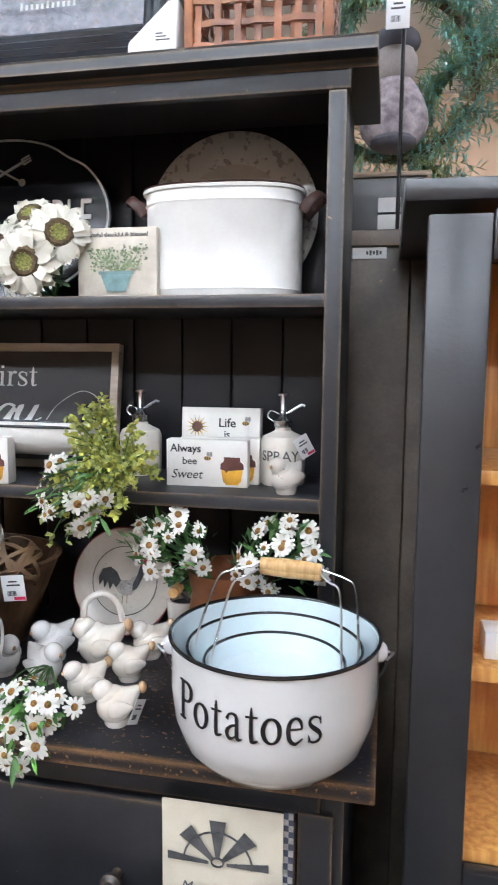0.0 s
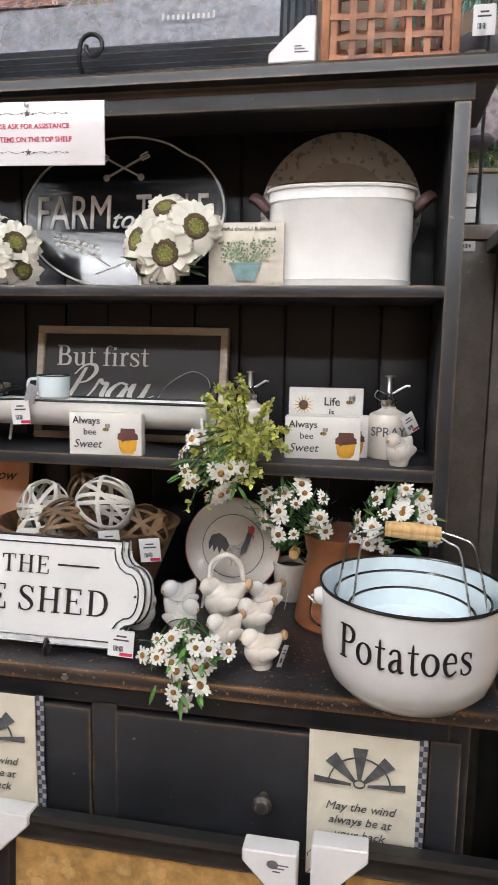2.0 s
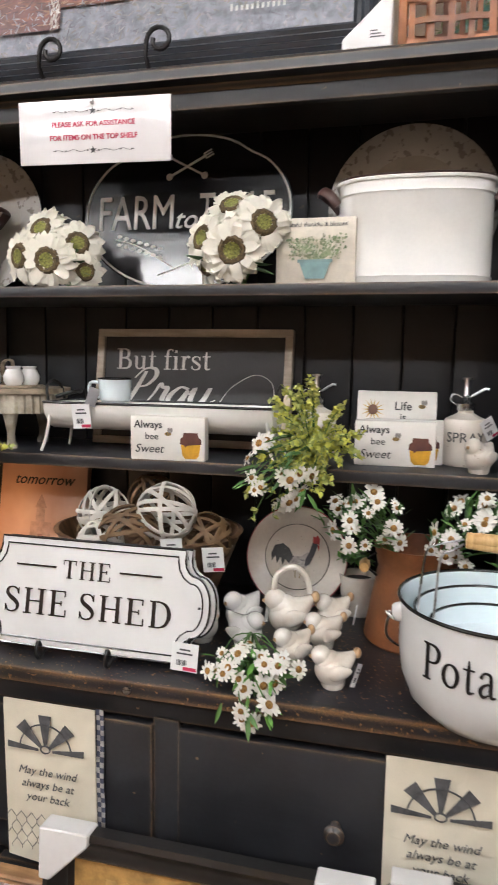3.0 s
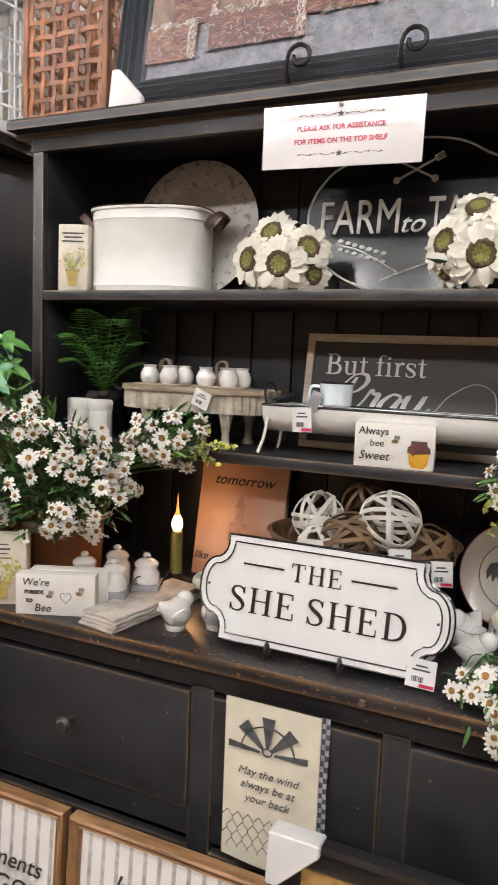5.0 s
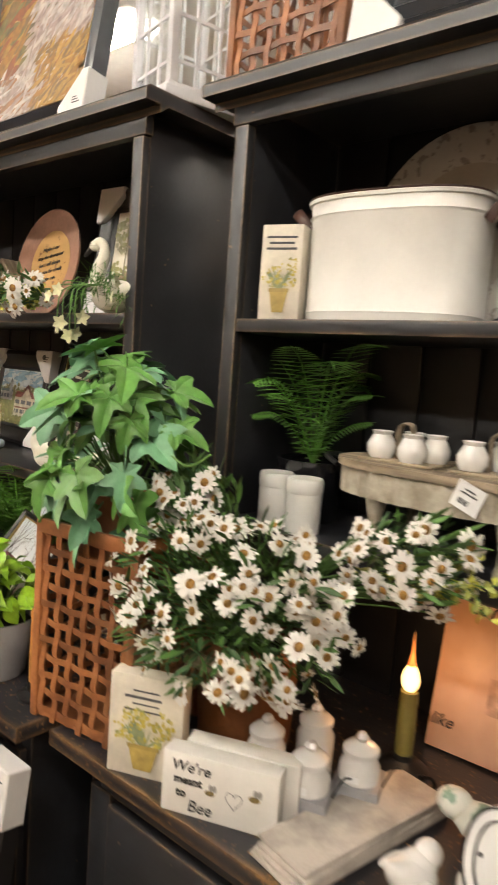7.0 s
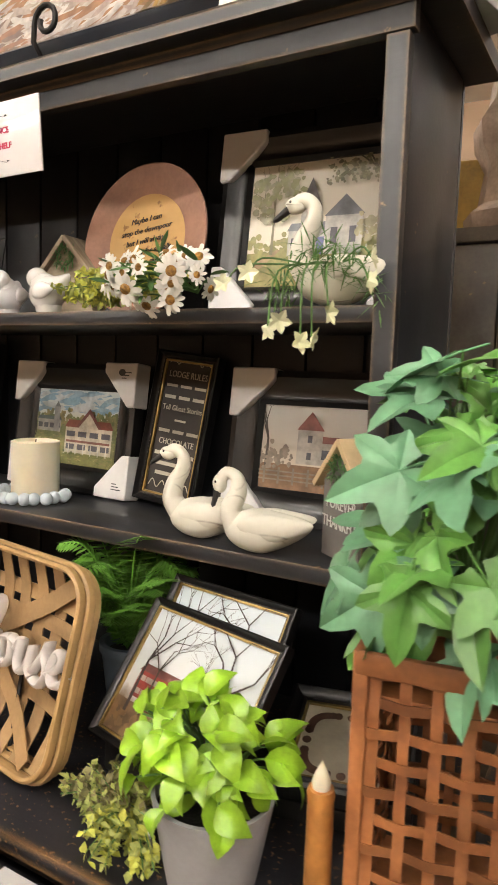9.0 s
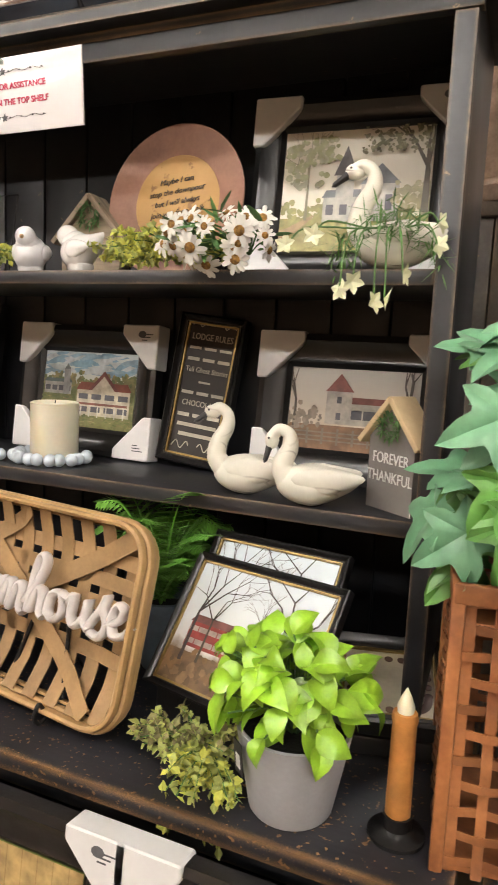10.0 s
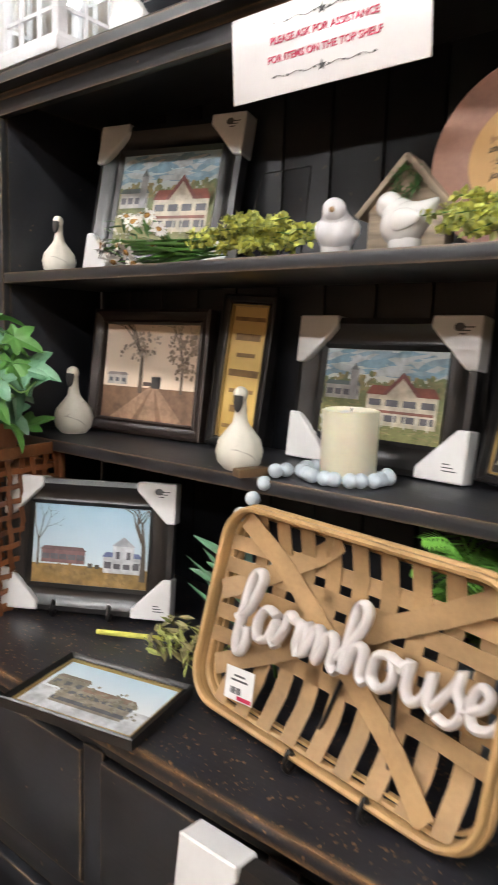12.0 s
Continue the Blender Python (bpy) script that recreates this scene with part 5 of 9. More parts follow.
# ---- first hutch: on its top ----
def farm_painting(p):
    p.rect(0, 0, 1, 0.2, (0.3, 0.31, 0.36))
    p.rect(0, 0.14, 0.66, 0.5, (0.26, 0.17, 0.13))
    p.shape([(0.6, 0.2), (1, 0.14), (1, 0.75), (0.6, 0.75)], (0.16, 0.26, 0.08))
    p.strokes(500, 0.55, 0.16, 0.99, 0.75, 0.03, 0.006, lambda u, v: 1.2, [(0.2, 0.34, 0.09), (0.3, 0.4, 0.12), (0.12, 0.22, 0.07), (0.42, 0.42, 0.14)], 3)
    p.strokes(700, 0.0, 0.0, 1.0, 0.17, 0.022, 0.005, 0.1, [(0.33, 0.32, 0.37), (0.28, 0.28, 0.33), (0.37, 0.35, 0.38), (0.25, 0.25, 0.29), (0.3, 0.28, 0.27)], 4, 0.9)
    # tumbled wooden crates, each with a lit upper edge and end
    rnd = random.Random(5)
    browns = [(0.24, 0.1, 0.07), (0.3, 0.15, 0.1), (0.19, 0.09, 0.08), (0.36, 0.2, 0.14), (0.13, 0.07, 0.07)]
    for k, (u, v, w, h) in enumerate(((0.0, 0.3, 0.16, 0.13), (0.2, 0.32, 0.18, 0.14), (0.42, 0.3, 0.15, 0.13), (0.56, 0.2, 0.1, 0.17), (0.5, 0.19, 0.09, 0.14), (0.06, 0.17, 0.12, 0.14), (0.34, 0.14, 0.2, 0.14), (0.0, 0.05, 0.13, 0.12), (0.16, 0.07, 0.23, 0.12))):
        p.rect(u, v, u + w, v + h, browns[k % 3])
        p.strokes(150, u + 0.01, v + 0.005, u + w - 0.02, v + h - 0.01, 0.03, 0.004, 0.06, browns, 20 + k, 0.25)
        p.strokes(70, u, v + h - 0.005, u + w, v + h + 0.02, 0.014, 0.004, 0.3, [(0.62, 0.58, 0.55), (0.45, 0.4, 0.38), (0.35, 0.25, 0.2)], 40 + k, 0.8)
        p.strokes(60, u + w - 0.022, v, u + w - 0.004, v + h, 0.016, 0.004, 1.4, [(0.62, 0.58, 0.55), (0.5, 0.42, 0.38), (0.4, 0.28, 0.24)], 60 + k, 0.5)
    p.strokes(260, 0.0, 0.02, 0.62, 0.16, 0.016, 0.003, 0.8, [(0.33, 0.31, 0.35), (0.22, 0.21, 0.25), (0.38, 0.35, 0.36)], 9, 1.2)
    for i in range(11):
        a = i * math.pi / 5.5
        p.shape([(0.3, 0.34), (0.3 + 0.05 * math.cos(a), 0.34 + 0.075 * math.sin(a)), (0.3 + 0.05 * math.cos(a + 0.15), 0.34 + 0.075 * math.sin(a + 0.15))], (0.74, 0.55, 0.03))
    for i in range(11):
        p.rect(0.76 + i * 0.0105, 0.062, 0.765 + i * 0.0105, 0.078 + 0.006 * (i % 5 == 0), (0.75, 0.74, 0.72))


picture(pose(-0.793, 1.045, ROOF, -9, 0, 0), "large farm painting in a blue-black ribbed frame with foam corners", 0.935, 0.66, 0.058, NAVYFRAME,
        gradient("farm_painting_ground", [(0.0, (0.3, 0.26, 0.26)), (0.35, (0.28, 0.3, 0.2)), (1.0, (0.4, 0.5, 0.6))], lo=0, hi=0.6), farm_painting, guards="ab", depth=0.03, name="framed_painting", guard_scale=1.35)
scroll_feet(pose(-0.80, 1.005, ROOF), "black wrought iron easel holding the large painting", gap=0.19)
slat_basket(pose(-0.213, 1.125, ROOF, 0, 0, 2), "brown woven slat basket standing on the hutch")
slat_basket(pose(-1.375, 1.125, ROOF, 0, 0, -2), "brown woven slat basket standing on the hutch")


def ask_sign(m):
    t = thing("notice_sign", m, "white laminated notice with red lettering pinned to the hutch", "notice", "top shelf notices")
    bm = bmesh_new(); box(bm, (0, 0, 0), (0.268, 0.003, 0.099), bev=0.0006)
    part("sheet", bm, GLOSSPAPER, t)
    lettering("PLEASE ASK FOR ASSISTANCE", 0.0112, REDINK, t, Matrix.Translation((0, -0.0022, 0.008)), bold=0.0002)
    lettering("FOR ITEMS ON THE TOP SHELF", 0.0112, REDINK, t, Matrix.Translation((0, -0.0022, -0.0125)), bold=0.0002)
    for z in (0.031, -0.029):
        bm = bmesh_new()
        tube(bm, [(-0.072 + 0.144 * i / 24, -0.0022, z + 0.0018 * math.sin(i * 1.3)) for i in range(25)], 0.0003, 4)
        for i in range(8):
            box(bm, (-0.068 + i * 0.0195, -0.0022, z), (0.003, 0.0006, 0.0014), rz=0, mi=0)
        pts = []
        for i in range(10):
            a, r = math.pi / 2 + i * math.pi / 5, 0.0062 if i % 2 == 0 else 0.0026
            pts.append((r * math.cos(a), z + r * math.sin(a)))
        prism(bm, pts, -0.0026, -0.002)
        part("barbed_line", bm, GREYINK, t, smooth=False)
    bm = bmesh_new(); lathe(bm, [(0, 0), (0.004, 0.001), (0.004, 0.004), (0, 0.007)], segs=10)
    part("push_pin", bm, WIRE, t, m=pose(0, -0.002, 0.044, 90, 0, 0))
    bm = bmesh_new(); box(bm, (0, 0.016, 0.043), (0.02, 0.03, 0.006))
    part("clip", bm, PAPER, t)
    return t


ask_sign(pose(-0.792, 0.979, 1.752, 3, 1.2, 0))
ask_sign(pose(-2.244, 0.955, 1.751, 4, -0.5, 0))


# ---- first hutch: upper shelf ----
def oval_tub(m, label):
    t = thing("enamel_tub", m, label, "tub", "oval white enamel tubs")
    square = lambda a, z: (abs(math.cos(a)) ** 2.7 + abs(math.sin(a)) ** 2.7) ** (-1 / 2.7)
    bm = bmesh_new()
    lathe(bm, [(0, 0), (0.128, 0), (0.131, 0.004), (0.131, 0.012), (0.133, 0.015), (0.131, 0.018), (0.1315, 0.15), (0.1345, 0.153), (0.132, 0.157), (0.133, 0.172)], segs=64, sy=0.62, wob=square)
    part("body", bm, ENAMELMATT, t)
    bm = bmesh_new()
    lathe(bm, [(0.133, 0.171), (0.137, 0.172), (0.138, 0.176), (0.135, 0.179), (0.131, 0.177), (0.127, 0.02), (0, 0.01)], segs=64, sy=0.62, wob=square)
    part("rolled_rim", bm, ENAMELMATT, t)
    bm = bmesh_new()
    tube(bm, [(0.1355 * square(a, 0) * math.cos(a), 0.084 * square(a, 0) * math.sin(a), 0.179) for a in [i * math.pi / 32 for i in range(64)]], 0.0017, 6, closed=True)
    part("rim_line", bm, LEATHER, t, "worn brown line along the rim")
    for sx in (-1, 1):
        bm = bmesh_new()
        tube(bm, curve([(sx * 0.133, -0.03, 0.142), (sx * 0.146, -0.032, 0.158), (sx * 0.162, -0.02, 0.17), (sx * 0.167, 0.0, 0.168), (sx * 0.162, 0.02, 0.17), (sx * 0.146, 0.032, 0.158), (sx * 0.133, 0.03, 0.142)], 4), 0.005, 8, flatten=(0.003, 0.009))
        part("leather_handle", bm, LEATHER, t, "dark brown leather handle")
    return t


oval_tub(pose(-0.281, 1.135, SILL1, 0, 0, 2) @ Matrix.Scale(0.955, 4), "oval white enamel tub with dark leather handles")
oval_tub(pose(-1.232, 1.132, SILL1, 0, 0, 8) @ Matrix.Scale(0.955, 4), "oval white enamel tub with dark leather handles")


def wall_plate(m, label, r, rim_mat, well_mat, name="dinner_plate", edge=None, group="", wellf=0.64):
    """A plate standing on its rim."""
    t = thing(name, m, label, "plate", group)
    up = pose(0, 0, r, 90, 0, 0)
    bm = bmesh_new()
    lathe(bm, [(r * wellf, 0.004), (r * (wellf + 0.06), 0.007), (r * 0.985, 0.014), (r, 0.013), (r * 0.99, 0.009), (r * 0.7, 0.0), (0, -0.002)], segs=64)
    part("rim", bm, rim_mat, t, m=up)
    bm = bmesh_new()
    lathe(bm, [(0, 0.0035), (r * (wellf - 0.02), 0.0038), (r * wellf, 0.0042), (r * wellf, 0.0005), (0, 0.0005)], segs=64)
    part("well", bm, well_mat, t, m=up)
    if edge:
        bm = bmesh_new()
        tube(bm, [(r * math.cos(a), r * math.sin(a), 0.0125) for a in [i * math.pi / 32 for i in range(64)]], 0.0014, 6, closed=True)
        part("painted_edge", bm, edge, t, m=up)
    return t


wall_plate(pose(-0.288, 1.205, SILL1, -7, 0, 0), "grey splatterware plate leaning against the hutch back", 0.15, SPLATTER, make("grey_plate_well", (0.5, 0.46, 0.4), 0.4, var=0.08), group="splatterware plates")
wall_plate(pose(-1.178, 1.205, SILL1, -7, 0, 0), "grey splatterware plate leaning against the hutch back", 0.15, SPLATTER, make("grey_plate_centre", (0.5, 0.46, 0.4), 0.4, var=0.08), group="splatterware plates")


def flower_print(t, w, h, pots, seed, y=-0.0008, n=70, cols=((0.2, 0.28, 0.12), (0.32, 0.36, 0.2), (0.62, 0.6, 0.45), (0.13, 0.2, 0.09))):
    p = Paint(w, h, y)
    rnd = random.Random(seed)
    for i in range(16):
        u = rnd.uniform(0.2, 0.8)
        p.shape([(0.48, 0.36), (0.52, 0.36), (u + 0.006, rnd.uniform(0.5, 0.7)), (u, 0.6)], (0.3, 0.36, 0.2))
    p.blobs(n, 0.14, 0.44, 0.86, 0.78, 0.035 if n > 40 else 0.06, list(cols), seed)
    p.shape([(0.3, 0.38), (0.7, 0.38), (0.62, 0.1), (0.38, 0.1)], pots)
    p.rect(0.28, 0.36, 0.72, 0.41, tuple(c * 0.8 for c in pots))
    p.done(t, name="flower_print")


t = block_sign(pose(-0.436, 1.055, SILL1, 0, 0, 0), "cream block sign with a printed flower tub", 0.131, 0.108, 0.03, BLOCKCREAM)
lettering("grateful thankful & blessed", 0.0098, GREYINK, t, Matrix.Translation((0, -0.0008, 0.094)))
flower_print(t, 0.131, 0.1, (0.22, 0.36, 0.36), 4)
t = block_sign(pose(-1.366, 1.04, SILL1, 0, 0, 18), "cream block sign with flowers in a yellow jar", 0.062, 0.135, 0.035, BLOCKCREAM, group="flower jar block signs")
for i in range(3):
    bm = bmesh_new(); box(bm, (0, -0.0006, 0.117 - i * 0.008), (0.046 - 0.008 * (i % 2), 0.0004, 0.003)); part("printed_line", bm, GREYINK, t)
flower_print(t, 0.07, 0.11, (0.5, 0.36, 0.1), 6, n=26, cols=((0.66, 0.54, 0.1), (0.42, 0.42, 0.16), (0.7, 0.6, 0.24), (0.62, 0.5, 0.08)))


def farm_sign(m):
    t = thing("round_tin_sign", m, "black embossed tin sign with white farm lettering", "sign")
    def outline(k):
        pts = []
        for i in range(72):
            a = 2 * math.pi * i / 72
            rx, rz = 0.208, 0.15
            notch = 0.035 * math.exp(-((abs(math.sin(a)) - 0.78) / 0.09) ** 2) if math.sin(a) > 0 else 0.0
            f = k - notch
            pts.append((rx * f * math.cos(a), 0.15 + rz * f * math.sin(a)))
        return pts
    bm = bmesh_new(); prism(bm, outline(1.0), -0.004, 0.0)
    part("plate", bm, BLACKENAMEL, t)
    bm = bmesh_new(); tube(bm, [(x, -0.005, z) for x, z in outline(0.975)], 0.0022, 6, closed=True)
    part("white_border", bm, WHITEINK, t)
    lettering("FARM", 0.094, WHITEINK, t, Matrix.Translation((-0.18, -0.006, 0.119)), bold=0.0, extrude=0.0015, align="LEFT", wide=0.68)
    lettering("to", 0.052, WHITEINK, t, Matrix.Translation((0.0, -0.006, 0.119)), shear=0.35, extrude=0.0012)
    lettering("TABLE", 0.094, WHITEINK, t, Matrix.Translation((0.028, -0.006, 0.119)), bold=0.0, extrude=0.0015, align="LEFT", wide=0.55)
    for sx in (-1, 1):
        bm = bmesh_new()
        a = Vector((0.0 - sx * 0.035, -0.005, 0.218)); b = Vector((0.0 + sx * 0.035, -0.005, 0.255))
        tube(bm, [a, b], 0.0022, 6)
        d = (b - a).normalized(); s = Vector((d.z, 0, -d.x))
        for k in (-1, 0, 1):
            tube(bm, [b + s * k * 0.005, b + s * k * 0.005 + d * 0.016], 0.0014, 5)
        tube(bm, [b - s * 0.006, b + s * 0.006], 0.0018, 5)
        ellipsoid(bm, a, (0.007, 0.001, 0.007), rings=6, segs=10)
        part("crossed_fork", bm, WHITEINK, t)
    bm = bmesh_new()
    tube(bm, curve([(-0.14, -0.005, 0.1), (-0.09, -0.005, 0.085), (-0.02, -0.005, 0.045)], 5), 0.0015, 5)
    tube(bm, curve([(0.12, -0.005, 0.09), (0.06, -0.005, 0.07), (-0.05, -0.005, 0.03)], 5), 0.0015, 5)
    for i in range(7):
        f = i / 6
        c = Vector((-0.135 + 0.085 * f, -0.0055, 0.098 - 0.025 * f))
        for s in (-1, 1):
            ellipsoid(bm, c + Vector((0.003, 0, s * 0.008)), (0.0055, 0.001, 0.0035), rings=5, segs=8)
    part("leaf_branch", bm, WHITEINK, t)
    return t


farm_sign(pose(-0.706, 1.165, SILL1 + 0.003, -8, 0, 0))


def sun_petal(seed):
    rnd = random.Random(seed)
    bm = bmesh_new()
    R = 0.052
    wd = R * 0.19
    rows = []
    for f, k in ((0.3, 0.55), (0.55, 0.95), (0.82, 0.9), (0.95, 0.5), (1.03, 0.05)):
        z = R * (0.12 + rnd.uniform(-.05, .05) - 0.4 * (f - 0.35) ** 2 * (1 + rnd.random()))
        rows.append([bm.verts.new((R * f, wd * k * s, z + abs(s) * 0.0018)) for s in (-1, 0, 1)])
    for p, q in zip(rows, rows[1:]):
        for k in range(2):
            bm.faces.new((p[k], p[k + 1], q[k + 1], q[k]))
    return mesh_of("petal", bm, CREAMPETAL)


SUNPETALS = [sun_petal(i) for i in range(6)]
bm = bmesh_new()
lathe(bm, [(0, 0.001), (0.0235, 0.003), (0.0235, 0.0125), (0.019, 0.0165), (0.0135, 0.015)], segs=24, wob=lambda a, z: 1 + 0.05 * math.sin(11 * a))
lathe(bm, [(0.0135, 0.015), (0.007, 0.013), (0, 0.012)], segs=24, mi=1)
SUNHEAD = mesh_of("sunflower", bm, [SEED, SEEDHEART])


def sunflower_bunch(m, label, heads, seed):
    t = thing("sunflower_bunch", m, label, "artificial flowers", "white sunflower bunches")
    rnd = random.Random(seed)
    for i, (x, y, z, nx, nz, k) in enumerate(heads):
        nor = Vector((nx, -1, nz)).normalized()
        head = part("sunflower", SUNHEAD, None, t, m=Matrix.Translation((x, y, z)) @ nor.to_track_quat("Z", "Y").to_matrix().to_4x4() @ Matrix.Rotation(i * 1.3, 4, "Z") @ Matrix.Scale(k, 4))
        for layer, n in ((0, 17), (1, 17)):
            for j in range(n):
                a = 360 * (j + 0.5 * layer) / n + rnd.uniform(-5, 5)
                g = rnd.uniform(0.88, 1.08) * (1 - 0.08 * layer)
                part("petal", SUNPETALS[(i + j) % 6], None, head, m=pose(0, 0, 0.002 * layer, rnd.uniform(-14, 14), rnd.uniform(-10, 8) - 6 * layer, a) @ Matrix.Scale(g, 4))
        bm = bmesh_new()
        tube(bm, curve([(x, y + 0.004, z), (x * 0.6, y + 0.05, z * 0.6), (0.0, 0.09, 0.006)], 4), 0.003, 6)
        part("stem", bm, STEM, t)
    for i in range(8):
        a = rnd.uniform(0, math.pi)
        bm = bmesh_new()
        blade(bm, (0.02 * math.cos(a), 0.02, 0.03), (0.08 * math.cos(a), 0.0 + rnd.uniform(-.02, .03), 0.01 + 0.09 * math.sin(a)), 0.028, 0.2)
        part("leaf", bm, LEAFDARK, t)
    return t


sunflower_bunch(pose(-0.575, 1.03, SILL1), "bunch of cream silk sunflowers on the shelf",
                [(0.012, -0.02, 0.052, 0.1, -0.15, 1.0), (0.055, 0.0, 0.095, 0.5, 0.15, 0.95), (-0.042, 0.01, 0.075, -0.6, 0.2, 0.95), (0.0, 0.02, 0.125, -0.1, 0.9, 0.9), (-0.04, 0.02, 0.035, -0.8, -0.3, 0.75)], 1)
sunflower_bunch(pose(-0.915, 1.045, SILL1), "bunch of cream silk sunflowers on the shelf",
                [(-0.05, 0.0, 0.055, -0.5, 0.0, 1.0), (0.012, -0.02, 0.045, 0.1, -0.1, 1.0), (-0.015, 0.01, 0.1, -0.1, 0.5, 0.95), (0.05, 0.01, 0.075, 0.6, 0.2, 0.9), (0.06, 0.015, 0.03, 0.9, -0.2, 0.75)], 2)

# ---- first hutch: lower shelf ----
t = thing("potted_fern", pose(-1.345, 1.13, SILL2), "green artificial fern in a black pot", "plant", "ferns")
pot(t, 0.042, 0.056, 0.095, BLACKENAMEL)
fern(t, (0, 0, 0.085), 15, 0.165, 3, spread=0.72, face=(0.05, -0.4, 0), width=0.26, roll=0.25, rise=1.12)


def canister(m):
    t = thing("stoneware_canister", m, "white ribbed stoneware canister with a flat lid", "canister", "ribbed canisters")
    bm = bmesh_new()
    lathe(bm, [(0, 0), (0.027, 0), (0.0285, 0.003), (0.0285, 0.058)], segs=48, wob=lambda a, z: 1 + 0.014 * math.cos(24 * a))
    part("body", bm, CANISTER, t)
    bm = bmesh_new()
    lathe(bm, [(0.0285, 0.058), (0.03, 0.06), (0.03, 0.075), (0.028, 0.079), (0, 0.08)], segs=32)
    part("lid", bm, CANISTER, t)
    return t


canister(pose(-1.352, 1.052, SILL2) @ Matrix.Diagonal((0.88, 0.88, 1, 1)))
canister(pose(-1.297, 1.046, SILL2) @ Matrix.Diagonal((0.88, 0.88, 1, 1)))


APRON = make("worn_cream_carved_wood", (0.5, 0.45, 0.36), 0.7, var=0.25, scale=35, dark=(0.26, 0.22, 0.16))


def leg_tray(m):
    t = thing("footed_tray", m, "weathered wooden tray with fluted edge and turned legs", "tray")
    bm = bmesh_new()
    pts = []
    for i in range(40):
        a = 2 * math.pi * i / 40
        pts.append((0.172 * math.copysign(abs(math.cos(a)) ** 0.72, math.cos(a)), 0.086 * math.copysign(abs(math.sin(a)) ** 0.8, math.sin(a))))
    lo = [bm.verts.new((x, y, 0.105)) for x, y in pts]; hi = [bm.verts.new((x, y, 0.115)) for x, y in pts]
    bm.faces.new(lo[::-1]); bm.faces.new(hi)
    for i in range(40):
        j = (i + 1) % 40
        bm.faces.new((lo[i], lo[j], hi[j], hi[i]))
    part("board", bm, TRAYWOOD, t)
    bm = bmesh_new()
    n = 264
    for i in range(n):
        a = 2 * math.pi * i / n
        k = 0.95 + 0.018 * math.cos(2 * math.pi * 44 * i / n)
        x, y = 0.172 * k * math.copysign(abs(math.cos(a)) ** 0.72, math.cos(a)), 0.086 * k * math.copysign(abs(math.sin(a)) ** 0.8, math.sin(a))
        bm.verts.new((x, y, 0.068)); bm.verts.new((x, y, 0.104))
    bm.verts.ensure_lookup_table()
    for i in range(n):
        j = (i + 1) % n
        bm.faces.new((bm.verts[2 * i], bm.verts[2 * j], bm.verts[2 * j + 1], bm.verts[2 * i + 1]))
    part("fluted_apron", bm, APRON, t)
    for sx in (-1, 1):
        for sy in (-1, 1):
            bm = bmesh_new()
            lathe(bm, [(0, 0), (0.011, 0), (0.012, 0.006), (0.008, 0.014), (0.007, 0.03), (0.012, 0.055), (0.0165, 0.078), (0.015, 0.096), (0.018, 0.1), (0.018, 0.108), (0, 0.108)], segs=18)
            part("leg", bm, APRON, t, m=Matrix.Translation((sx * 0.088, sy * 0.056, 0)))
    for sx in (-1, 1):
        bm = bmesh_new()
        tube(bm, curve([(sx * 0.17, -0.03, 0.1), (sx * 0.195, -0.02, 0.108), (sx * 0.2, 0, 0.11), (sx * 0.195, 0.02, 0.108), (sx * 0.17, 0.03, 0.1)], 4), 0.004, 8)
        part("handle", bm, IRON, t)
    hang_tag(t, pose(0.05, -0.089, 0.095, 5, 22, 0), 0.036, 0.034, colour=False)
    return t


leg_tray(pose(-1.103, 1.118, SILL2, 0, 0, 0))


def jar_caddy(m):
    t = thing("jar_caddy", m, "small white jars in a caddy with a wooden handle", "jar set", "small jar caddies")
    for x, y in ((-0.032, -0.012), (0.018, -0.02), (0.0, 0.02), (0.036, 0.012)):
        bm = bmesh_new()
        lathe(bm, [(0, 0.004), (0.015, 0.004), (0.0195, 0.012), (0.02, 0.022), (0.015, 0.032), (0.0125, 0.036), (0.015, 0.041), (0.0135, 0.041), (0.011, 0.034), (0, 0.03)], segs=18)
        part("jar", bm, WHITECERAMIC, t, m=Matrix.Translation((x, y, 0)))
    bm = bmesh_new(); box(bm, (0, 0, 0.002), (0.11, 0.07, 0.004), bev=0.001)
    part("base", bm, TRAYWOOD, t)
    bm = bmesh_new()
    tube(bm, curve([(-0.012, 0.0, 0.003), (-0.014, 0.0, 0.04), (-0.006, 0.0, 0.052), (0.006, 0.0, 0.05), (0.008, 0.0, 0.03)], 5), 0.004, 8, flatten=(0.009, 0.0022))
    part("handle", bm, TRAYWOOD, t)
    return t


jar_caddy(pose(-1.175, 1.105, SILL2 + 0.115))
jar_caddy(pose(-1.05, 1.115, SILL2 + 0.115, 0, 0, 8))


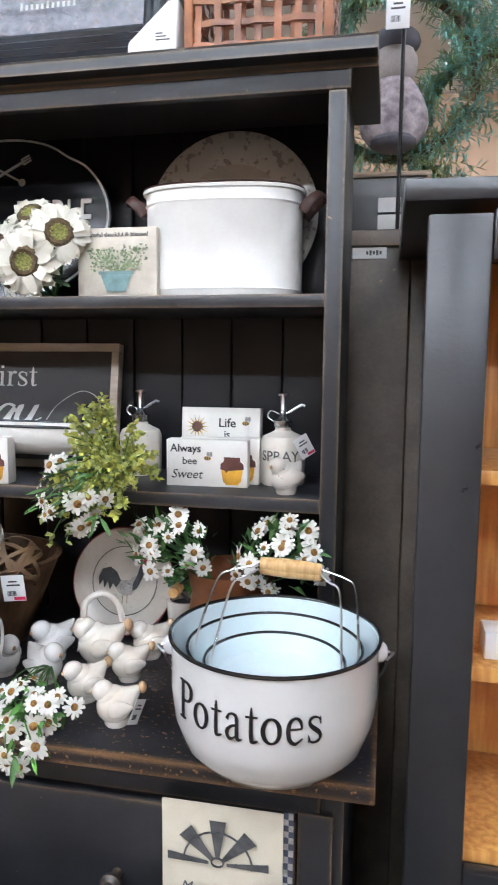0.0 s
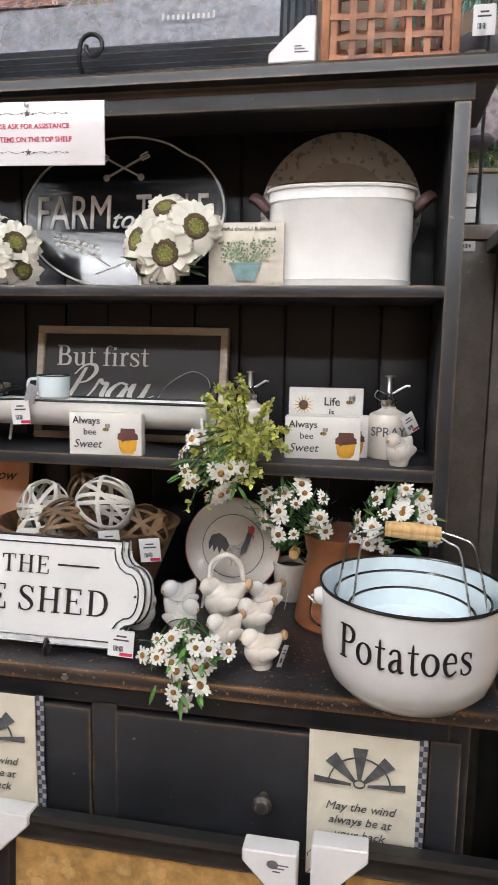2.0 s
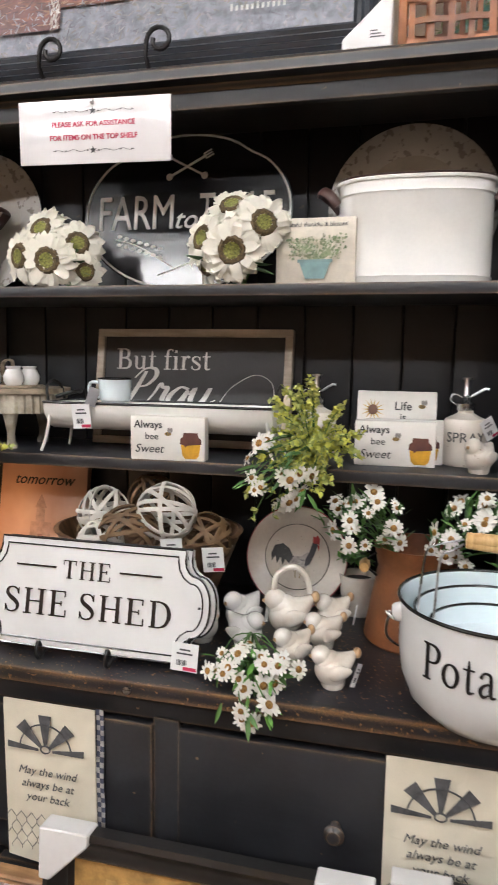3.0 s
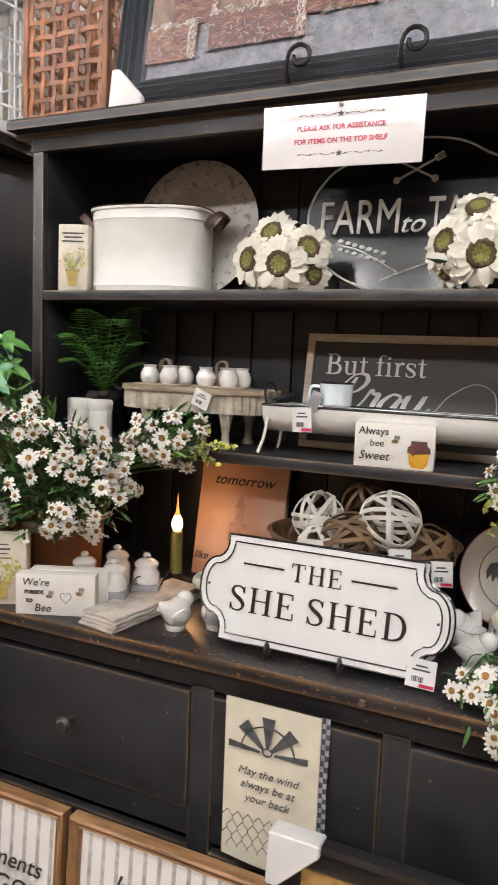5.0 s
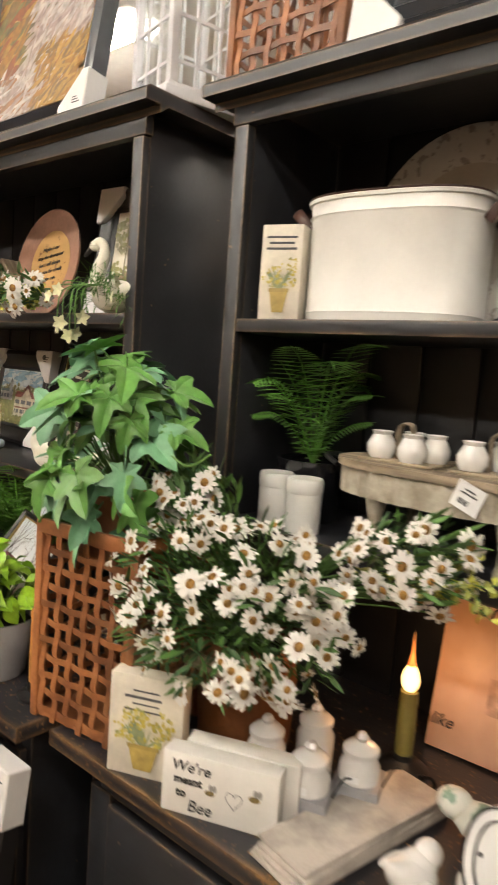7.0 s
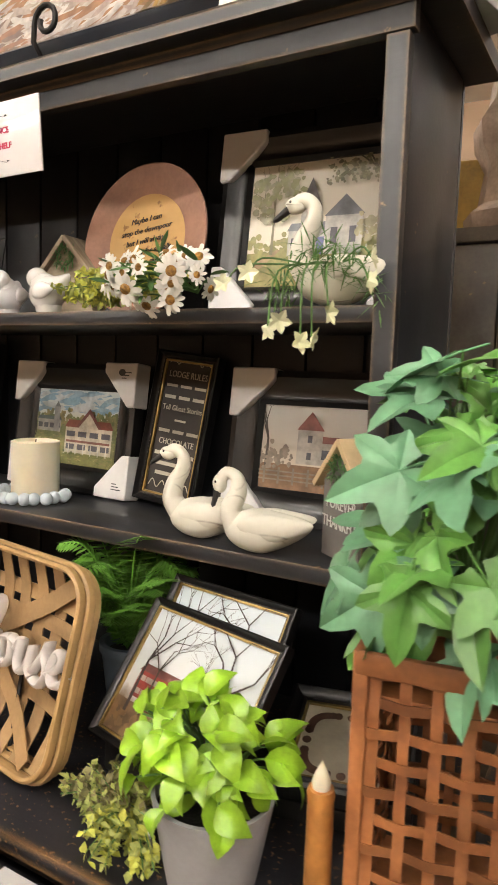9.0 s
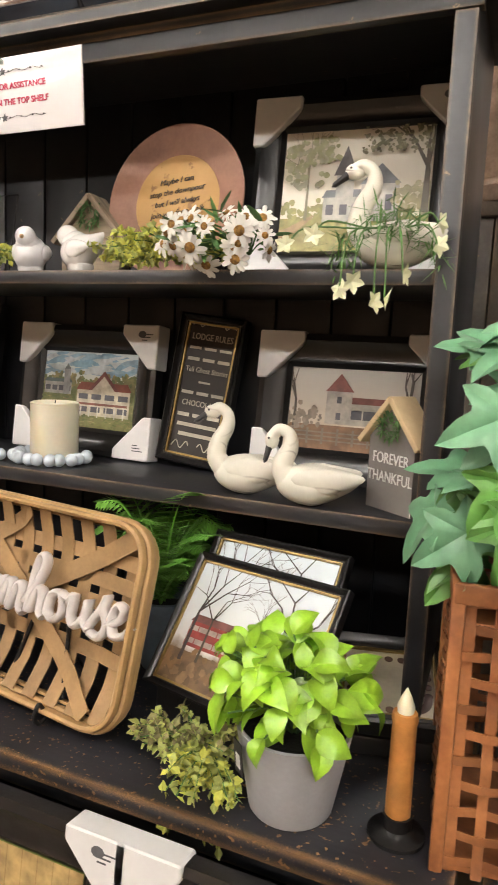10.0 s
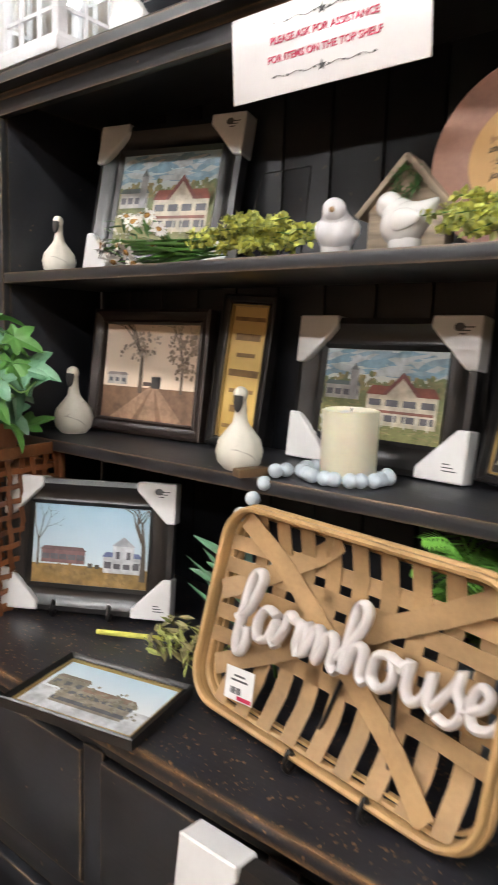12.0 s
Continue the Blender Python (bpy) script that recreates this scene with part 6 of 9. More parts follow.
def pray_sign():
    t = thing("framed_sign", pose(-0.704, 1.195, SILL2 + 0.001, -9, 0, 0), "charcoal word sign in a greige wooden frame", "sign")
    w, h, fw = 0.408, 0.234, 0.015
    for (cx, cz, sx, sz) in ((0, fw / 2, w, fw), (0, h - fw / 2, w, fw), (-w / 2 + fw / 2, h / 2, fw, h - 2 * fw), (w / 2 - fw / 2, h / 2, fw, h - 2 * fw)):
        bm = bmesh_new(); box(bm, (0, 0, 0), (sx, 0.022, sz), bev=0.0015)
        part("frame_side", bm, BEIGEFRAME, t, m=Matrix.Translation((cx, 0, cz)))
    bm = bmesh_new(); box(bm, (0, 0.002, h / 2), (w - 2 * fw, 0.01, h - 2 * fw))
    part("panel", bm, SLATEBOARD, t)
    drawn_letters("But first", 0.042, WHITEINK, t, Matrix.Translation((-0.062, -0.0033, 0.153)), gap=0.03, depth=0.0006)
    drawn_letters("Pray", 0.046, WHITEINK, t, Matrix.Translation((-0.05, -0.0033, 0.08)), font=SCRIPT, wide=1.45, lean=0.3, gap=-0.02, depth=0.0006)
    bm = bmesh_new()
    tube(bm, curve([(0.062, -0.004, 0.09), (0.085, -0.004, 0.12), (0.13, -0.004, 0.145), (0.165, -0.004, 0.13), (0.172, -0.004, 0.09)], 6), 0.0008, 4)
    part("flourish", bm, WHITEINK, t)
    return t


pray_sign()


def trough():
    t = thing("enamel_trough", pose(-0.715, 1.085, SILL2), "long white enamel trough planter on wire legs", "planter")
    bm = bmesh_new()
    L, r = 0.215, 0.048
    outer, inner = [], []
    for x in (-L, L):
        outer.append([bm.verts.new((x, -r * math.cos(a), 0.092 - r * 1.05 * math.sin(a))) for a in [math.pi * i / 14 for i in range(15)]])
        inner.append([bm.verts.new((x * 0.99, -(r - 0.003) * math.cos(a), 0.092 - (r - 0.003) * 1.05 * math.sin(a))) for a in [math.pi * i / 14 for i in range(15)]])
    for i in range(14):
        bm.faces.new((outer[0][i], outer[0][i + 1], outer[1][i + 1], outer[1][i]))
        bm.faces.new((inner[0][i], inner[1][i], inner[1][i + 1], inner[0][i + 1]))
    for e in (0, 1):
        bm.faces.new(outer[e]); bm.faces.new(inner[e])
    part("body", bm, ENAMELMATT, t)
    bm = bmesh_new()
    tube(bm, [(-L, -r, 0.093), (L, -r, 0.093), (L, r, 0.093), (-L, r, 0.093)], 0.0024, 8, closed=True)
    part("rim", bm, BLACKENAMEL, t)
    for sx in (-1, 1):
        bm = bmesh_new()
        tube(bm, curve([(sx * L, -0.03, 0.095), (sx * (L + 0.004), -0.026, 0.12), (sx * (L + 0.006), 0, 0.132), (sx * (L + 0.004), 0.026, 0.12), (sx * L, 0.03, 0.095)], 4), 0.0025, 8)
        part("handle", bm, IRON, t)
        for sy in (-1, 1):
            bm = bmesh_new()
            tube(bm, curve([(sx * (L - 0.01), sy * 0.04, 0.075), (sx * (L - 0.004), sy * 0.046, 0.03), (sx * (L + 0.004), sy * 0.052, 0.003)], 4), 0.003, 8)
            part("leg", bm, ENAMELMATT, t)
    hang_tag(t, pose(-0.135, -0.0535, 0.07, 4, -3, 0), 0.036, 0.045)
    return t


trough()


def enamel_mug(m):
    t = thing("enamel_mug", m, "small pale enamel mug with a dark rim and grey tag", "mug")
    bm = bmesh_new()
    lathe(bm, [(0, 0), (0.024, 0), (0.028, 0.004), (0.03, 0.042), (0.028, 0.042), (0.026, 0.006), (0, 0.004)], segs=28)
    part("cup", bm, ENAMELBLUE, t)
    bm = bmesh_new(); tube(bm, [(0.03 * math.cos(a), 0.03 * math.sin(a), 0.0425) for a in [i * math.pi / 14 for i in range(28)]], 0.0014, 6, closed=True)
    part("rim", bm, BLACKENAMEL, t)
    bm = bmesh_new(); tube(bm, curve([(-0.029, -0.004, 0.035), (-0.045, -0.008, 0.034), (-0.046, -0.008, 0.014), (-0.027, -0.004, 0.008)], 4), 0.003, 8)
    part("handle", bm, ENAMELBLUE, t)
    bm = bmesh_new(); box(bm, (0, 0, 0), (0.02, 0.002, 0.034), bev=0.0005)
    part("tag", bm, ZINC, t, "grey metal tag", m=pose(-0.03, -0.03, 0.01, 8, 20, 10))
    return t


enamel_mug(pose(-0.797, 1.06, SILL2 + 0.0955))
bee_block(pose(-0.68, 1.018, SILL2, 0, 0, 3))
bee_block(pose(-0.297, 1.082, SILL2, 0, 0, 2))
bee_block(pose(-0.284, 1.116, SILL2, 0, 0, 2))
t = block_sign(pose(-0.300, 1.183, SILL2, -3, 0, 0), "white block sign with a sunflower and a bee", 0.142, 0.122, group="")
p = Paint(0.142, 0.122, -0.0008)
for i in range(14):
    a = 2 * math.pi * i / 14
    p.shape([(0.2 + 0.05 * math.cos(a - 0.2), 0.72 + 0.06 * math.sin(a - 0.2)), (0.2 + 0.155 * math.cos(a), 0.72 + 0.18 * math.sin(a)), (0.2 + 0.05 * math.cos(a + 0.2), 0.72 + 0.06 * math.sin(a + 0.2))], (0.7, 0.42, 0.03))
p.shape([(0.2 + 0.065 * math.cos(i * math.pi / 6), 0.72 + 0.078 * math.sin(i * math.pi / 6)) for i in range(12)], (0.12, 0.05, 0.03))
p.done(t, name="printed_sunflower")
lettering("Life", 0.022, INK, t, Matrix.Translation((0.012, -0.0008, 0.088)), bold=0.0003)
lettering("is", 0.019, INK, t, Matrix.Translation((0.012, -0.0008, 0.069)), bold=0.0003)
lettering("Beautiful", 0.02, INK, t, Matrix.Translation((0.022, -0.0008, 0.05)), shear=0.1)
bee(t, 0.05, 0.085, 0.024)


def spray_bottle(m, words=True):
    t = thing("spray_bottle", m, "cream ceramic spray bottle with a metal pump", "spray bottle", "ceramic spray bottles")
    bm = bmesh_new()
    lathe(bm, [(0, 0), (0.034, 0), (0.037, 0.004), (0.0375, 0.07), (0.033, 0.08), (0.02, 0.086), (0.013, 0.09), (0.013, 0.096), (0, 0.096)], segs=32)
    part("bottle", bm, SPECKLED, t)
    bm = bmesh_new()
    lathe(bm, [(0.0135, 0.094), (0.015, 0.096), (0.015, 0.106), (0.009, 0.11), (0.006, 0.118), (0.0045, 0.12), (0.0045, 0.146), (0.009, 0.147), (0.009, 0.15), (0, 0.151)], segs=16)
    tube(bm, [(0.004, 0, 0.116), (0.03, -0.004, 0.132), (0.036, -0.005, 0.131)], 0.0022, 8)
    tube(bm, curve([(-0.006, 0, 0.116), (-0.02, 0, 0.122), (-0.026, 0, 0.112), (-0.016, 0, 0.104)], 4), 0.0013, 6)
    part("pump", bm, WIRE, t, "chrome pump with a side nozzle")
    if words:
        lettering("SPRAY", 0.024, GREYINK, t, Matrix.Translation((0, 0, 0.042)), wrap=0.0378, bold=0.0001)
        hang_tag(t, pose(0.038, -0.02, 0.066, 0, -30, 30), 0.026, 0.036)
    return t


spray_bottle(pose(-0.182, 1.142, SILL2))
spray_bottle(pose(-0.447, 1.185, SILL2), words=False)
plump_bird(pose(-0.163, 1.055, SILL2, 0, 0, 50), "small speckled stoneware bird on the shelf", 0.85, SPECKLED)
t = thing("trailing_greenery", pose(-0.425, 1.0, SILL2), "trailing yellow-green artificial plant with white daisies", "plant")
sprig_cloud(t, (0.0, -0.02, 0.055), (0.085, 0.06, 0.095), 2300, 11, [LEAFYELLOW, LEAFOLIVE], leaf=0.0085, stems=44, root=(0.0, 0.03, 0.01))
sprig_cloud(t, (-0.07, -0.045, -0.03), (0.035, 0.02, 0.07), 130, 12, [LEAFYELLOW, LEAFOLIVE], leaf=0.010, stems=9, root=(-0.02, -0.02, 0.03))
daisy_bush(t, (-0.045, -0.05, 0.0), (0.065, 0.03, 0.06), 14, 13, leaves=50, root=(0, 0.01, 0.04), leafmat=LEAFDARK)

# ---- first hutch: counter ----
t = thing("canvas_print", pose(-1.03, 1.17, DESK, -11, 0, 2), "peach wood-plank print with script words leaning on the back", "print")
bm = bmesh_new(); box(bm, (0, 0, 0.126), (0.2, 0.018, 0.25), bev=0.001)
part("board", bm, PEACHWOOD, t)
lettering("tomorrow", 0.032, INK, t, Matrix.Translation((0.0, -0.0098, 0.2)), shear=0.35, bold=0.0002)
lettering("like", 0.024, INK, t, Matrix.Translation((-0.082, -0.0098, 0.034)), shear=0.35, bold=0.0002)
p = Paint(0.2, 0.25, -0.0097)
p.rect(0.38, 0.28, 0.62, 0.48, (0.6, 0.36, 0.26)); p.rect(0.44, 0.48, 0.54, 0.6, (0.62, 0.38, 0.28)); p.shape([(0.42, 0.6), (0.56, 0.6), (0.49, 0.72)], (0.56, 0.33, 0.24)); p.rect(0.47, 0.28, 0.53, 0.38, (0.4, 0.2, 0.14))
p.done(t)

t = thing("electric_candle", pose(-1.122, 1.075, DESK), "olive electric candle with a lit flame bulb on a black base", "candle lamp")
bm = bmesh_new(); lathe(bm, [(0, 0), (0.034, 0), (0.036, 0.004), (0.026, 0.012), (0.014, 0.018), (0.013, 0.026), (0, 0.026)], segs=24); part("base", bm, IRON, t)
bm = bmesh_new(); tube(bm, curve([(0.03, -0.01, 0.008), (0.05, -0.02, 0.02), (0.056, -0.02, 0.012), (0.05, -0.018, 0.006)], 4), 0.0025, 6); part("finger_ring", bm, IRON, t)
bm = bmesh_new(); lathe(bm, [(0.0125, 0.024), (0.0125, 0.1), (0.0115, 0.112), (0.008, 0.113), (0, 0.113)], segs=18); part("candle_sleeve", bm, OLIVEWAX, t)
bm = bmesh_new(); lathe(bm, [(0.006, 0.112), (0.0105, 0.119), (0.0122, 0.128), (0.0098, 0.138), (0.0055, 0.147), (0, 0.149)], segs=18); part("flame_bulb", bm, FLAME, t, "lit flame-shaped bulb")
bm = bmesh_new(); lathe(bm, [(0.0058, 0.146), (0.0036, 0.154), (0.0018, 0.166), (0.0012, 0.18), (0, 0.196)], segs=12); part("bulb_tip", bm, FLAMETIP, t, "orange glowing bulb tip")
lamp = bpy.data.lights.new("candle_glow", "POINT")
lamp.energy, lamp.color, lamp.shadow_soft_size = 0.9, (1.0, 0.5, 0.2), 0.02
glow_at = new("candle_glow", lamp)
glow_at.parent, glow_at.location = t, (0, 0, 0.14)


def shaker(m, sleeve):
    t = thing("lidded_jar", m, "white ceramic jar with a knobbed lid", "jar", "white lidded jars")
    bm = bmesh_new()
    lathe(bm, [(0, 0), (0.022, 0), (0.025, 0.006), (0.025, 0.052), (0.02, 0.062), (0.0185, 0.066)], segs=24)
    part("jar", bm, WHITECERAMIC, t)
    bm = bmesh_new()
    lathe(bm, [(0.0185, 0.066), (0.0225, 0.067), (0.0225, 0.073), (0.016, 0.079), (0.006, 0.082), (0.008, 0.087), (0.005, 0.092), (0, 0.093)], segs=24)
    part("lid", bm, WHITECERAMIC, t)
    if sleeve:
        bm = bmesh_new()
        box(bm, (0, 0, 0.018), (0.057, 0.057, 0.035), bev=0.002)
        part("metal_holder", bm, ZINC, t, "grey metal holder")
        bm = bmesh_new(); tube(bm, curve([(0.029, 0, 0.03), (0.04, 0, 0.055), (0.05, -0.004, 0.062)], 4), 0.0013, 6)
        part("wire_hook", bm, IRON, t)
        bm = bmesh_new(); box(bm, (-0.004, -0.0256, 0.044), (0.016, 0.0006, 0.009)); part("paper_label", bm, PAPER, t)
    return t


shaker(pose(-1.232, 0.915, DESK, 0, 0, 20), False)
shaker(pose(-1.158, 0.905, DESK, 0, 0, 20), True)
shaker(pose(-1.205, 0.985, DESK, 0, 0, 20), False)
shaker(pose(-1.127, 0.968, DESK, 0, 0, 20), True)


def meant_block(m):
    t = block_sign(m, "white block sign with two printed bees and a heart", 0.142, 0.075, group="two bees block signs")
    lettering("We're", 0.019, INK, t, Matrix.Translation((-0.035, -0.0008, 0.054)), shear=0.15)
    lettering("meant", 0.014, INK, t, Matrix.Translation((-0.038, -0.0008, 0.039)), bold=0.0003)
    lettering("to", 0.014, INK, t, Matrix.Translation((-0.046, -0.0008, 0.023)), bold=0.0003)
    lettering("Bee", 0.02, INK, t, Matrix.Translation((-0.022, -0.0008, 0.007)), shear=0.15)
    bee(t, -0.006, 0.026, 0.022); bee(t, 0.048, 0.032, 0.024)
    bm = bmesh_new()
    tube(bm, [(0.019 + 0.0007 * 16 * math.sin(a) ** 3 * 0.9, -0.0008, 0.034 + 0.0007 * (13 * math.cos(a) - 5 * math.cos(2 * a) - 2 * math.cos(3 * a) - math.cos(4 * a))) for a in [i * math.pi / 12 for i in range(24)]], 0.0004, 4, closed=True)
    part("printed_heart", bm, GREYINK, t)
    return t


meant_block(pose(-1.22, 0.815, DESK, 0, 0, 22))
meant_block(pose(-1.216, 0.848, DESK, 0, 0, 22))
t = block_sign(pose(-1.345, 0.811, DESK, 0, 0, 24), "cream block sign with flowers in a yellow jar", 0.1, 0.132, 0.026, BLOCKCREAM, group="flower jar block signs")
for i in range(4):
    bm = bmesh_new(); box(bm, (-0.004 * (i % 2), -0.0006, 0.113 - i * 0.0085), (0.05 if i % 2 else 0.036, 0.0004, 0.0035 if i == 1 else 0.0022)); part("printed_line", bm, GREYINK, t)
flower_print(t, 0.1, 0.108, (0.5, 0.36, 0.1), 8, n=34, cols=((0.66, 0.54, 0.1), (0.42, 0.42, 0.16), (0.7, 0.6, 0.24), (0.62, 0.5, 0.08)))

t = thing("daisy_bucket", pose(-1.325, 0.983, DESK), "rust-brown tin bucket full of white artificial daisies", "flower bucket", "rusty daisy containers")
pot(t, 0.066, 0.073, 0.155, RUST, rim=0.003, name="bucket", segs=40)
bm = bmesh_new(); box(bm, (-0.02, -0.0755, 0.125), (0.07, 0.006, 0.022), bev=0.002); part("wooden_label", bm, TRAYWOOD, t, "plain wooden label strip", m=spin(0, 0, 6))
daisy_bush(t, (0.045, -0.11, 0.235), (0.175, 0.115, 0.12), 125, 21, face=(0.45, -1, 0.25), leaves=1300, size=0.95, root=(0, -0.01, 0.15), low=-0.85, spray=0.85)
daisy_bush(t, (0.238, -0.02, 0.318), (0.085, 0.06, 0.06), 30, 22, face=(0.35, -1, 0.3), leaves=280, root=(0.05, 0, 0.2), spray=0.8)
daisy_bush(t, (-0.057, -0.07, 0.35), (0.07, 0.06, 0.045), 17, 25, face=(0.45, -1, 0.4), leaves=260, root=(0, 0, 0.2), spray=0.8)
sprig_cloud(t, (0.273, -0.01, 0.3), (0.1, 0.04, 0.06), 260, 23, [LEAFYELLOW, LEAFOLIVE], leaf=0.010, stems=14)

t = thing("napkin_stack", pose(-1.098, 0.92, DESK, 0, 0, -10), "stack of folded pale printed cloth napkins", "napkins")
for i in range(4):
    bm = bmesh_new(); box(bm, (0, 0, 0.003 + 0.0062 * i), (0.082 - 0.002 * i, 0.25 - 0.005 * i, 0.0058), rz=(i % 3 - 1) * 1.2, bev=0.0025)
    part("napkin", bm, make("pale_linen_print", (0.55, 0.49, 0.43), 0.9, var=0.22, scale=30, bump=0.3, fine=600), t)
plump_bird(pose(-1.005, 0.868, DESK, 0, 0, 245), "white glazed bird-shaped tealight holder", 0.95, WHITECERAMIC, group="bird tealight holders")
plump_bird(pose(-0.945, 0.905, DESK, 0, 0, 300), "white glazed bird-shaped tealight holder", 0.95, WHITECERAMIC, group="bird tealight holders")
t = thing("carved_bird", pose(-0.962, 0.985, DESK), "distressed white and green carved bird lying on a stand", "figurine")
bm = bmesh_new()
ellipsoid(bm, (0, 0, 0.038), (0.055, 0.026, 0.024), shape=lambda p: Vector((p.x, p.y * (1 - 0.4 * max(0, p.x)), p.z + 0.3 * p.x * p.x)))
ellipsoid(bm, (-0.05, 0, 0.05), (0.022, 0.018, 0.018)); part("body", bm, spotted("green_worn_white_paint", (0.7, 0.7, 0.62), (0.2, 0.3, 0.22), scale=35, lo=0.56, hi=0.62, rough=0.6, coat=0), t)
bm = bmesh_new(); lathe(bm, [(0, 0), (0.022, 0), (0.022, 0.006), (0.006, 0.01), (0.006, 0.025)], segs=14); part("foot", bm, TRAYWOOD, t)


def plaque(w, h, inset=0.0):
    """Bracketed plaque outline: a long panel with square shoulders, a hollow curve and rounded ends."""
    a, b, e = w * 0.393, h / 2, w / 2
    quarter = [(a, b), (a, b - 0.016), (a + 0.002, b - 0.026), (a + 0.007, b - 0.034), (a + 0.014, b - 0.039)]
    x0, z0 = quarter[-1]
    quarter += [(x0 + (e - x0) * math.sin(i * math.pi / 18), z0 * math.cos(i * math.pi / 18) ** 0.9 if i < 9 else 0.0) for i in range(1, 10)]
    right = quarter + [(x, -z) for x, z in quarter[::-1][1:]]
    pts = [Vector(p) for p in right + [(-x, -z) for x, z in right]]
    if not inset:
        return [tuple(p) for p in pts]
    out = []
    for i, p in enumerate(pts):
        d1, d2 = (p - pts[i - 1]).normalized(), (pts[(i + 1) % len(pts)] - p).normalized()
        n = (Vector((d1.y, -d1.x)) + Vector((d2.y, -d2.x)))
        n = n.normalized() * inset / max(0.5, n.length / 2)
        out.append(tuple(p + n))
    return out


def she_sign(m, words):
    t = thing("tin_plaque", m, "white enamelled plaque sign with black border", "sign", "enamelled plaque signs")
    w, h = 0.402, 0.17
    shift = lambda pts: [(x, z + h / 2) for x, z in pts]
    bm = bmesh_new(); prism(bm, shift(plaque(w, h)), -0.008, 0.004)
    bmesh.ops.bevel(bm, geom=[e for e in bm.edges if abs(e.verts[0].co.y - e.verts[1].co.y) < 1e-5], offset=0.0015, segments=2, affect="EDGES")
    part("plate", bm, ENAMEL, t)
    bm = bmesh_new(); tube(bm, [(x, -0.008, z) for x, z in shift(plaque(w, h))], 0.0016, 6, closed=True); part("outer_edge", bm, BLACKENAMEL, t)
    bm = bmesh_new(); tube(bm, [(x, -0.009, z) for x, z in shift(plaque(w, h, 0.011))], 0.0012, 6, closed=True); part("inner_border", bm, BLACKENAMEL, t)
    if words:
        drawn_letters("THE", 0.0285, BLACKENAMEL, t, Matrix.Translation((-0.003, -0.0082, 0.11)), gap=0.1)
        drawn_letters("SHE SHED", 0.0405, BLACKENAMEL, t, Matrix.Translation((0, -0.0082, 0.049)), gap=0.09)
        for x0, x1 in ((-0.128, -0.058), (0.052, 0.122)):
            bm = bmesh_new(); box(bm, ((x0 + x1) / 2, -0.009, 0.126), (x1 - x0, 0.002, 0.0028)); part("printed_line", bm, BLACKENAMEL, t)
        for x in (-0.185, 0.185):
            bm = bmesh_new(); lathe(bm, [(0, 0), (0.0022, 0), (0.0022, 0.002), (0, 0.002)], segs=8); part("screw_hole", bm, INK, t, m=pose(x, -0.008, h / 2, 90, 0, 0))
        hang_tag(t, pose(0.168, -0.012, 0.012, 3, 2, 0), 0.042, 0.042)
    return t


she_sign(pose(-0.752, 0.848, DESK + 0.012, -12, 0, 0), True)
she_sign(pose(-0.746, 0.862, DESK + 0.009, -12, 0, 0), False)
hook_stand(pose(-0.757, 0.832, DESK), "black wire stand holding the plaque sign", 0.116)


def vine_ball(m, label, r, mat, seed):
    rnd = random.Random(seed)
    t = thing("vine_ball", m, label, "decorative ball", "woven vine balls")
    for i in range(9):
        bm = bmesh_new()
        ax = Vector((rnd.gauss(0, 1), rnd.gauss(0, 1), rnd.gauss(0, 1))).normalized()
        q = ax.to_track_quat("Z", "Y").to_matrix()
        rr = r * rnd.uniform(0.95, 1.0)
        tube(bm, [q @ Vector((rr * math.cos(a), rr * math.sin(a), 0)) + Vector((0, 0, r)) for a in [k * math.pi / 16 for k in range(32)]], 0.003, 6, closed=True, flatten=(0.0018, 0.0042))
        part("strip", bm, mat, t)
    return t


t = thing("wooden_bowl", pose(-0.735, 1.065, DESK, 0, 0, 0), "dark brown tapered wooden tub holding vine balls", "bowl")
bm = bmesh_new(); lathe(bm, [(0, 0), (0.105, 0), (0.11, 0.004), (0.172, 0.155), (0.177, 0.16), (0.168, 0.162), (0.112, 0.03), (0, 0.02)], segs=40, sy=0.82); part("tub", bm, BOWLWOOD, t)
for i, (x, y, z, r, mm) in enumerate(((-0.674, 1.0, 1.083, 0.052, 0), (-0.735, 0.975, 1.045, 0.052, 1), (-0.808, 1.03, 1.07, 0.048, 0), (-0.785, 0.97, 1.035, 0.042, 0), (-0.735, 1.085, 1.09, 0.047, 1), (-0.612, 1.03, 1.035, 0.048, 1), (-0.68, 1.08, 1.0, 0.05, 1), (-0.83, 1.06, 1.02, 0.045, 1))):
    b = vine_ball(pose(x, y, z - 0.01), "whitewashed vine ball in the wooden tub" if mm == 0 else "brown vine ball in the wooden tub", r, VINEWHITE if mm == 0 else VINEBROWN, i + 3)
    if i in (0, 1, 5):
        hang_tag(b, pose(0.03, -0.055, 0.0 if i != 5 else 0.03, 8, 25 if i == 1 else -4, 10), 0.036, 0.044, colour=i == 5)


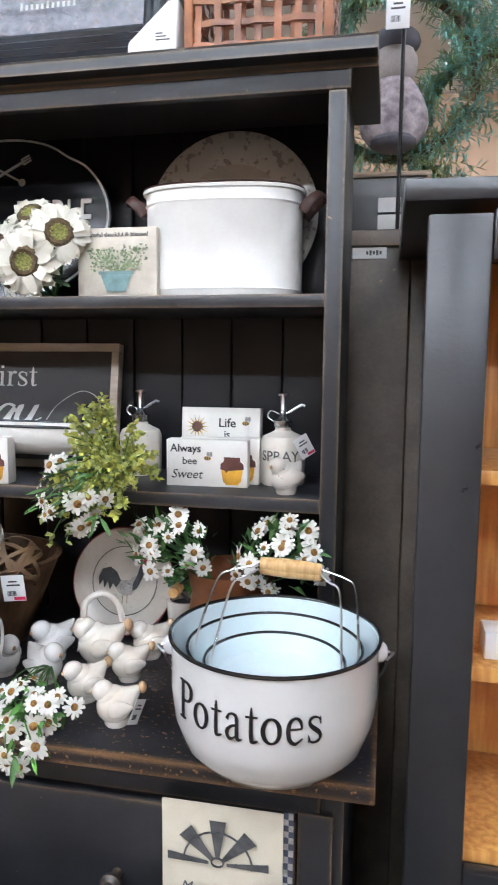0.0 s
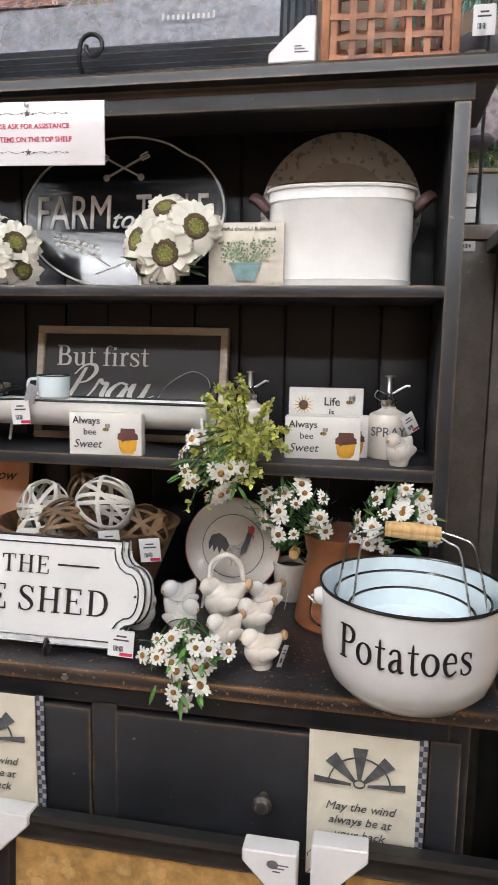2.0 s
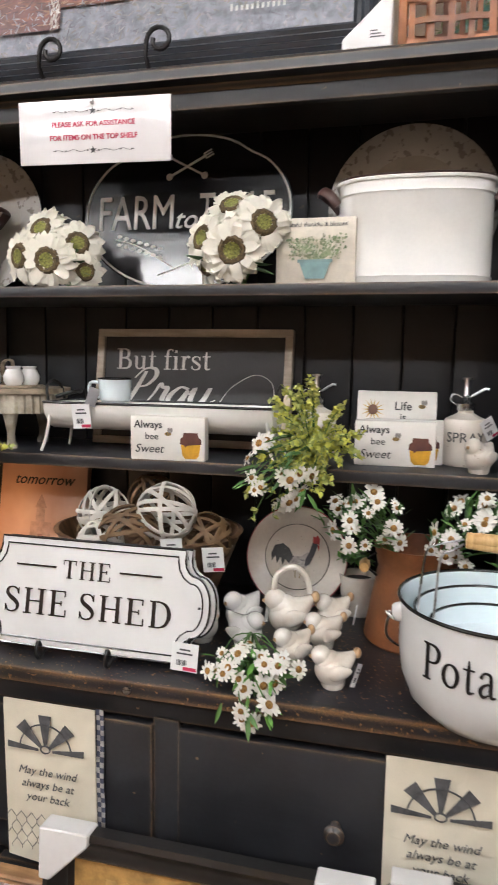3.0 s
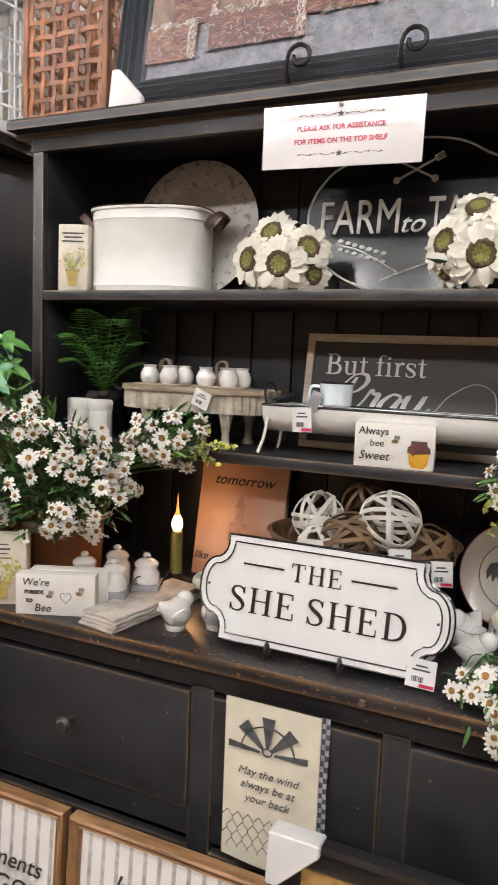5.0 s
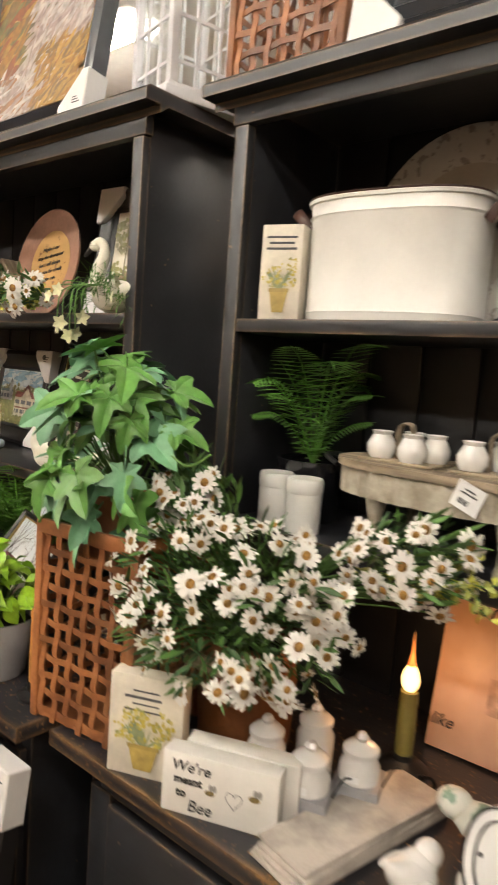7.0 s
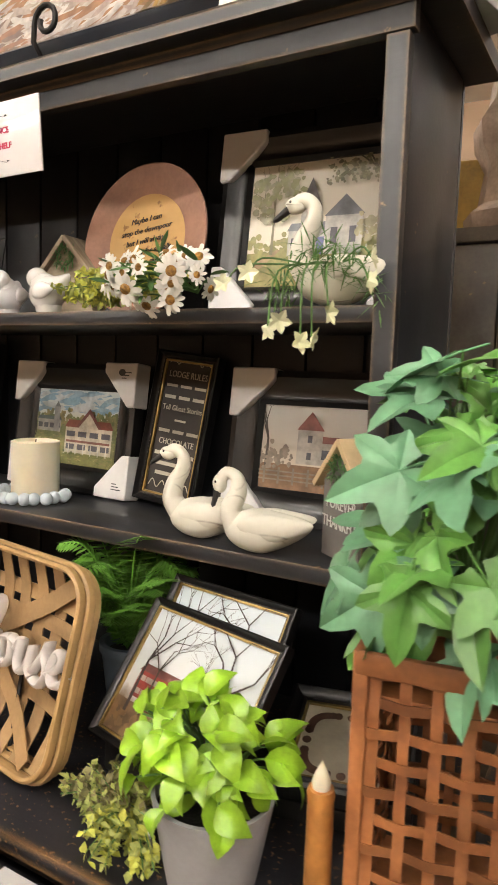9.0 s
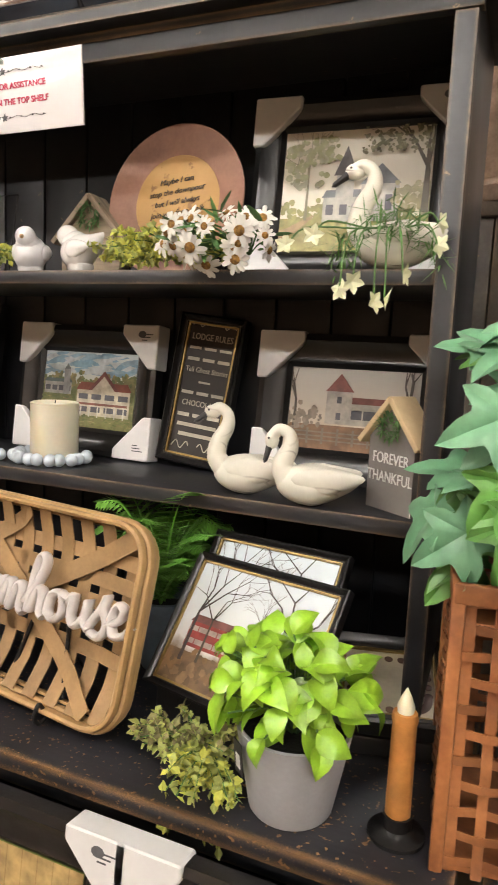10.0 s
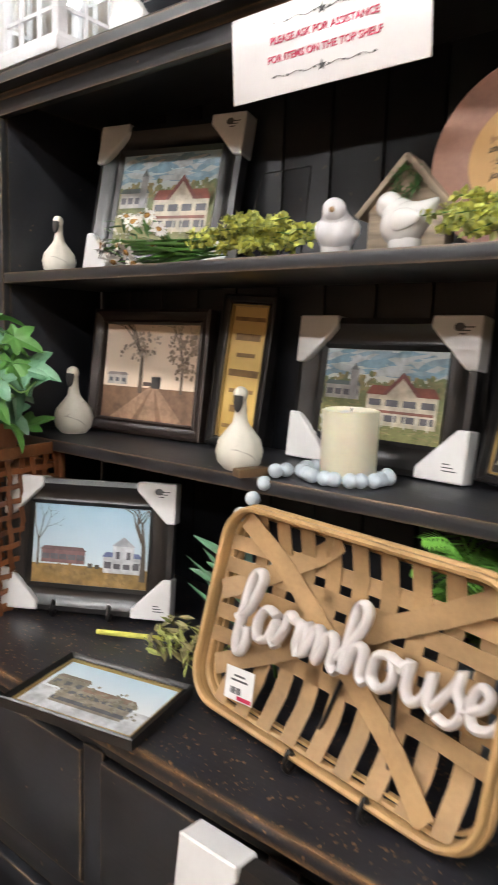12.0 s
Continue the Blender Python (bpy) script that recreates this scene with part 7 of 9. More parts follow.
def rooster_plate():
    t = wall_plate(pose(-0.474, 1.15, DESK + 0.002, -14, 0, 0), "speckled cream plate with a painted rooster and red edge", 0.096, make("cream_plate_glaze", (0.62, 0.56, 0.48), 0.25, var=0.08, coat=0.5), make("cream_plate_centre", (0.64, 0.58, 0.5), 0.25, var=0.08, coat=0.5), name="rooster_plate", edge=flat(0.35, 0.05, 0.05))
    bm = bmesh_new(); tube(bm, [(0.062 * math.cos(a), -0.0055, 0.096 + 0.062 * math.sin(a)) for a in [i * math.pi / 24 for i in range(48)]], 0.0007, 4, closed=True); part("painted_ring", bm, INK, t)
    p = Paint(0.11, 0.11, -0.0055)
    p.shape([(0.34, 0.44), (0.4, 0.33), (0.52, 0.28), (0.64, 0.31), (0.73, 0.42), (0.78, 0.6), (0.68, 0.62), (0.58, 0.54), (0.44, 0.53)], (0.46, 0.42, 0.38))
    p.shape([(0.64, 0.36), (0.73, 0.42), (0.8, 0.58), (0.85, 0.76), (0.76, 0.8), (0.71, 0.62), (0.65, 0.5)], (0.04, 0.04, 0.05))
    p.shape([(0.44, 0.52), (0.36, 0.66), (0.24, 0.74), (0.1, 0.7), (0.04, 0.56), (0.06, 0.42), (0.12, 0.52), (0.15, 0.38), (0.21, 0.5), (0.25, 0.36), (0.3, 0.47), (0.36, 0.4)], (0.035, 0.035, 0.045))
    p.strokes(40, 0.4, 0.34, 0.66, 0.52, 0.06, 0.012, 0.5, [(0.3, 0.27, 0.25), (0.56, 0.53, 0.49), (0.16, 0.15, 0.15)], 5)
    p.shape([(0.76, 0.78), (0.88, 0.76), (0.88, 0.86), (0.84, 0.92), (0.8, 0.88), (0.76, 0.9)], (0.5, 0.03, 0.03))
    p.shape([(0.84, 0.76), (0.88, 0.74), (0.87, 0.64)], (0.5, 0.03, 0.03))
    for u in (0.48, 0.56):
        p.rect(u, 0.16, u + 0.012, 0.32, (0.4, 0.28, 0.1))
    p.blobs(26, 0.05, 0.05, 0.95, 0.95, 0.008, [(0.2, 0.17, 0.15)], 3)
    p.done(t, m=Matrix.Translation((0.0, 0, 0.038)), name="painted_rooster")


rooster_plate()
for (x, y, rz, s, tag, han, mm) in ((-0.364, 0.862, 20, 1.0, True, False, 0), (-0.434, 0.915, 45, 1.0, False, False, 0), (-0.396, 0.99, 30, 1.0, False, False, 0), (-0.545, 1.03, 55, 1.15, True, False, 1), (-0.462, 1.03, 20, 1.3, False, True, 0), (-0.392, 1.075, 40, 1.05, True, False, 0), (-0.52, 0.955, 160, 1.05, False, False, 1), (-0.598, 0.965, 150, 1.1, False, False, 1)):
    plump_bird(pose(x, y, DESK, 0, 0, rz), "cream glazed ceramic bird with tan brushed tail" if not han else "cream ceramic bird with a looped handle", s * 0.92, CERAMIC if mm == 0 else WHITECERAMIC, TIPGLAZE if mm == 0 else None, tag, han)

t = thing("daisy_bunch", pose(-0.475, 0.865, DESK), "bunch of white artificial daisies lying on the counter", "artificial flowers", "daisy bunches")
daisy_bush(t, (0.0, -0.035, 0.03), (0.07, 0.05, 0.028), 17, 31, face=(0.3, -1, 0.7), leaves=110, root=(-0.03, 0.08, 0.03), low=-0.7, leafmat=LEAFFERN)
daisy_bush(t, (0.005, -0.085, -0.008), (0.045, 0.012, 0.025), 5, 32, face=(0.2, -1, 0.5), leaves=12, root=(-0.01, -0.03, 0.03), leafmat=LEAFFERN)

t = thing("rusty_jug", pose(-0.252, 1.075, DESK), "rust-brown tin jug with wooden side grips and daisies", "jug", "rusty daisy containers")
bm = bmesh_new()
lathe(bm, [(0, 0), (0.082, 0), (0.085, 0.004), (0.084, 0.012), (0.066, 0.115), (0.064, 0.125), (0.068, 0.14), (0.072, 0.165), (0.07, 0.165), (0.06, 0.12), (0, 0.11)], segs=36); part("body", bm, RUST, t)
bm = bmesh_new(); lathe(bm, [(0, -0.016), (0.008, -0.016), (0.0095, 0), (0.008, 0.016), (0, 0.016)], segs=14); part("wooden_grip", bm, GRIPWOOD, t, m=pose(-0.085, -0.03, 0.13, 90, 60, 0))
bm = bmesh_new(); tube(bm, curve([(-0.065, -0.02, 0.11), (-0.085, -0.02, 0.13), (-0.066, -0.02, 0.15)], 4), 0.002, 6); part("wire_ear", bm, IRON, t)
daisy_bush(t, (-0.082, -0.055, 0.21), (0.08, 0.05, 0.05), 20, 41, leaves=150, root=(-0.03, 0, 0.13), face=(0.1, -1, 0.35))
daisy_bush(t, (0.085, -0.055, 0.205), (0.075, 0.05, 0.06), 24, 42, leaves=150, root=(0.03, 0, 0.13), face=(0, -1, 0.35))
t = thing("small_flowerpot", pose(-0.356, 1.165, DESK), "small cream pot with dark greenery", "flowerpot")
pot(t, 0.03, 0.036, 0.075, CERAMIC)
sprig_cloud(t, (0, -0.005, 0.11), (0.05, 0.03, 0.045), 160, 44, [LEAFDARK, LEAFFERN], leaf=0.012, stems=12, low=-0.3)


def potato_pot(m):
    t = thing("enamel_pot", m, "white enamel potatoes pot with black rim and wire handle", "pot")
    bm = bmesh_new()
    lathe(bm, [(0, 0.004), (0.08, 0.0), (0.098, 0.006), (0.118, 0.026), (0.129, 0.056), (0.133, 0.09), (0.1325, 0.125), (0.134, 0.148)], segs=64); part("body", bm, ENAMEL, t)
    bm = bmesh_new(); lathe(bm, [(0.1335, 0.1475), (0.1315, 0.1465), (0.128, 0.12), (0.12, 0.05), (0.09, 0.016), (0, 0.013)], segs=64); part("inside", bm, ENAMELBLUE, t, "pale blue enamel inside")
    bm = bmesh_new(); tube(bm, [(0.1345 * math.cos(a), 0.1345 * math.sin(a), 0.1485) for a in [i * math.pi / 36 for i in range(72)]], 0.0024, 8, closed=True); part("black_rim", bm, BLACKENAMEL, t)
    drawn_letters("Potatoes", 0.044, BLACKENAMEL, t, Matrix.Translation((0, 0, 0.077)) @ spin(0, 0, -15), wrap=0.1335, gap=0.05, wide=0.83)
    for sx in (-1, 1):
        bm = bmesh_new()
        lathe(bm, [(0, 0), (0.013, 0), (0.012, 0.008), (0.008, 0.013), (0, 0.014)], segs=14); part("ear", bm, ENAMEL, t, m=pose(sx * 0.131, 0, 0.128, 0, sx * 90, 0))
        bm = bmesh_new(); tube(bm, curve([(sx * 0.142, -0.012, 0.122), (sx * 0.152, -0.004, 0.128), (sx * 0.147, 0.008, 0.122)], 4), 0.0018, 6); part("wire_eye", bm, WIRE, t)
    bm = bmesh_new(); tube(bm, curve([(-0.147, 0, 0.128), (-0.142, 0.06, 0.07), (-0.09, 0.117, 0.03), (0, 0.143, 0.018), (0.09, 0.117, 0.03), (0.142, 0.06, 0.07), (0.147, 0, 0.128)], 5), 0.0018, 8); part("bail_wire", bm, WIRE, t)
    return t


potato_pot(pose(-0.144, 0.846, DESK, 0, 0, 8) @ Matrix.Diagonal((0.975, 0.975, 1.06, 1)))
for r, h, lift in ((0.110, 0.121, 0.018), (0.089, 0.095, 0.024)):
    t = thing("nested_pot", pose(-0.144, 0.846, DESK + lift), "smaller pale enamel pot with wooden grip nested in another", "pot", "nested enamel pots")
    bm = bmesh_new(); lathe(bm, [(0, 0.002), (r * 0.7, 0), (r * 0.95, 0.03), (r, h), (r - 0.003, h), (r * 0.93, h - 0.03), (r * 0.85, h - 0.045), (0, h - 0.047)], segs=48); part("body", bm, ENAMELBLUE, t)
    bm = bmesh_new(); tube(bm, [(r * math.cos(a), r * math.sin(a), h + 0.001) for a in [i * math.pi / 30 for i in range(60)]], 0.0022, 8, closed=True); part("black_rim", bm, BLACKENAMEL, t)
    gy, gz = 0.12 - r * 0.1, 0.212 - lift - (0.118 - r) * 0.35
    for sx in (-1, 1):
        bm = bmesh_new(); tube(bm, curve([(sx * (r - 0.004), 0.0, h - 0.014), (sx * (r - 0.007), 0.03, h + 0.014), (sx * (r - 0.014), 0.085, gz - 0.018), (sx * (r - 0.03), 0.098, gz - 0.008), (sx * 0.042, gy, gz)], 5), 0.0017, 8); part("bail_wire", bm, WIRE, t)
    bm = bmesh_new()
    lathe(bm, [(0, -0.043), (0.0085, -0.043), (0.0095, -0.036), (0.0085, -0.034), (0.0095, -0.032), (0.0105, 0), (0.0095, 0.032), (0.0085, 0.034), (0.0095, 0.036), (0.0085, 0.043), (0, 0.043)], segs=18); part("wooden_grip", bm, GRIPWOOD, t, "pale turned wooden grip", m=pose(0.004, gy, gz, 0, 93, 0))


def tea_towel(m, h, label):
    """A hanging cotton towel with a printed windmill, words and a checked back showing along one side."""
    t = thing("tea_towel", m, label, "tea towel", "windmill tea towels")
    w = 0.158
    bm = bmesh_new()
    n, k = 18, 14
    g = [[bm.verts.new((-w / 2 + w * i / k, 0.0035 * math.sin(i / k * 5.5 + j * 0.12) * (j / n) - 0.004, -h * j / n)) for i in range(k + 1)] for j in range(n + 1)]
    b = [[bm.verts.new((v.co.x, v.co.y + 0.003, v.co.z)) for v in r] for r in g]
    for j in range(n):
        for i in range(k):
            bm.faces.new((g[j][i], g[j][i + 1], g[j + 1][i + 1], g[j + 1][i])); bm.faces.new((b[j][i], b[j + 1][i], b[j + 1][i + 1], b[j][i + 1]))
        bm.faces.new((g[j][0], g[j + 1][0], b[j + 1][0], b[j][0])); bm.faces.new((g[j][k], b[j][k], b[j + 1][k], g[j + 1][k]))
    part("cloth", bm, CLOTH, t)
    bm = bmesh_new()
    for j in range(int(h / 0.0085)):
        for i in range(2):
            box(bm, (w / 2 + 0.003 + 0.006 * i, 0.0015 + 0.002 * math.sin(j * 0.4), -0.004 - j * 0.0085), (0.006, 0.002, 0.0085), mi=(i + j) % 2)
    part("checked_edge", bm, [CHECK, flat(0.5, 0.48, 0.46)], t, "navy and white checked edge")
    bm = bmesh_new()
    c = (-0.004, -0.0085, -0.078)
    for i in range(5):
        a = math.pi * i / 4
        d, s = Vector((math.cos(a), 0, math.sin(a))), Vector((-math.sin(a), 0, math.cos(a)))
        o = Vector(c)
        pts = [o + d * 0.01 - s * 0.0025, o + d * 0.06 - s * 0.011, o + d * 0.06 + s * 0.011, o + d * 0.01 + s * 0.0025] if 0 < i < 4 else [o + d * 0.012, o + d * 0.066, o + d * 0.066 + Vector((0, 0, 0.011)), o + d * 0.012 + Vector((0, 0, 0.004))]
        f = [bm.verts.new(p) for p in pts]; q = [bm.verts.new(p + Vector((0, 0.0005, 0))) for p in pts]
        bm.faces.new(f); bm.faces.new(q[::-1])
        for x in range(4):
            bm.faces.new((f[x], q[x], q[(x + 1) % 4], f[(x + 1) % 4]))
    tube(bm, [(c[0] + 0.045 * math.cos(a), c[1], c[2] + 0.045 * math.sin(a)) for a in [i * math.pi / 16 for i in range(17)]], 0.0013, 5)
    tube(bm, [(c[0] + 0.008 * math.cos(a), c[1], c[2] + 0.004 + 0.006 * math.sin(a)) for a in [i * math.pi / 6 for i in range(12)]], 0.0013, 5, closed=True)
    part("printed_windmill", bm, GREYINK, t)
    for i, s in enumerate(("May the wind", "always be at", "your back")):
        lettering(s, 0.0185, GREYINK, t, Matrix.Translation((-0.002, -0.009, -0.118 - 0.022 * i)), shear=0.3)
    if h > 0.22:
        bm = bmesh_new()
        for r in range(4):
            for i in range(5):
                for s in (-1, 1):
                    x, z = -w / 2 + 0.012 + i * 0.018 + (r % 2) * 0.009, -0.185 - r * 0.016
                    if x > w / 2 - 0.01:
                        continue
                    tube(bm, [(x, -0.0088, z), (x + s * 0.009, -0.0088, z - 0.011), (x + s * 0.009, -0.0088, z - 0.016)], 0.0006, 4)
        part("printed_mesh", bm, GREYINK, t)
    return t


tea_towel(pose(-0.203, 0.815, 0.853), 0.235, "cream cotton tea towel with a printed windmill hanging from a drawer")
tea_towel(pose(-0.798, 0.815, 0.853), 0.27, "cream cotton tea towel with a printed windmill hanging from a drawer")
bm = bmesh_new(); lathe(bm, [(0, 0), (0.006, 0.001), (0.006, 0.004), (0, 0.006)], segs=10)
solid("push_pin", bm, WIRE, pose(-0.655, 0.79, 0.907, 90, 0, 0), "clear push pin in the counter edge", "pin")


# ---- framed art leaning against the first hutch ----
def striped(p):
    for i in range(24):
        if i % 2:
            p.rect(i / 24, 0.0, (i + 0.55) / 24, 1.0, (0.68, 0.64, 0.6))
    p.rect(0.14, 0.04, 0.9, 0.8, (0.85, 0.83, 0.8))


STRIPEGROUND = make("white_striped_print", (0.85, 0.83, 0.8), 0.5, var=0.04)
t = picture(pose(-1.33, 0.72, 0.0, -4, 0, 0), "oak-framed striped print with black words leaning on the hutch", 0.385, 0.612, 0.02, FRAMEWOOD, STRIPEGROUND, striped, name="framed_print", group="oak-framed word prints")
lettering("moments", 0.045, INK, t, Matrix.Translation((0.06, -0.014, 0.475)), shear=0.3)
lettering("THE GOD", 0.05, INK, t, Matrix.Translation((0.05, -0.014, 0.425)))
t = picture(pose(-0.945, 0.72, 0.0, -4, 0, 0), "oak-framed striped print with black words leaning on the hutch", 0.36, 0.612, 0.02, FRAMEWOOD, STRIPEGROUND, striped, name="framed_print", group="oak-framed word prints")
lettering("happy", 0.055, INK, t, Matrix.Translation((-0.03, -0.014, 0.5)), shear=0.35)


def field(p):
    p.rect(0, 0, 1, 1, (0.5, 0.29, 0.09))
    p.blobs(40, 0.02, 0.4, 0.98, 0.98, 0.06, [(0.55, 0.32, 0.1), (0.45, 0.25, 0.08), (0.6, 0.38, 0.14)], 5)


picture(pose(-0.525, 0.7, 0.0, -4, 0, 0), "black-framed amber field picture with foam corners leaning on the hutch", 0.47, 0.715, 0.045, BLACKFRAME, flat(0.5, 0.29, 0.09), field, guards="cd", guard_scale=1.4)
picture(pose(-0.075, 0.7, 0.0, -4, 0, 0), "black-framed amber field picture with foam corners leaning on the hutch", 0.38, 0.735, 0.045, BLACKFRAME, flat(0.3, 0.2, 0.1), field, guards="cd", guard_scale=1.4)


# ---- second hutch: on its top ----
def autumn(p):
    slope = lambda u, v: 0.55 + 0.5 * (u - 0.5)
    ochres = [(0.36, 0.17, 0.03), (0.42, 0.24, 0.05), (0.24, 0.14, 0.05), (0.2, 0.17, 0.06), (0.3, 0.09, 0.03), (0.14, 0.11, 0.06)]
    p.strokes(1100, 0.0, 0.1, 1.0, 1.0, 0.13, 0.03, slope, ochres, 6, 0.18)
    p.strokes(260, 0.0, 0.25, 0.5, 0.7, 0.06, 0.02, lambda u, v: 1.1, [(0.18, 0.16, 0.16), (0.25, 0.22, 0.21), (0.12, 0.1, 0.1)], 7)
    p.shape([(0.0, 0.0), (0.78, 0.0), (0.86, 0.14), (0.98, 0.3), (0.98, 0.42), (0.84, 0.3), (0.68, 0.16), (0.5, 0.1), (0.0, 0.08)], (0.5, 0.43, 0.38))
    p.strokes(420, 0.45, 0.0, 0.8, 0.14, 0.1, 0.014, 0.35, [(0.62, 0.56, 0.52), (0.5, 0.42, 0.37), (0.4, 0.3, 0.26), (0.34, 0.16, 0.07)], 8)
    p.strokes(300, 0.0, 0.0, 0.5, 0.1, 0.09, 0.014, 0.15, [(0.58, 0.53, 0.5), (0.3, 0.14, 0.07), (0.2, 0.13, 0.1), (0.44, 0.36, 0.3)], 9)
    p.strokes(220, 0.74, 0.1, 0.98, 0.42, 0.1, 0.014, 0.8, [(0.58, 0.5, 0.47), (0.48, 0.38, 0.34), (0.4, 0.3, 0.28)], 10)
    p.strokes(200, 0.8, 0.0, 1.0, 0.22, 0.06, 0.012, 0.6, ochres[:3] + [(0.5, 0.28, 0.06)], 11)
    for k in range(3):
        p.tree(0.16 + 0.2 * k, 0.2, 0.75, (0.07, 0.05, 0.04), 4 + k, width=0.02, spread=0.6)
    p.strokes(200, 0.0, 0.5, 1.0, 1.0, 0.04, 0.012, slope, ochres, 12)


picture(pose(-2.205, 1.01, ROOF + 0.004, -9, 0, 0), "large autumn landscape painting in a dark frame with foam corners", 0.87, 0.66, 0.045, NAVYFRAME,
        gradient("autumn_ground", [(0.0, (0.46, 0.36, 0.26)), (0.4, (0.42, 0.25, 0.08)), (1.0, (0.5, 0.42, 0.3))], lo=0, hi=0.6, scale=25), autumn, guards="ab", depth=0.03, name="framed_painting", guard_scale=1.35)
scroll_feet(pose(-2.215, 0.965, ROOF + 0.004), "black wrought iron easel holding the large painting", gap=0.19)


def lantern(m, label):
    """White house-shaped lantern with barred window panes and a pitched top."""
    t = thing("lantern", m, label, "lantern", "white lanterns")
    w, h = 0.17, 0.34
    bm = bmesh_new(); box(bm, (0, 0, 0.011), (w + 0.03, w + 0.03, 0.022), bev=0.003); part("base", bm, LANTERNWHITE, t)
    bm = bmesh_new(); box(bm, (0, 0, 0.028), (w + 0.008, w + 0.008, 0.012), bev=0.002); part("base", bm, LANTERNWHITE, t)
    for sx in (-1, 1):
        for sy in (-1, 1):
            bm = bmesh_new(); box(bm, (sx * (w / 2 - 0.009), sy * (w / 2 - 0.009), 0.034 + h / 2), (0.018, 0.018, h), bev=0.0015); part("corner_post", bm, LANTERNWHITE, t)
    for k in range(4):
        r = spin(0, 0, 90 * k)
        for x in (-0.026, 0.026):
            bm = bmesh_new(); box(bm, (x, -w / 2 + 0.006, 0.034 + h / 2), (0.006, 0.006, h)); part("glazing_bar", bm, LANTERNWHITE, t, m=r)
        for i in range(4):
            bm = bmesh_new(); box(bm, (0, -w / 2 + 0.0065, 0.034 + h * (i + 0.5) / 4), (w - 0.036, 0.005, 0.006)); part("glazing_bar", bm, LANTERNWHITE, t, m=r)
        bm = bmesh_new(); box(bm, (0, -w / 2 + 0.012, 0.034 + h / 2), (w - 0.03, 0.002, h))
        g = part("pane", bm, GLASSY, t, m=r); g.visible_shadow = False
    bm = bmesh_new(); lathe(bm, [(0, 0.0), (w * 0.78, 0), (w * 0.78, 0.012), (0.03, 0.08), (0, 0.085)], segs=4); part("roof", bm, LANTERNWHITE, t, m=Matrix.Translation((0, 0, 0.034 + h)) @ spin(0, 0, 45))
    return t


lantern(pose(-1.64, 1.093, ROOF + 0.004, 0, 0, -14) @ Matrix.Scale(0.82, 4), "white wooden lantern with barred panes on the hutch")
lantern(pose(-2.84, 1.05, ROOF + 0.004), "white wooden lantern with barred panes on the hutch")


# ---- second hutch: upper shelf ----
def red_roof_farm(p):
    p.strokes(60, 0.05, 0.72, 0.95, 0.98, 0.3, 0.05, 0.05, [(0.62, 0.68, 0.7), (0.36, 0.52, 0.64), (0.28, 0.46, 0.6)], 21, 0.15)
    p.rect(0.0, 0.3, 1.0, 0.56, (0.2, 0.22, 0.09))
    p.blobs(80, 0.02, 0.5, 0.98, 0.64, 0.05, [(0.2, 0.24, 0.1), (0.28, 0.27, 0.12), (0.36, 0.3, 0.13)], 2)
    p.rect(0.0, 0.0, 1.0, 0.34, (0.24, 0.24, 0.09))
    p.strokes(260, 0.0, 0.0, 1.0, 0.42, 0.05, 0.01, 0.04, [(0.26, 0.28, 0.09), (0.18, 0.2, 0.07), (0.38, 0.33, 0.15), (0.3, 0.24, 0.11)], 22, 0.3)
    p.house(0.03, 0.42, 0.3, 0.16, (0.45, 0.43, 0.4), (0.13, 0.17, 0.17), rows=1, cols=4)
    p.rect(0.24, 0.42, 0.31, 0.76, (0.38, 0.38, 0.38)); p.shape([(0.24, 0.76), (0.31, 0.76), (0.275, 0.84)], (0.2, 0.22, 0.22))
    p.house(0.4, 0.16, 0.56, 0.34, (0.66, 0.58, 0.45), (0.3, 0.085, 0.055), rows=2, cols=4)
    p.shape([(0.54, 0.5), (0.82, 0.5), (0.68, 0.72)], (0.66, 0.58, 0.45))
    p.shape([(0.52, 0.5), (0.68, 0.76), (0.84, 0.5), (0.8, 0.5), (0.68, 0.69), (0.56, 0.5)], (0.22, 0.075, 0.055))
    p.rect(0.42, 0.3, 0.94, 0.33, (0.26, 0.1, 0.07))
    for i in range(6):
        p.rect(0.45 + i * 0.09, 0.14, 0.462 + i * 0.09, 0.3, (0.66, 0.62, 0.55))
    p.blobs(14, 0.02, 0.04, 0.5, 0.2, 0.03, [(0.25, 0.25, 0.1), (0.6, 0.58, 0.5), (0.15, 0.17, 0.07)], 7)


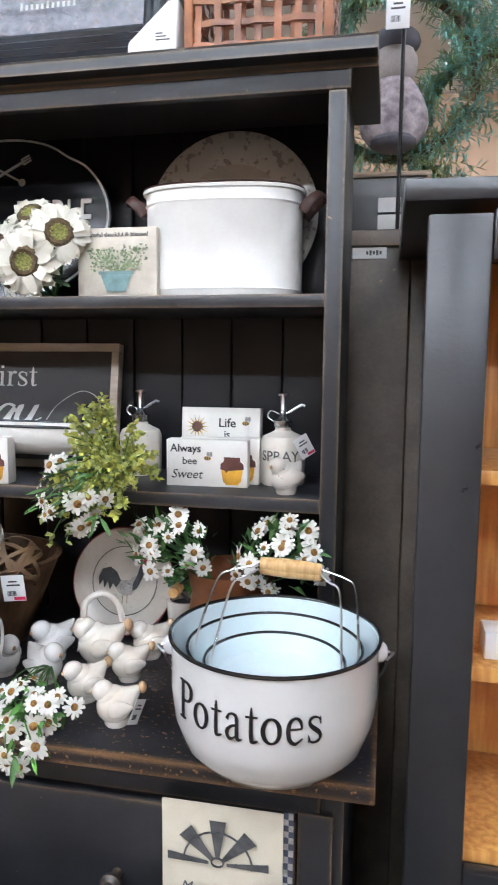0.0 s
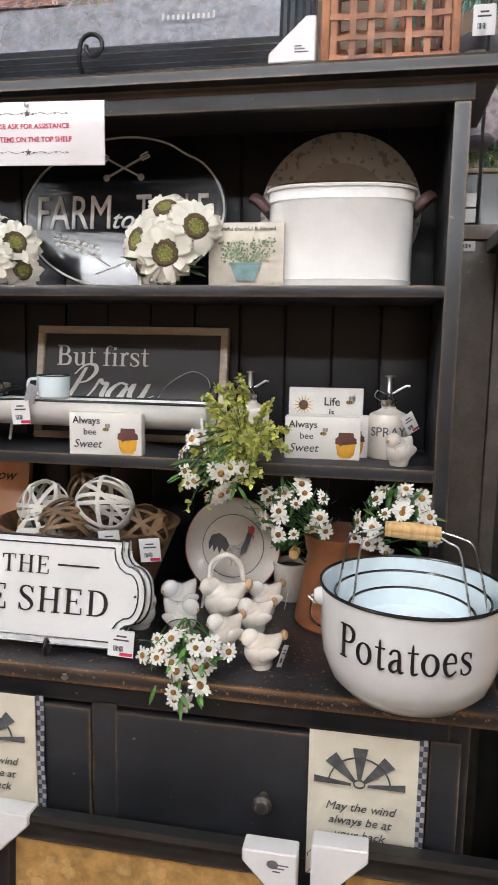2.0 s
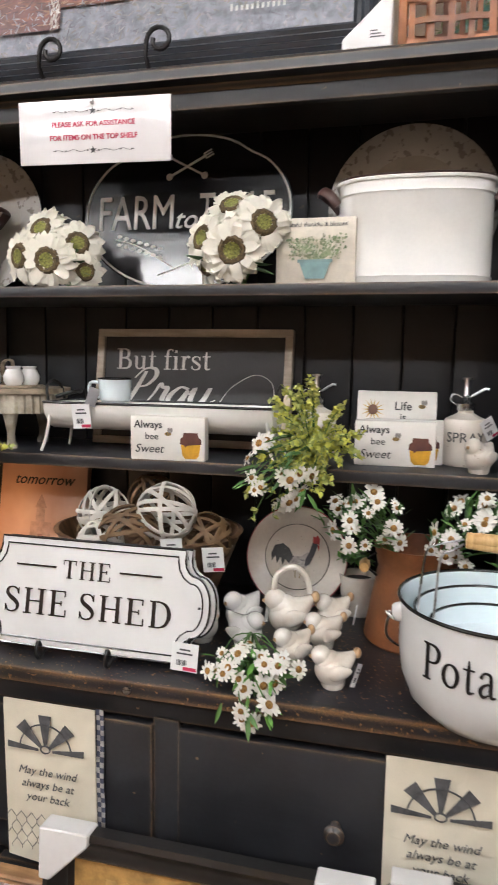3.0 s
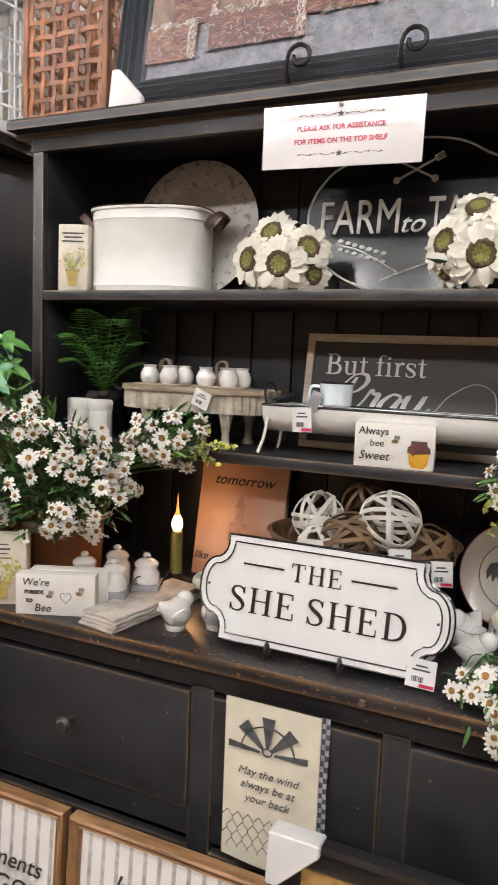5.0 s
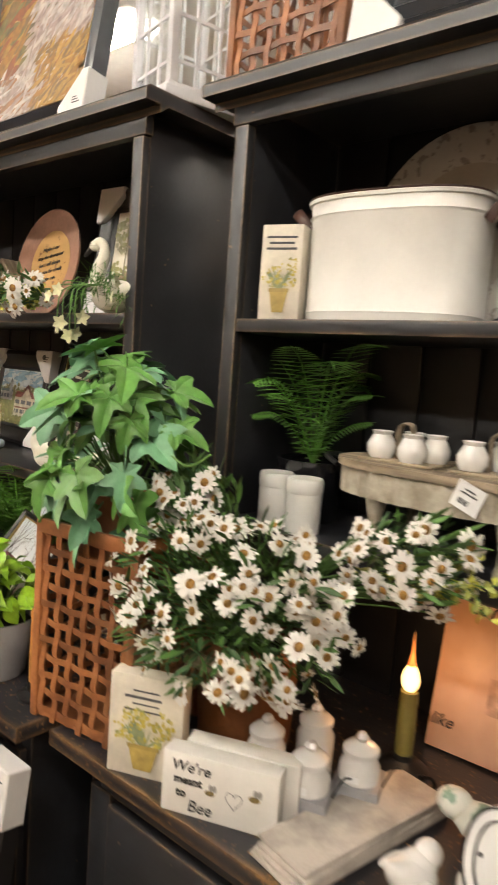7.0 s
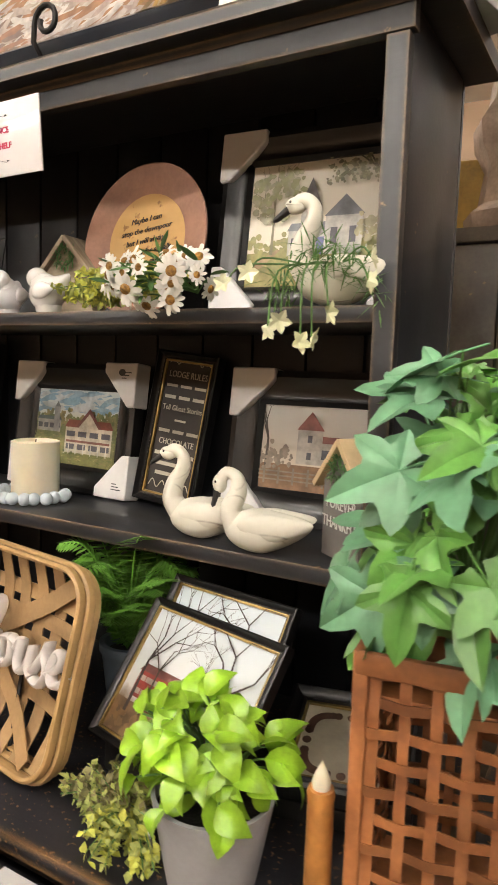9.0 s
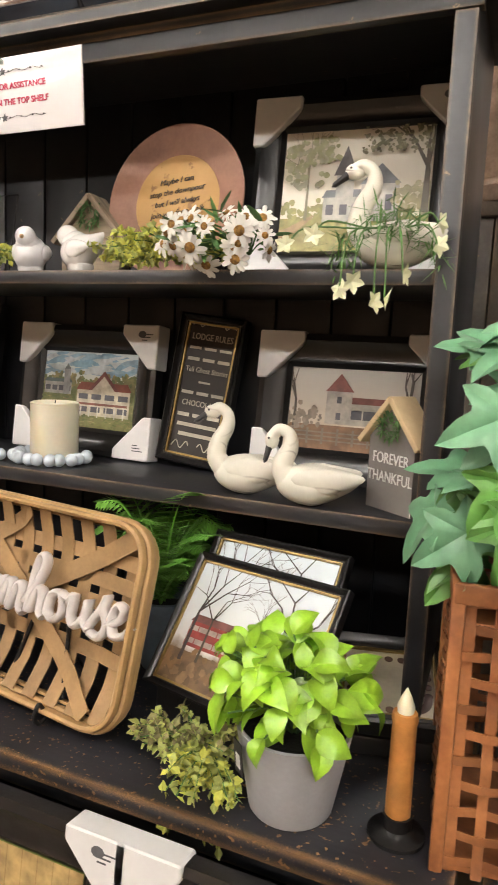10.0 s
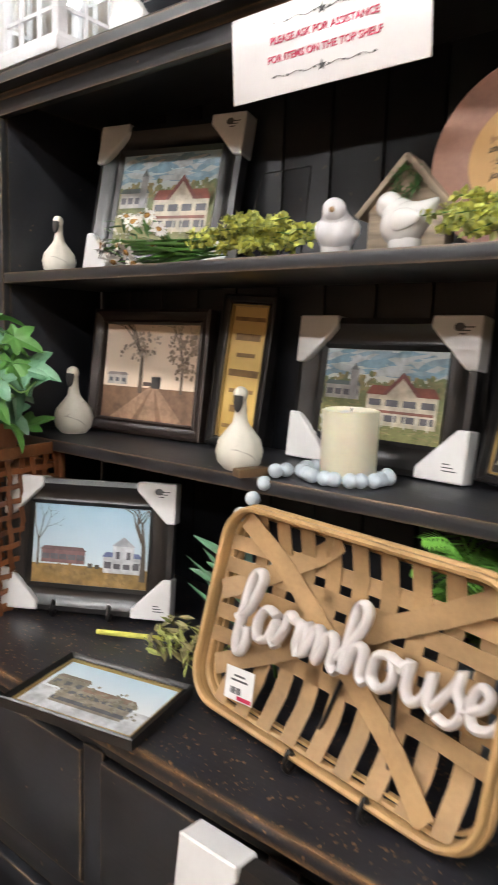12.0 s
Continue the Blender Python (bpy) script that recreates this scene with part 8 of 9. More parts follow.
def church(p):
    p.rect(0, 0, 1, 0.28, (0.42, 0.38, 0.14))
    p.blobs(30, 0.0, 0.2, 1.0, 0.34, 0.06, [(0.45, 0.42, 0.16), (0.36, 0.36, 0.14)], 5)
    p.shape([(0.0, 0.1), (0.12, 0.16), (0.25, 0.3), (0.22, 0.3), (0.06, 0.2), (0.0, 0.18)], (0.5, 0.36, 0.2))
    p.tree(0.18, 0.26, 0.75, (0.3, 0.27, 0.16), 11, width=0.022)
    p.blobs(26, 0.02, 0.55, 0.34, 0.92, 0.05, [(0.5, 0.5, 0.28), (0.44, 0.45, 0.23), (0.58, 0.56, 0.38)], 12)
    p.house(0.3, 0.24, 0.28, 0.2, (0.62, 0.6, 0.54), (0.24, 0.25, 0.27), rows=1, cols=3)
    p.rect(0.38, 0.44, 0.5, 0.62, (0.6, 0.58, 0.53)); p.shape([(0.36, 0.62), (0.52, 0.62), (0.44, 0.86)], (0.15, 0.13, 0.13))
    p.house(0.55, 0.24, 0.25, 0.3, (0.64, 0.62, 0.56), (0.24, 0.25, 0.27), rows=1, cols=2, gable=True)
    p.rect(0.5, 0.24, 0.55, 0.38, (0.2, 0.22, 0.4))
    p.blobs(16, 0.78, 0.36, 1.0, 0.5, 0.05, [(0.5, 0.45, 0.25), (0.55, 0.5, 0.3)], 13)
    p.tree(0.97, 0.3, 0.9, (0.12, 0.1, 0.07), 14, width=0.05)
    p.blobs(36, 0.55, 0.8, 1.0, 0.99, 0.03, [(0.3, 0.29, 0.17), (0.4, 0.38, 0.24), (0.22, 0.2, 0.12)], 15)


def sky(name, low, high, ground, h, horizon=0.4):
    return gradient(name, [(0.0, ground), (horizon - 0.06, ground), (horizon, low), (1.0, high)], lo=0, hi=h, speck=0.22, scale=22)


SKYBLUE = sky("blue_cloudy_sky_print", (0.66, 0.64, 0.54), (0.28, 0.47, 0.6), (0.26, 0.26, 0.1), 0.26)
SKYCREAM = sky("cream_sky_print", (0.76, 0.71, 0.58), (0.72, 0.69, 0.6), (0.42, 0.38, 0.15), 0.26, 0.3)
SKYSEPIA = sky("sepia_sky_print", (0.74, 0.6, 0.46), (0.66, 0.53, 0.41), (0.28, 0.16, 0.09), 0.24, 0.35)
SKYPALE = sky("pale_winter_sky_print", (0.74, 0.74, 0.72), (0.58, 0.68, 0.74), (0.2, 0.13, 0.07), 0.22, 0.3)
SKYRANCH = sky("dusty_sky_print", (0.66, 0.57, 0.46), (0.5, 0.55, 0.55), (0.3, 0.18, 0.09), 0.24, 0.35)
Z1, Z2 = SILL1 + 0.004, SILL2 + 0.004
CZ = DESK + 0.004
goose(pose(-2.876, 1.05, Z1, 0, 0, 25), "cream painted gourd goose with a grey bill", 0.8)
picture(pose(-2.712, 1.145, Z1, -9, 3, 6), "farmhouse picture with red roof in a black frame with foam corners", 0.325, 0.272, 0.05, BLACKFRAME, SKYBLUE, red_roof_farm, guards="abcd", group="farm pictures with foam corners", guard_scale=1.3)
t = thing("wire_easel", pose(-2.393, 1.07, Z1, -12, 0, 0) @ Matrix.Scale(0.86, 4), "thin empty black wire easel", "easel")
bm = bmesh_new(); tube(bm, [(-0.065, -0.01, 0.003), (-0.05, 0, 0.165), (0.05, 0, 0.165), (0.065, -0.01, 0.003)], 0.0016, 6); part("frame_wire", bm, IRON, t)
for sx in (-1, 1):
    bm = bmesh_new(); tube(bm, [(sx * 0.063 + 0.014 * math.cos(a) * sx, -0.025 , 0.02 + 0.016 * math.sin(a)) for a in [i * math.pi / 6 for i in range(11)]], 0.0016, 6); part("curled_foot", bm, IRON, t)

t = thing("daisy_bunch", pose(-2.6, 1.055, Z1), "bunch of artificial daisies lying with green stems", "artificial flowers", "daisy bunches")
bm = bmesh_new()
rnd = random.Random(71)
for i in range(70):
    y = rnd.uniform(-0.03, 0.03)
    blade(bm, (0.1 + rnd.uniform(-.02, .02), y, 0.012 + rnd.uniform(0, 0.03)), (-0.06 + rnd.uniform(-.04, .05), y + rnd.uniform(-.025, .02), 0.01 + rnd.uniform(0, 0.065)), 0.006, 0.3, roll=rnd.uniform(-1, 1), mi=i % 2)
tagged(part("stem_mass", bm, [STEM, LEAFFERN], t), kind="stuff")
daisy_bush(t, (-0.045, -0.035, 0.046), (0.075, 0.02, 0.04), 14, 72, face=(0, -1, 0.3), leaves=20, root=(0.03, 0, 0.02), spray=0.9)
for k, (x, w, seed) in enumerate(((-2.39, 0.115, 73), (-2.02, 0.12, 74))):
    t = thing("greenery_sprig", pose(x, 1.02, Z1), "yellow-green artificial sprig lying on the shelf", "artificial greenery", "yellow-green sprigs")
    sprig_cloud(t, (0, -0.01, 0.032), (w, 0.035, 0.036), 2300, seed, [LEAFYELLOW, LEAFOLIVE], leaf=0.0082, stems=48, low=-0.6)
plump_bird(pose(-2.25, 1.015, Z1, 0, 0, 110), "matt white ceramic bird on the shelf", 0.98, make("matt_white_bisque", (0.74, 0.73, 0.74), 0.55, var=0.06), group="white shelf birds")
plump_bird(pose(-2.153, 1.01, Z1, 0, 0, 10), "glossy white ceramic bird on the shelf", 1.0, WHITECERAMIC, group="white shelf birds")


def house_block(m, label, w, h, d, wall, roof, words=(), wreath=True):
    t = thing("wooden_house", m, label, "house ornament", "small wooden houses")
    eave = h - w * 0.55
    bm = bmesh_new(); prism(bm, [(-w / 2, 0), (w / 2, 0), (w / 2, eave), (0, h - 0.004), (-w / 2, eave)], -d / 2, d / 2); part("body", bm, wall, t, smooth=False)
    for sx in (-1, 1):
        a = math.degrees(math.atan2(h - eave, w / 2))
        L = math.hypot(w / 2, h - eave) + 0.02
        bm = bmesh_new(); box(bm, (0, 0, 0), (L, d + 0.02, 0.008), bev=0.001)
        part("roof_board", bm, roof, t, m=pose(sx * (w / 4 + 0.006), 0, (h + eave) / 2 - 0.002 + 0.001, 0, sx * a, 0))
    for i, s in enumerate(words):
        lettering(s, 0.021, WHITEINK, t, Matrix.Translation((0, -d / 2 - 0.0006, eave - 0.034 - 0.025 * i)), wide=0.8)
    if wreath:
        rnd = random.Random(3)
        bm = bmesh_new()
        for i in range(110):
            a = rnd.uniform(0, 2 * math.pi)
            c = Vector((0.016 * math.cos(a), -d / 2 - 0.005, h * 0.79 + 0.014 * math.sin(a)))
            blade(bm, c, c + Vector((rnd.uniform(-1, 1), rnd.uniform(-1, 0.2), rnd.uniform(-1, 1))).normalized() * 0.013, 0.003, 0.2, seg=2)
        part("wreath", bm, LEAFDARK, t, "small green wreath")
    return t


house_block(pose(-2.188, 1.095, Z1, 0, 0, 4), "pale wooden house block with a green wreath", 0.105, 0.12, 0.03, TRAYWOOD, TRAYWOOD)


def word_plate():
    r = 0.117
    t = wall_plate(pose(-2.033, 1.09, Z1, -9, -7, 0), "dusty mauve plate with an ochre centre and script lines", r, CLAYRING, OCHRE, name="word_plate", wellf=0.62)
    for i, s in enumerate(("Maybe I can", "stop the downpour", "but I will always", "join you for a walk", "in the rain")):
        lettering(s, 0.0122, INK, t, Matrix.Translation((0, -0.0048, r + 0.03 - 0.0165 * i)), shear=0.3)


word_plate()
t = thing("daisy_bunch", pose(-1.893, 0.962, Z1), "bunch of white artificial daisies lying on the shelf", "artificial flowers", "daisy bunches")
daisy_bush(t, (0.0, -0.025, 0.032), (0.085, 0.045, 0.035), 26, 75, face=(0.1, -1, 0.1), leaves=60, root=(0.02, 0.03, 0.02), spray=0.45, size=1.05)
picture(pose(-1.786, 1.15, Z1, -8, 0, 3), "white country church picture in a black frame with foam corners", 0.305, 0.265, 0.044, BLACKFRAME, SKYCREAM, church, guards="abcd", group="farm pictures with foam corners", guard_scale=1.3)
swan(pose(-1.685, 1.0, Z1, 0, 0, 5), "distressed cream carved swan with greenery on its back", 1.02)
t = thing("lily_garland", pose(-1.69, 0.974, Z1), "green feathery garland with pale yellow lilies over the shelf edge", "artificial flowers")
bm = bmesh_new()
rnd = random.Random(77)
for i in range(330):
    a = rnd.uniform(-1, 1)
    c = Vector((a * 0.065, rnd.uniform(-0.03, 0.035), 0.05 + 0.012 * math.cos(a * 2) + rnd.uniform(-.025, .012) - 0.03 * a * a))
    blade(bm, c, c + Vector((rnd.uniform(-1, 1), rnd.uniform(-1, .6), rnd.uniform(-.9, .7))).normalized() * rnd.uniform(0.015, 0.034), 0.0022, 0.2, seg=2)
tagged(part("feathery_leaves", bm, LEAFFERN, t), kind="stuff")
bm = bmesh_new()
for i in range(5):
    a = 2 * math.pi * i / 5
    blade(bm, (0, 0, 0), (0.017 * math.cos(a), 0.017 * math.sin(a), 0.007), 0.0125, 0.1, seg=3)
LILY = mesh_of("lily", bm, make("pale_yellow_petal", (0.78, 0.78, 0.52), 0.6, var=0.1))
st = bmesh_new()
for i, (x, y, z) in enumerate(((-0.12, -0.02, 0.025), (-0.085, -0.025, 0.035), (-0.025, -0.06, -0.022), (0.0, -0.062, -0.045), (0.03, -0.06, -0.015), (0.012, -0.06, -0.04), (0.058, -0.02, 0.045), (0.06, -0.03, 0.02), (-0.04, -0.06, -0.03))):
    part("lily", LILY, None, t, m=pose(x, y, z, 80 + 12 * (i % 3), 10 * (i % 4) - 15, 20 * i) @ Matrix.Scale(0.78, 4))
    tube(st, curve([(x * 0.3, 0.0, 0.045), (x * 0.8, y * 0.9, max(z, 0.0) * 0.6 + 0.03), (x, y + 0.003, z)], 4), 0.0011, 5)
tagged(part("stem_mass", st, STEM, t), kind="stuff")

# ---- second hutch: lower shelf ----
def lane(p):
    p.rect(0, 0, 1, 0.34, (0.26, 0.15, 0.09))
    p.shape([(0.1, 0.0), (0.9, 0.0), (0.6, 0.36), (0.53, 0.36)], (0.45, 0.28, 0.18))
    p.shape([(0.36, 0.0), (0.42, 0.0), (0.56, 0.34), (0.55, 0.34)], (0.3, 0.17, 0.1)); p.shape([(0.62, 0.0), (0.68, 0.0), (0.585, 0.34), (0.575, 0.34)], (0.3, 0.17, 0.1))
    p.house(0.05, 0.36, 0.22, 0.1, (0.6, 0.54, 0.48), (0.36, 0.3, 0.28), rows=1, cols=3)
    p.rect(0.54, 0.34, 0.64, 0.46, (0.06, 0.05, 0.05)); p.rect(0.45, 0.36, 0.54, 0.4, (0.1, 0.07, 0.06))
    p.tree(0.42, 0.28, 0.95, (0.13, 0.09, 0.06), 21, width=0.05)
    p.tree(0.86, 0.3, 0.75, (0.16, 0.11, 0.08), 22, width=0.03)
    p.blobs(34, 0.74, 0.5, 0.99, 0.9, 0.035, [(0.3, 0.22, 0.15), (0.38, 0.28, 0.2), (0.24, 0.17, 0.11)], 23)
    p.blobs(24, 0.2, 0.62, 0.62, 0.95, 0.03, [(0.36, 0.27, 0.2), (0.44, 0.34, 0.26)], 24)


picture(pose(-2.742, 1.15, Z2, -7, 0, 5), "brown country lane picture in a dark frame", 0.29, 0.24, 0.028, BROWNFRAME, SKYSEPIA, lane, gilt=False)
t = picture(pose(-2.52, 1.155, Z2 + 0.002, -7, 3, 5), "narrow gold word sign in a black frame", 0.108, 0.262, 0.017, BLACKFRAME, GOLDPRINT, None, gilt=True, name="framed_sign", category="sign")
for i in range(7):
    bm = bmesh_new(); box(bm, (0, -0.0105, 0.222 - 0.031 * i), (0.062 - 0.012 * (i % 3), 0.0005, 0.012 if i % 2 else 0.007)); part("printed_line", bm, flat(0.3, 0.17, 0.05), t)
picture(pose(-2.256, 1.168, Z2, -7, 0, -4), "red-roofed farmhouse picture in a black frame with foam corners", 0.302, 0.226, 0.046, BLACKFRAME, SKYBLUE, red_roof_farm, guards="abcd", group="farm pictures with foam corners", guard_scale=1.35)
goose(pose(-2.855, 1.065, Z2, 0, 0, 25), "cream painted gourd goose with a grey bill", 0.97)
goose(pose(-2.398, 1.015, Z2, 0, 0, 20), "cream painted gourd goose with a grey bill", 0.92)
t = thing("pillar_candle", pose(-2.247, 1.07, Z2) @ Matrix.Diagonal((0.93, 0.93, 0.93, 1)), "ivory wax pillar candle with an uneven top", "candle")
bm = bmesh_new(); lathe(bm, [(0, 0), (0.04, 0), (0.042, 0.003), (0.042, 0.1), (0.0425, 0.104), (0.038, 0.106), (0.034, 0.1), (0, 0.096)], segs=40, wob=lambda a, z: 1 + (0.02 * math.sin(3 * a) + 0.012 * math.sin(7 * a)) * (z / 0.1)); part("wax", bm, IVORYWAX, t)
bm = bmesh_new(); tube(bm, [(0, 0, 0.096), (0.002, 0, 0.108)], 0.0012, 5); part("wick", bm, INK, t)
t = thing("bead_garland", pose(-2.247, 1.06, Z2), "pale blue wooden bead garland round the candle", "bead garland")
for i in range(15):
    a = math.radians(150 + i * 17)
    bm = bmesh_new(); ellipsoid(bm, (0.06 * math.cos(a) + 0.004 * (i % 2), 0.055 * math.sin(a), 0.0105), (0.0105,) * 3, rings=8, segs=12); part("bead", bm, BEAD, t)
for i in range(5):
    bm = bmesh_new(); ellipsoid(bm, (-0.066 - 0.006 * i, -0.045 - 0.017 * i, 0.0105 - (0.0 if i < 2 else 0.02 * (i - 1.2))), (0.0105,) * 3, rings=8, segs=12); part("bead", bm, BEAD, t)
for k in (-1, 1):
    bm = bmesh_new(); box(bm, (-0.094 + 0.008 * k, -0.098, -0.1), (0.011, 0.0015, 0.1), rz=8 * k); part("ribbon", bm, make("sea_green_ribbon", (0.2, 0.38, 0.34), 0.6, var=0.1), t, "sea-green ribbon end")
bm = bmesh_new(); box(bm, (-0.105, -0.075, 0.006), (0.02, 0.05, 0.012), rz=-20, bev=0.002); part("wooden_tag", bm, VINEBROWN, t)

t = picture(pose(-2.032, 1.152, Z2 + 0.005, -8, 6, 2), "dark chalkboard-style lodge rules sign in a black frame", 0.116, 0.245, 0.014, BLACKFRAME, make("sooty_sign_ground", (0.03, 0.024, 0.02), 0.6, var=0.2), None, gilt=True, name="framed_sign", category="sign")
lettering("LODGE RULES", 0.0145, CREAMINK, t, Matrix.Translation((0, -0.0105, 0.205)), wide=0.8)
for i, (s, k) in enumerate((("PLAY IN NATURAL RIVERS", 0.008), ("Make a Game Warm for", 0.0098), ("Tell Ghost Stories", 0.0125), ("WITH", 0.006), ("SING WITH THE BIRDS", 0.0095), ("CHOCOLATE", 0.0135), ("GO FLY FISHING", 0.011))):
    if s in ("Tell Ghost Stories", "CHOCOLATE"):
        lettering(s, k, CREAMINK, t, Matrix.Translation((0, -0.0105, 0.188 - 0.0185 * i)), wide=0.82)
    else:
        for j in range(3 if len(s) > 8 else 1):
            bm = bmesh_new(); box(bm, ((j - 1) * 0.027 if len(s) > 8 else 0, -0.0103, 0.191 - 0.0185 * i), (0.021, 0.0005, k * 0.55)); part("printed_line", bm, CREAMINK, t)
for z in (0.232, 0.03):
    for sx in (-1, 1):
        bm = bmesh_new(); tube(bm, [(sx * (0.008 + 0.0018 * i), -0.0105, z + 0.006 * math.sin(i * 0.6)) for i in range(18)], 0.0009, 4); part("printed_scroll", bm, CREAMINK, t)
for i in range(2):
    bm = bmesh_new(); box(bm, (0, -0.0103, 0.064 - 0.016 * i), (0.07 - 0.01 * i, 0.0005, 0.006)); part("printed_line", bm, CREAMINK, t)

swan(pose(-1.872, 1.018, Z2, 0, 0, 12), "distressed cream carved swan with a curved neck", 0.98)
swan(pose(-1.772, 1.0, Z2, 0, 0, 18), "distressed cream carved swan with a lowered head", 0.98, low=True)


def ranch(p):
    p.rect(0, 0, 1, 0.3, (0.3, 0.17, 0.09))
    p.tree(0.05, 0.24, 0.9, (0.1, 0.08, 0.06), 31, width=0.03)
    p.blobs(10, 0.0, 0.3, 0.25, 0.42, 0.05, [(0.4, 0.32, 0.25), (0.34, 0.28, 0.22)], 32)
    p.house(0.38, 0.32, 0.52, 0.26, (0.6, 0.55, 0.47), (0.3, 0.1, 0.08), rows=1, cols=5)
    p.house(0.3, 0.32, 0.2, 0.4, (0.62, 0.57, 0.5), (0.3, 0.1, 0.08), rows=2, cols=1, gable=True)
    for i in range(3):
        p.rect(0.0, 0.1 + 0.05 * i, 0.7, 0.118 + 0.05 * i, (0.34, 0.27, 0.2))
    for i in range(6):
        p.rect(0.04 + 0.12 * i, 0.06, 0.058 + 0.12 * i, 0.26, (0.3, 0.24, 0.18))
    p.tree(0.93, 0.2, 1.0, (0.09, 0.07, 0.055), 33, width=0.04)


picture(pose(-1.772, 1.165, Z2, -8, 0, 0), "white farmhouse picture in a black frame with foam corners", 0.30, 0.225, 0.05, BLACKFRAME, SKYRANCH, ranch, guards="abcd", group="farm pictures with foam corners", guard_scale=1.35)
house_block(pose(-1.672, 1.03, Z2, 0, 0, -36) @ Matrix.Scale(0.96, 4), "grey wooden house block with white words and birch roof", 0.086, 0.145, 0.024, HOUSEGREY, ROOFTAN, ("FOREVER", "THANKFUL"))

# ---- second hutch: counter ----
def tobacco_basket(m):
    """Shallow tan basket with a rounded rim, woven straight and diagonal splints and script letters on it. Stands on its long side."""
    t = thing("tobacco_basket", m, "flat tan tobacco basket with a white script word", "basket")
    w, h, r = 0.416, 0.262, 0.05
    def ring(inset, y):
        pts = []
        for cx, cz, a0 in ((w / 2 - r, h - r, 0), (-w / 2 + r, h - r, 90), (-w / 2 + r, r, 180), (w / 2 - r, r, 270)):
            for i in range(7):
                a = math.radians(a0 + i * 15)
                pts.append((cx + (r - inset) * math.cos(a), y, cz + (r - inset) * math.sin(a)))
        return pts
    for y, ins in ((-0.018, 0.004), (-0.006, 0.0), (0.006, 0.004)):
        bm = bmesh_new(); tube(bm, ring(ins, y), 0.006, 8, closed=True, flatten=(0.0045, 0.0068)); part("rim", bm, RIMWOOD, t)
    bm = bmesh_new(); tube(bm, ring(0.012, 0.012), 0.004, 6, closed=True, flatten=(0.003, 0.006)); part("inner_rim", bm, RIMWOOD, t)
    def splint(a, b, width, y, n=12, bulge=0.022, phase=0):
        bm = bmesh_new()
        a, b = Vector((a[0], 0, a[1])), Vector((b[0], 0, b[1]))
        d = (b - a).normalized(); s = Vector((-d.z, 0, d.x)) * width / 2
        prev = None
        for i in range(n + 1):
            f = i / n
            c = a.lerp(b, f)
            edge = min(1.0, 5 * min(f, 1 - f))
            yy = y + bulge * edge + 0.0022 * math.sin(math.pi * (i + phase))
            row = [bm.verts.new(c + s * k + Vector((0, yy + o, 0))) for k, o in ((-1, -0.0009), (1, -0.0009), (1, 0.0009), (-1, 0.0009))]
            if prev:
                for k in range(4):
                    bm.faces.new((prev[k], prev[(k + 1) % 4], row[(k + 1) % 4], row[k]))
            else:
                bm.faces.new(row)
            prev = row
        bm.faces.new(prev[::-1])
        part("splint", bm, SPLINT, t)
    for i in range(9):
        x = -w / 2 + 0.045 + i * (w - 0.09) / 8
        splint((x, 0.006), (x, h - 0.006), 0.023, -0.002, phase=i % 2)
    for i in range(5):
        z = 0.085 + i * (h - 0.12) / 4.6
        splint((-w / 2 + 0.006, z), (w / 2 - 0.006, z), 0.02, -0.002, phase=(i + 1) % 2)
    for a, b in (((-w / 2 + 0.03, h - 0.02), (w / 2 - 0.06, 0.012)), ((w / 2 - 0.03, h - 0.02), (-w / 2 + 0.03, 0.05)), ((-w / 2 + 0.012, h * 0.55), (-0.02, h - 0.01))):
        splint(a, b, 0.026, -0.008)
    # script word, cut from thick board
    strokes = {
        "f": [(0.0, 0.35), (0.28, 0.62), (0.5, 1.35), (0.42, 1.62), (0.22, 1.45), (0.12, 0.6), (0.1, -0.25), (0.25, -0.5), (0.38, -0.2), (0.34, 0.2)],
        "a": [(0.68, 0.72), (0.36, 0.8), (0.16, 0.42), (0.24, 0.04), (0.5, 0.1), (0.68, 0.6), (0.66, 0.2), (0.8, 0.02)],
        "r": [(0.0, 0.1), (0.16, 0.45), (0.24, 0.86), (0.4, 0.76), (0.58, 0.72), (0.56, 0.3), (0.66, 0.02)],
        "m": [(0.0, 0.1), (0.14, 0.78), (0.16, 0.06), (0.36, 0.74), (0.5, 0.66), (0.5, 0.06), (0.72, 0.74), (0.88, 0.62), (0.88, 0.16), (1.04, 0.02)],
        "h": [(0.0, 0.3), (0.34, 0.9), (0.48, 1.42), (0.34, 1.62), (0.2, 1.3), (0.16, 0.06), (0.36, 0.68), (0.54, 0.66), (0.56, 0.16), (0.7, 0.02)],
        "o": [(0.5, 0.76), (0.2, 0.66), (0.14, 0.22), (0.36, 0.02), (0.6, 0.28), (0.54, 0.68), (0.46, 0.74), (0.78, 0.66)],
        "u": [(0.0, 0.5), (0.14, 0.76), (0.14, 0.22), (0.32, 0.02), (0.54, 0.3), (0.6, 0.76), (0.6, 0.2), (0.76, 0.02)],
        "s": [(0.0, 0.1), (0.3, 0.62), (0.4, 0.94), (0.36, 0.6), (0.52, 0.24), (0.36, -0.1), (0.08, -0.06)],
        "e": [(0.0, 0.2), (0.36, 0.42), (0.46, 0.68), (0.28, 0.78), (0.14, 0.42), (0.26, 0.04), (0.56, 0.1), (0.76, 0.4)],
    }
    x, k, tall = -0.15, 0.0565, 0.05
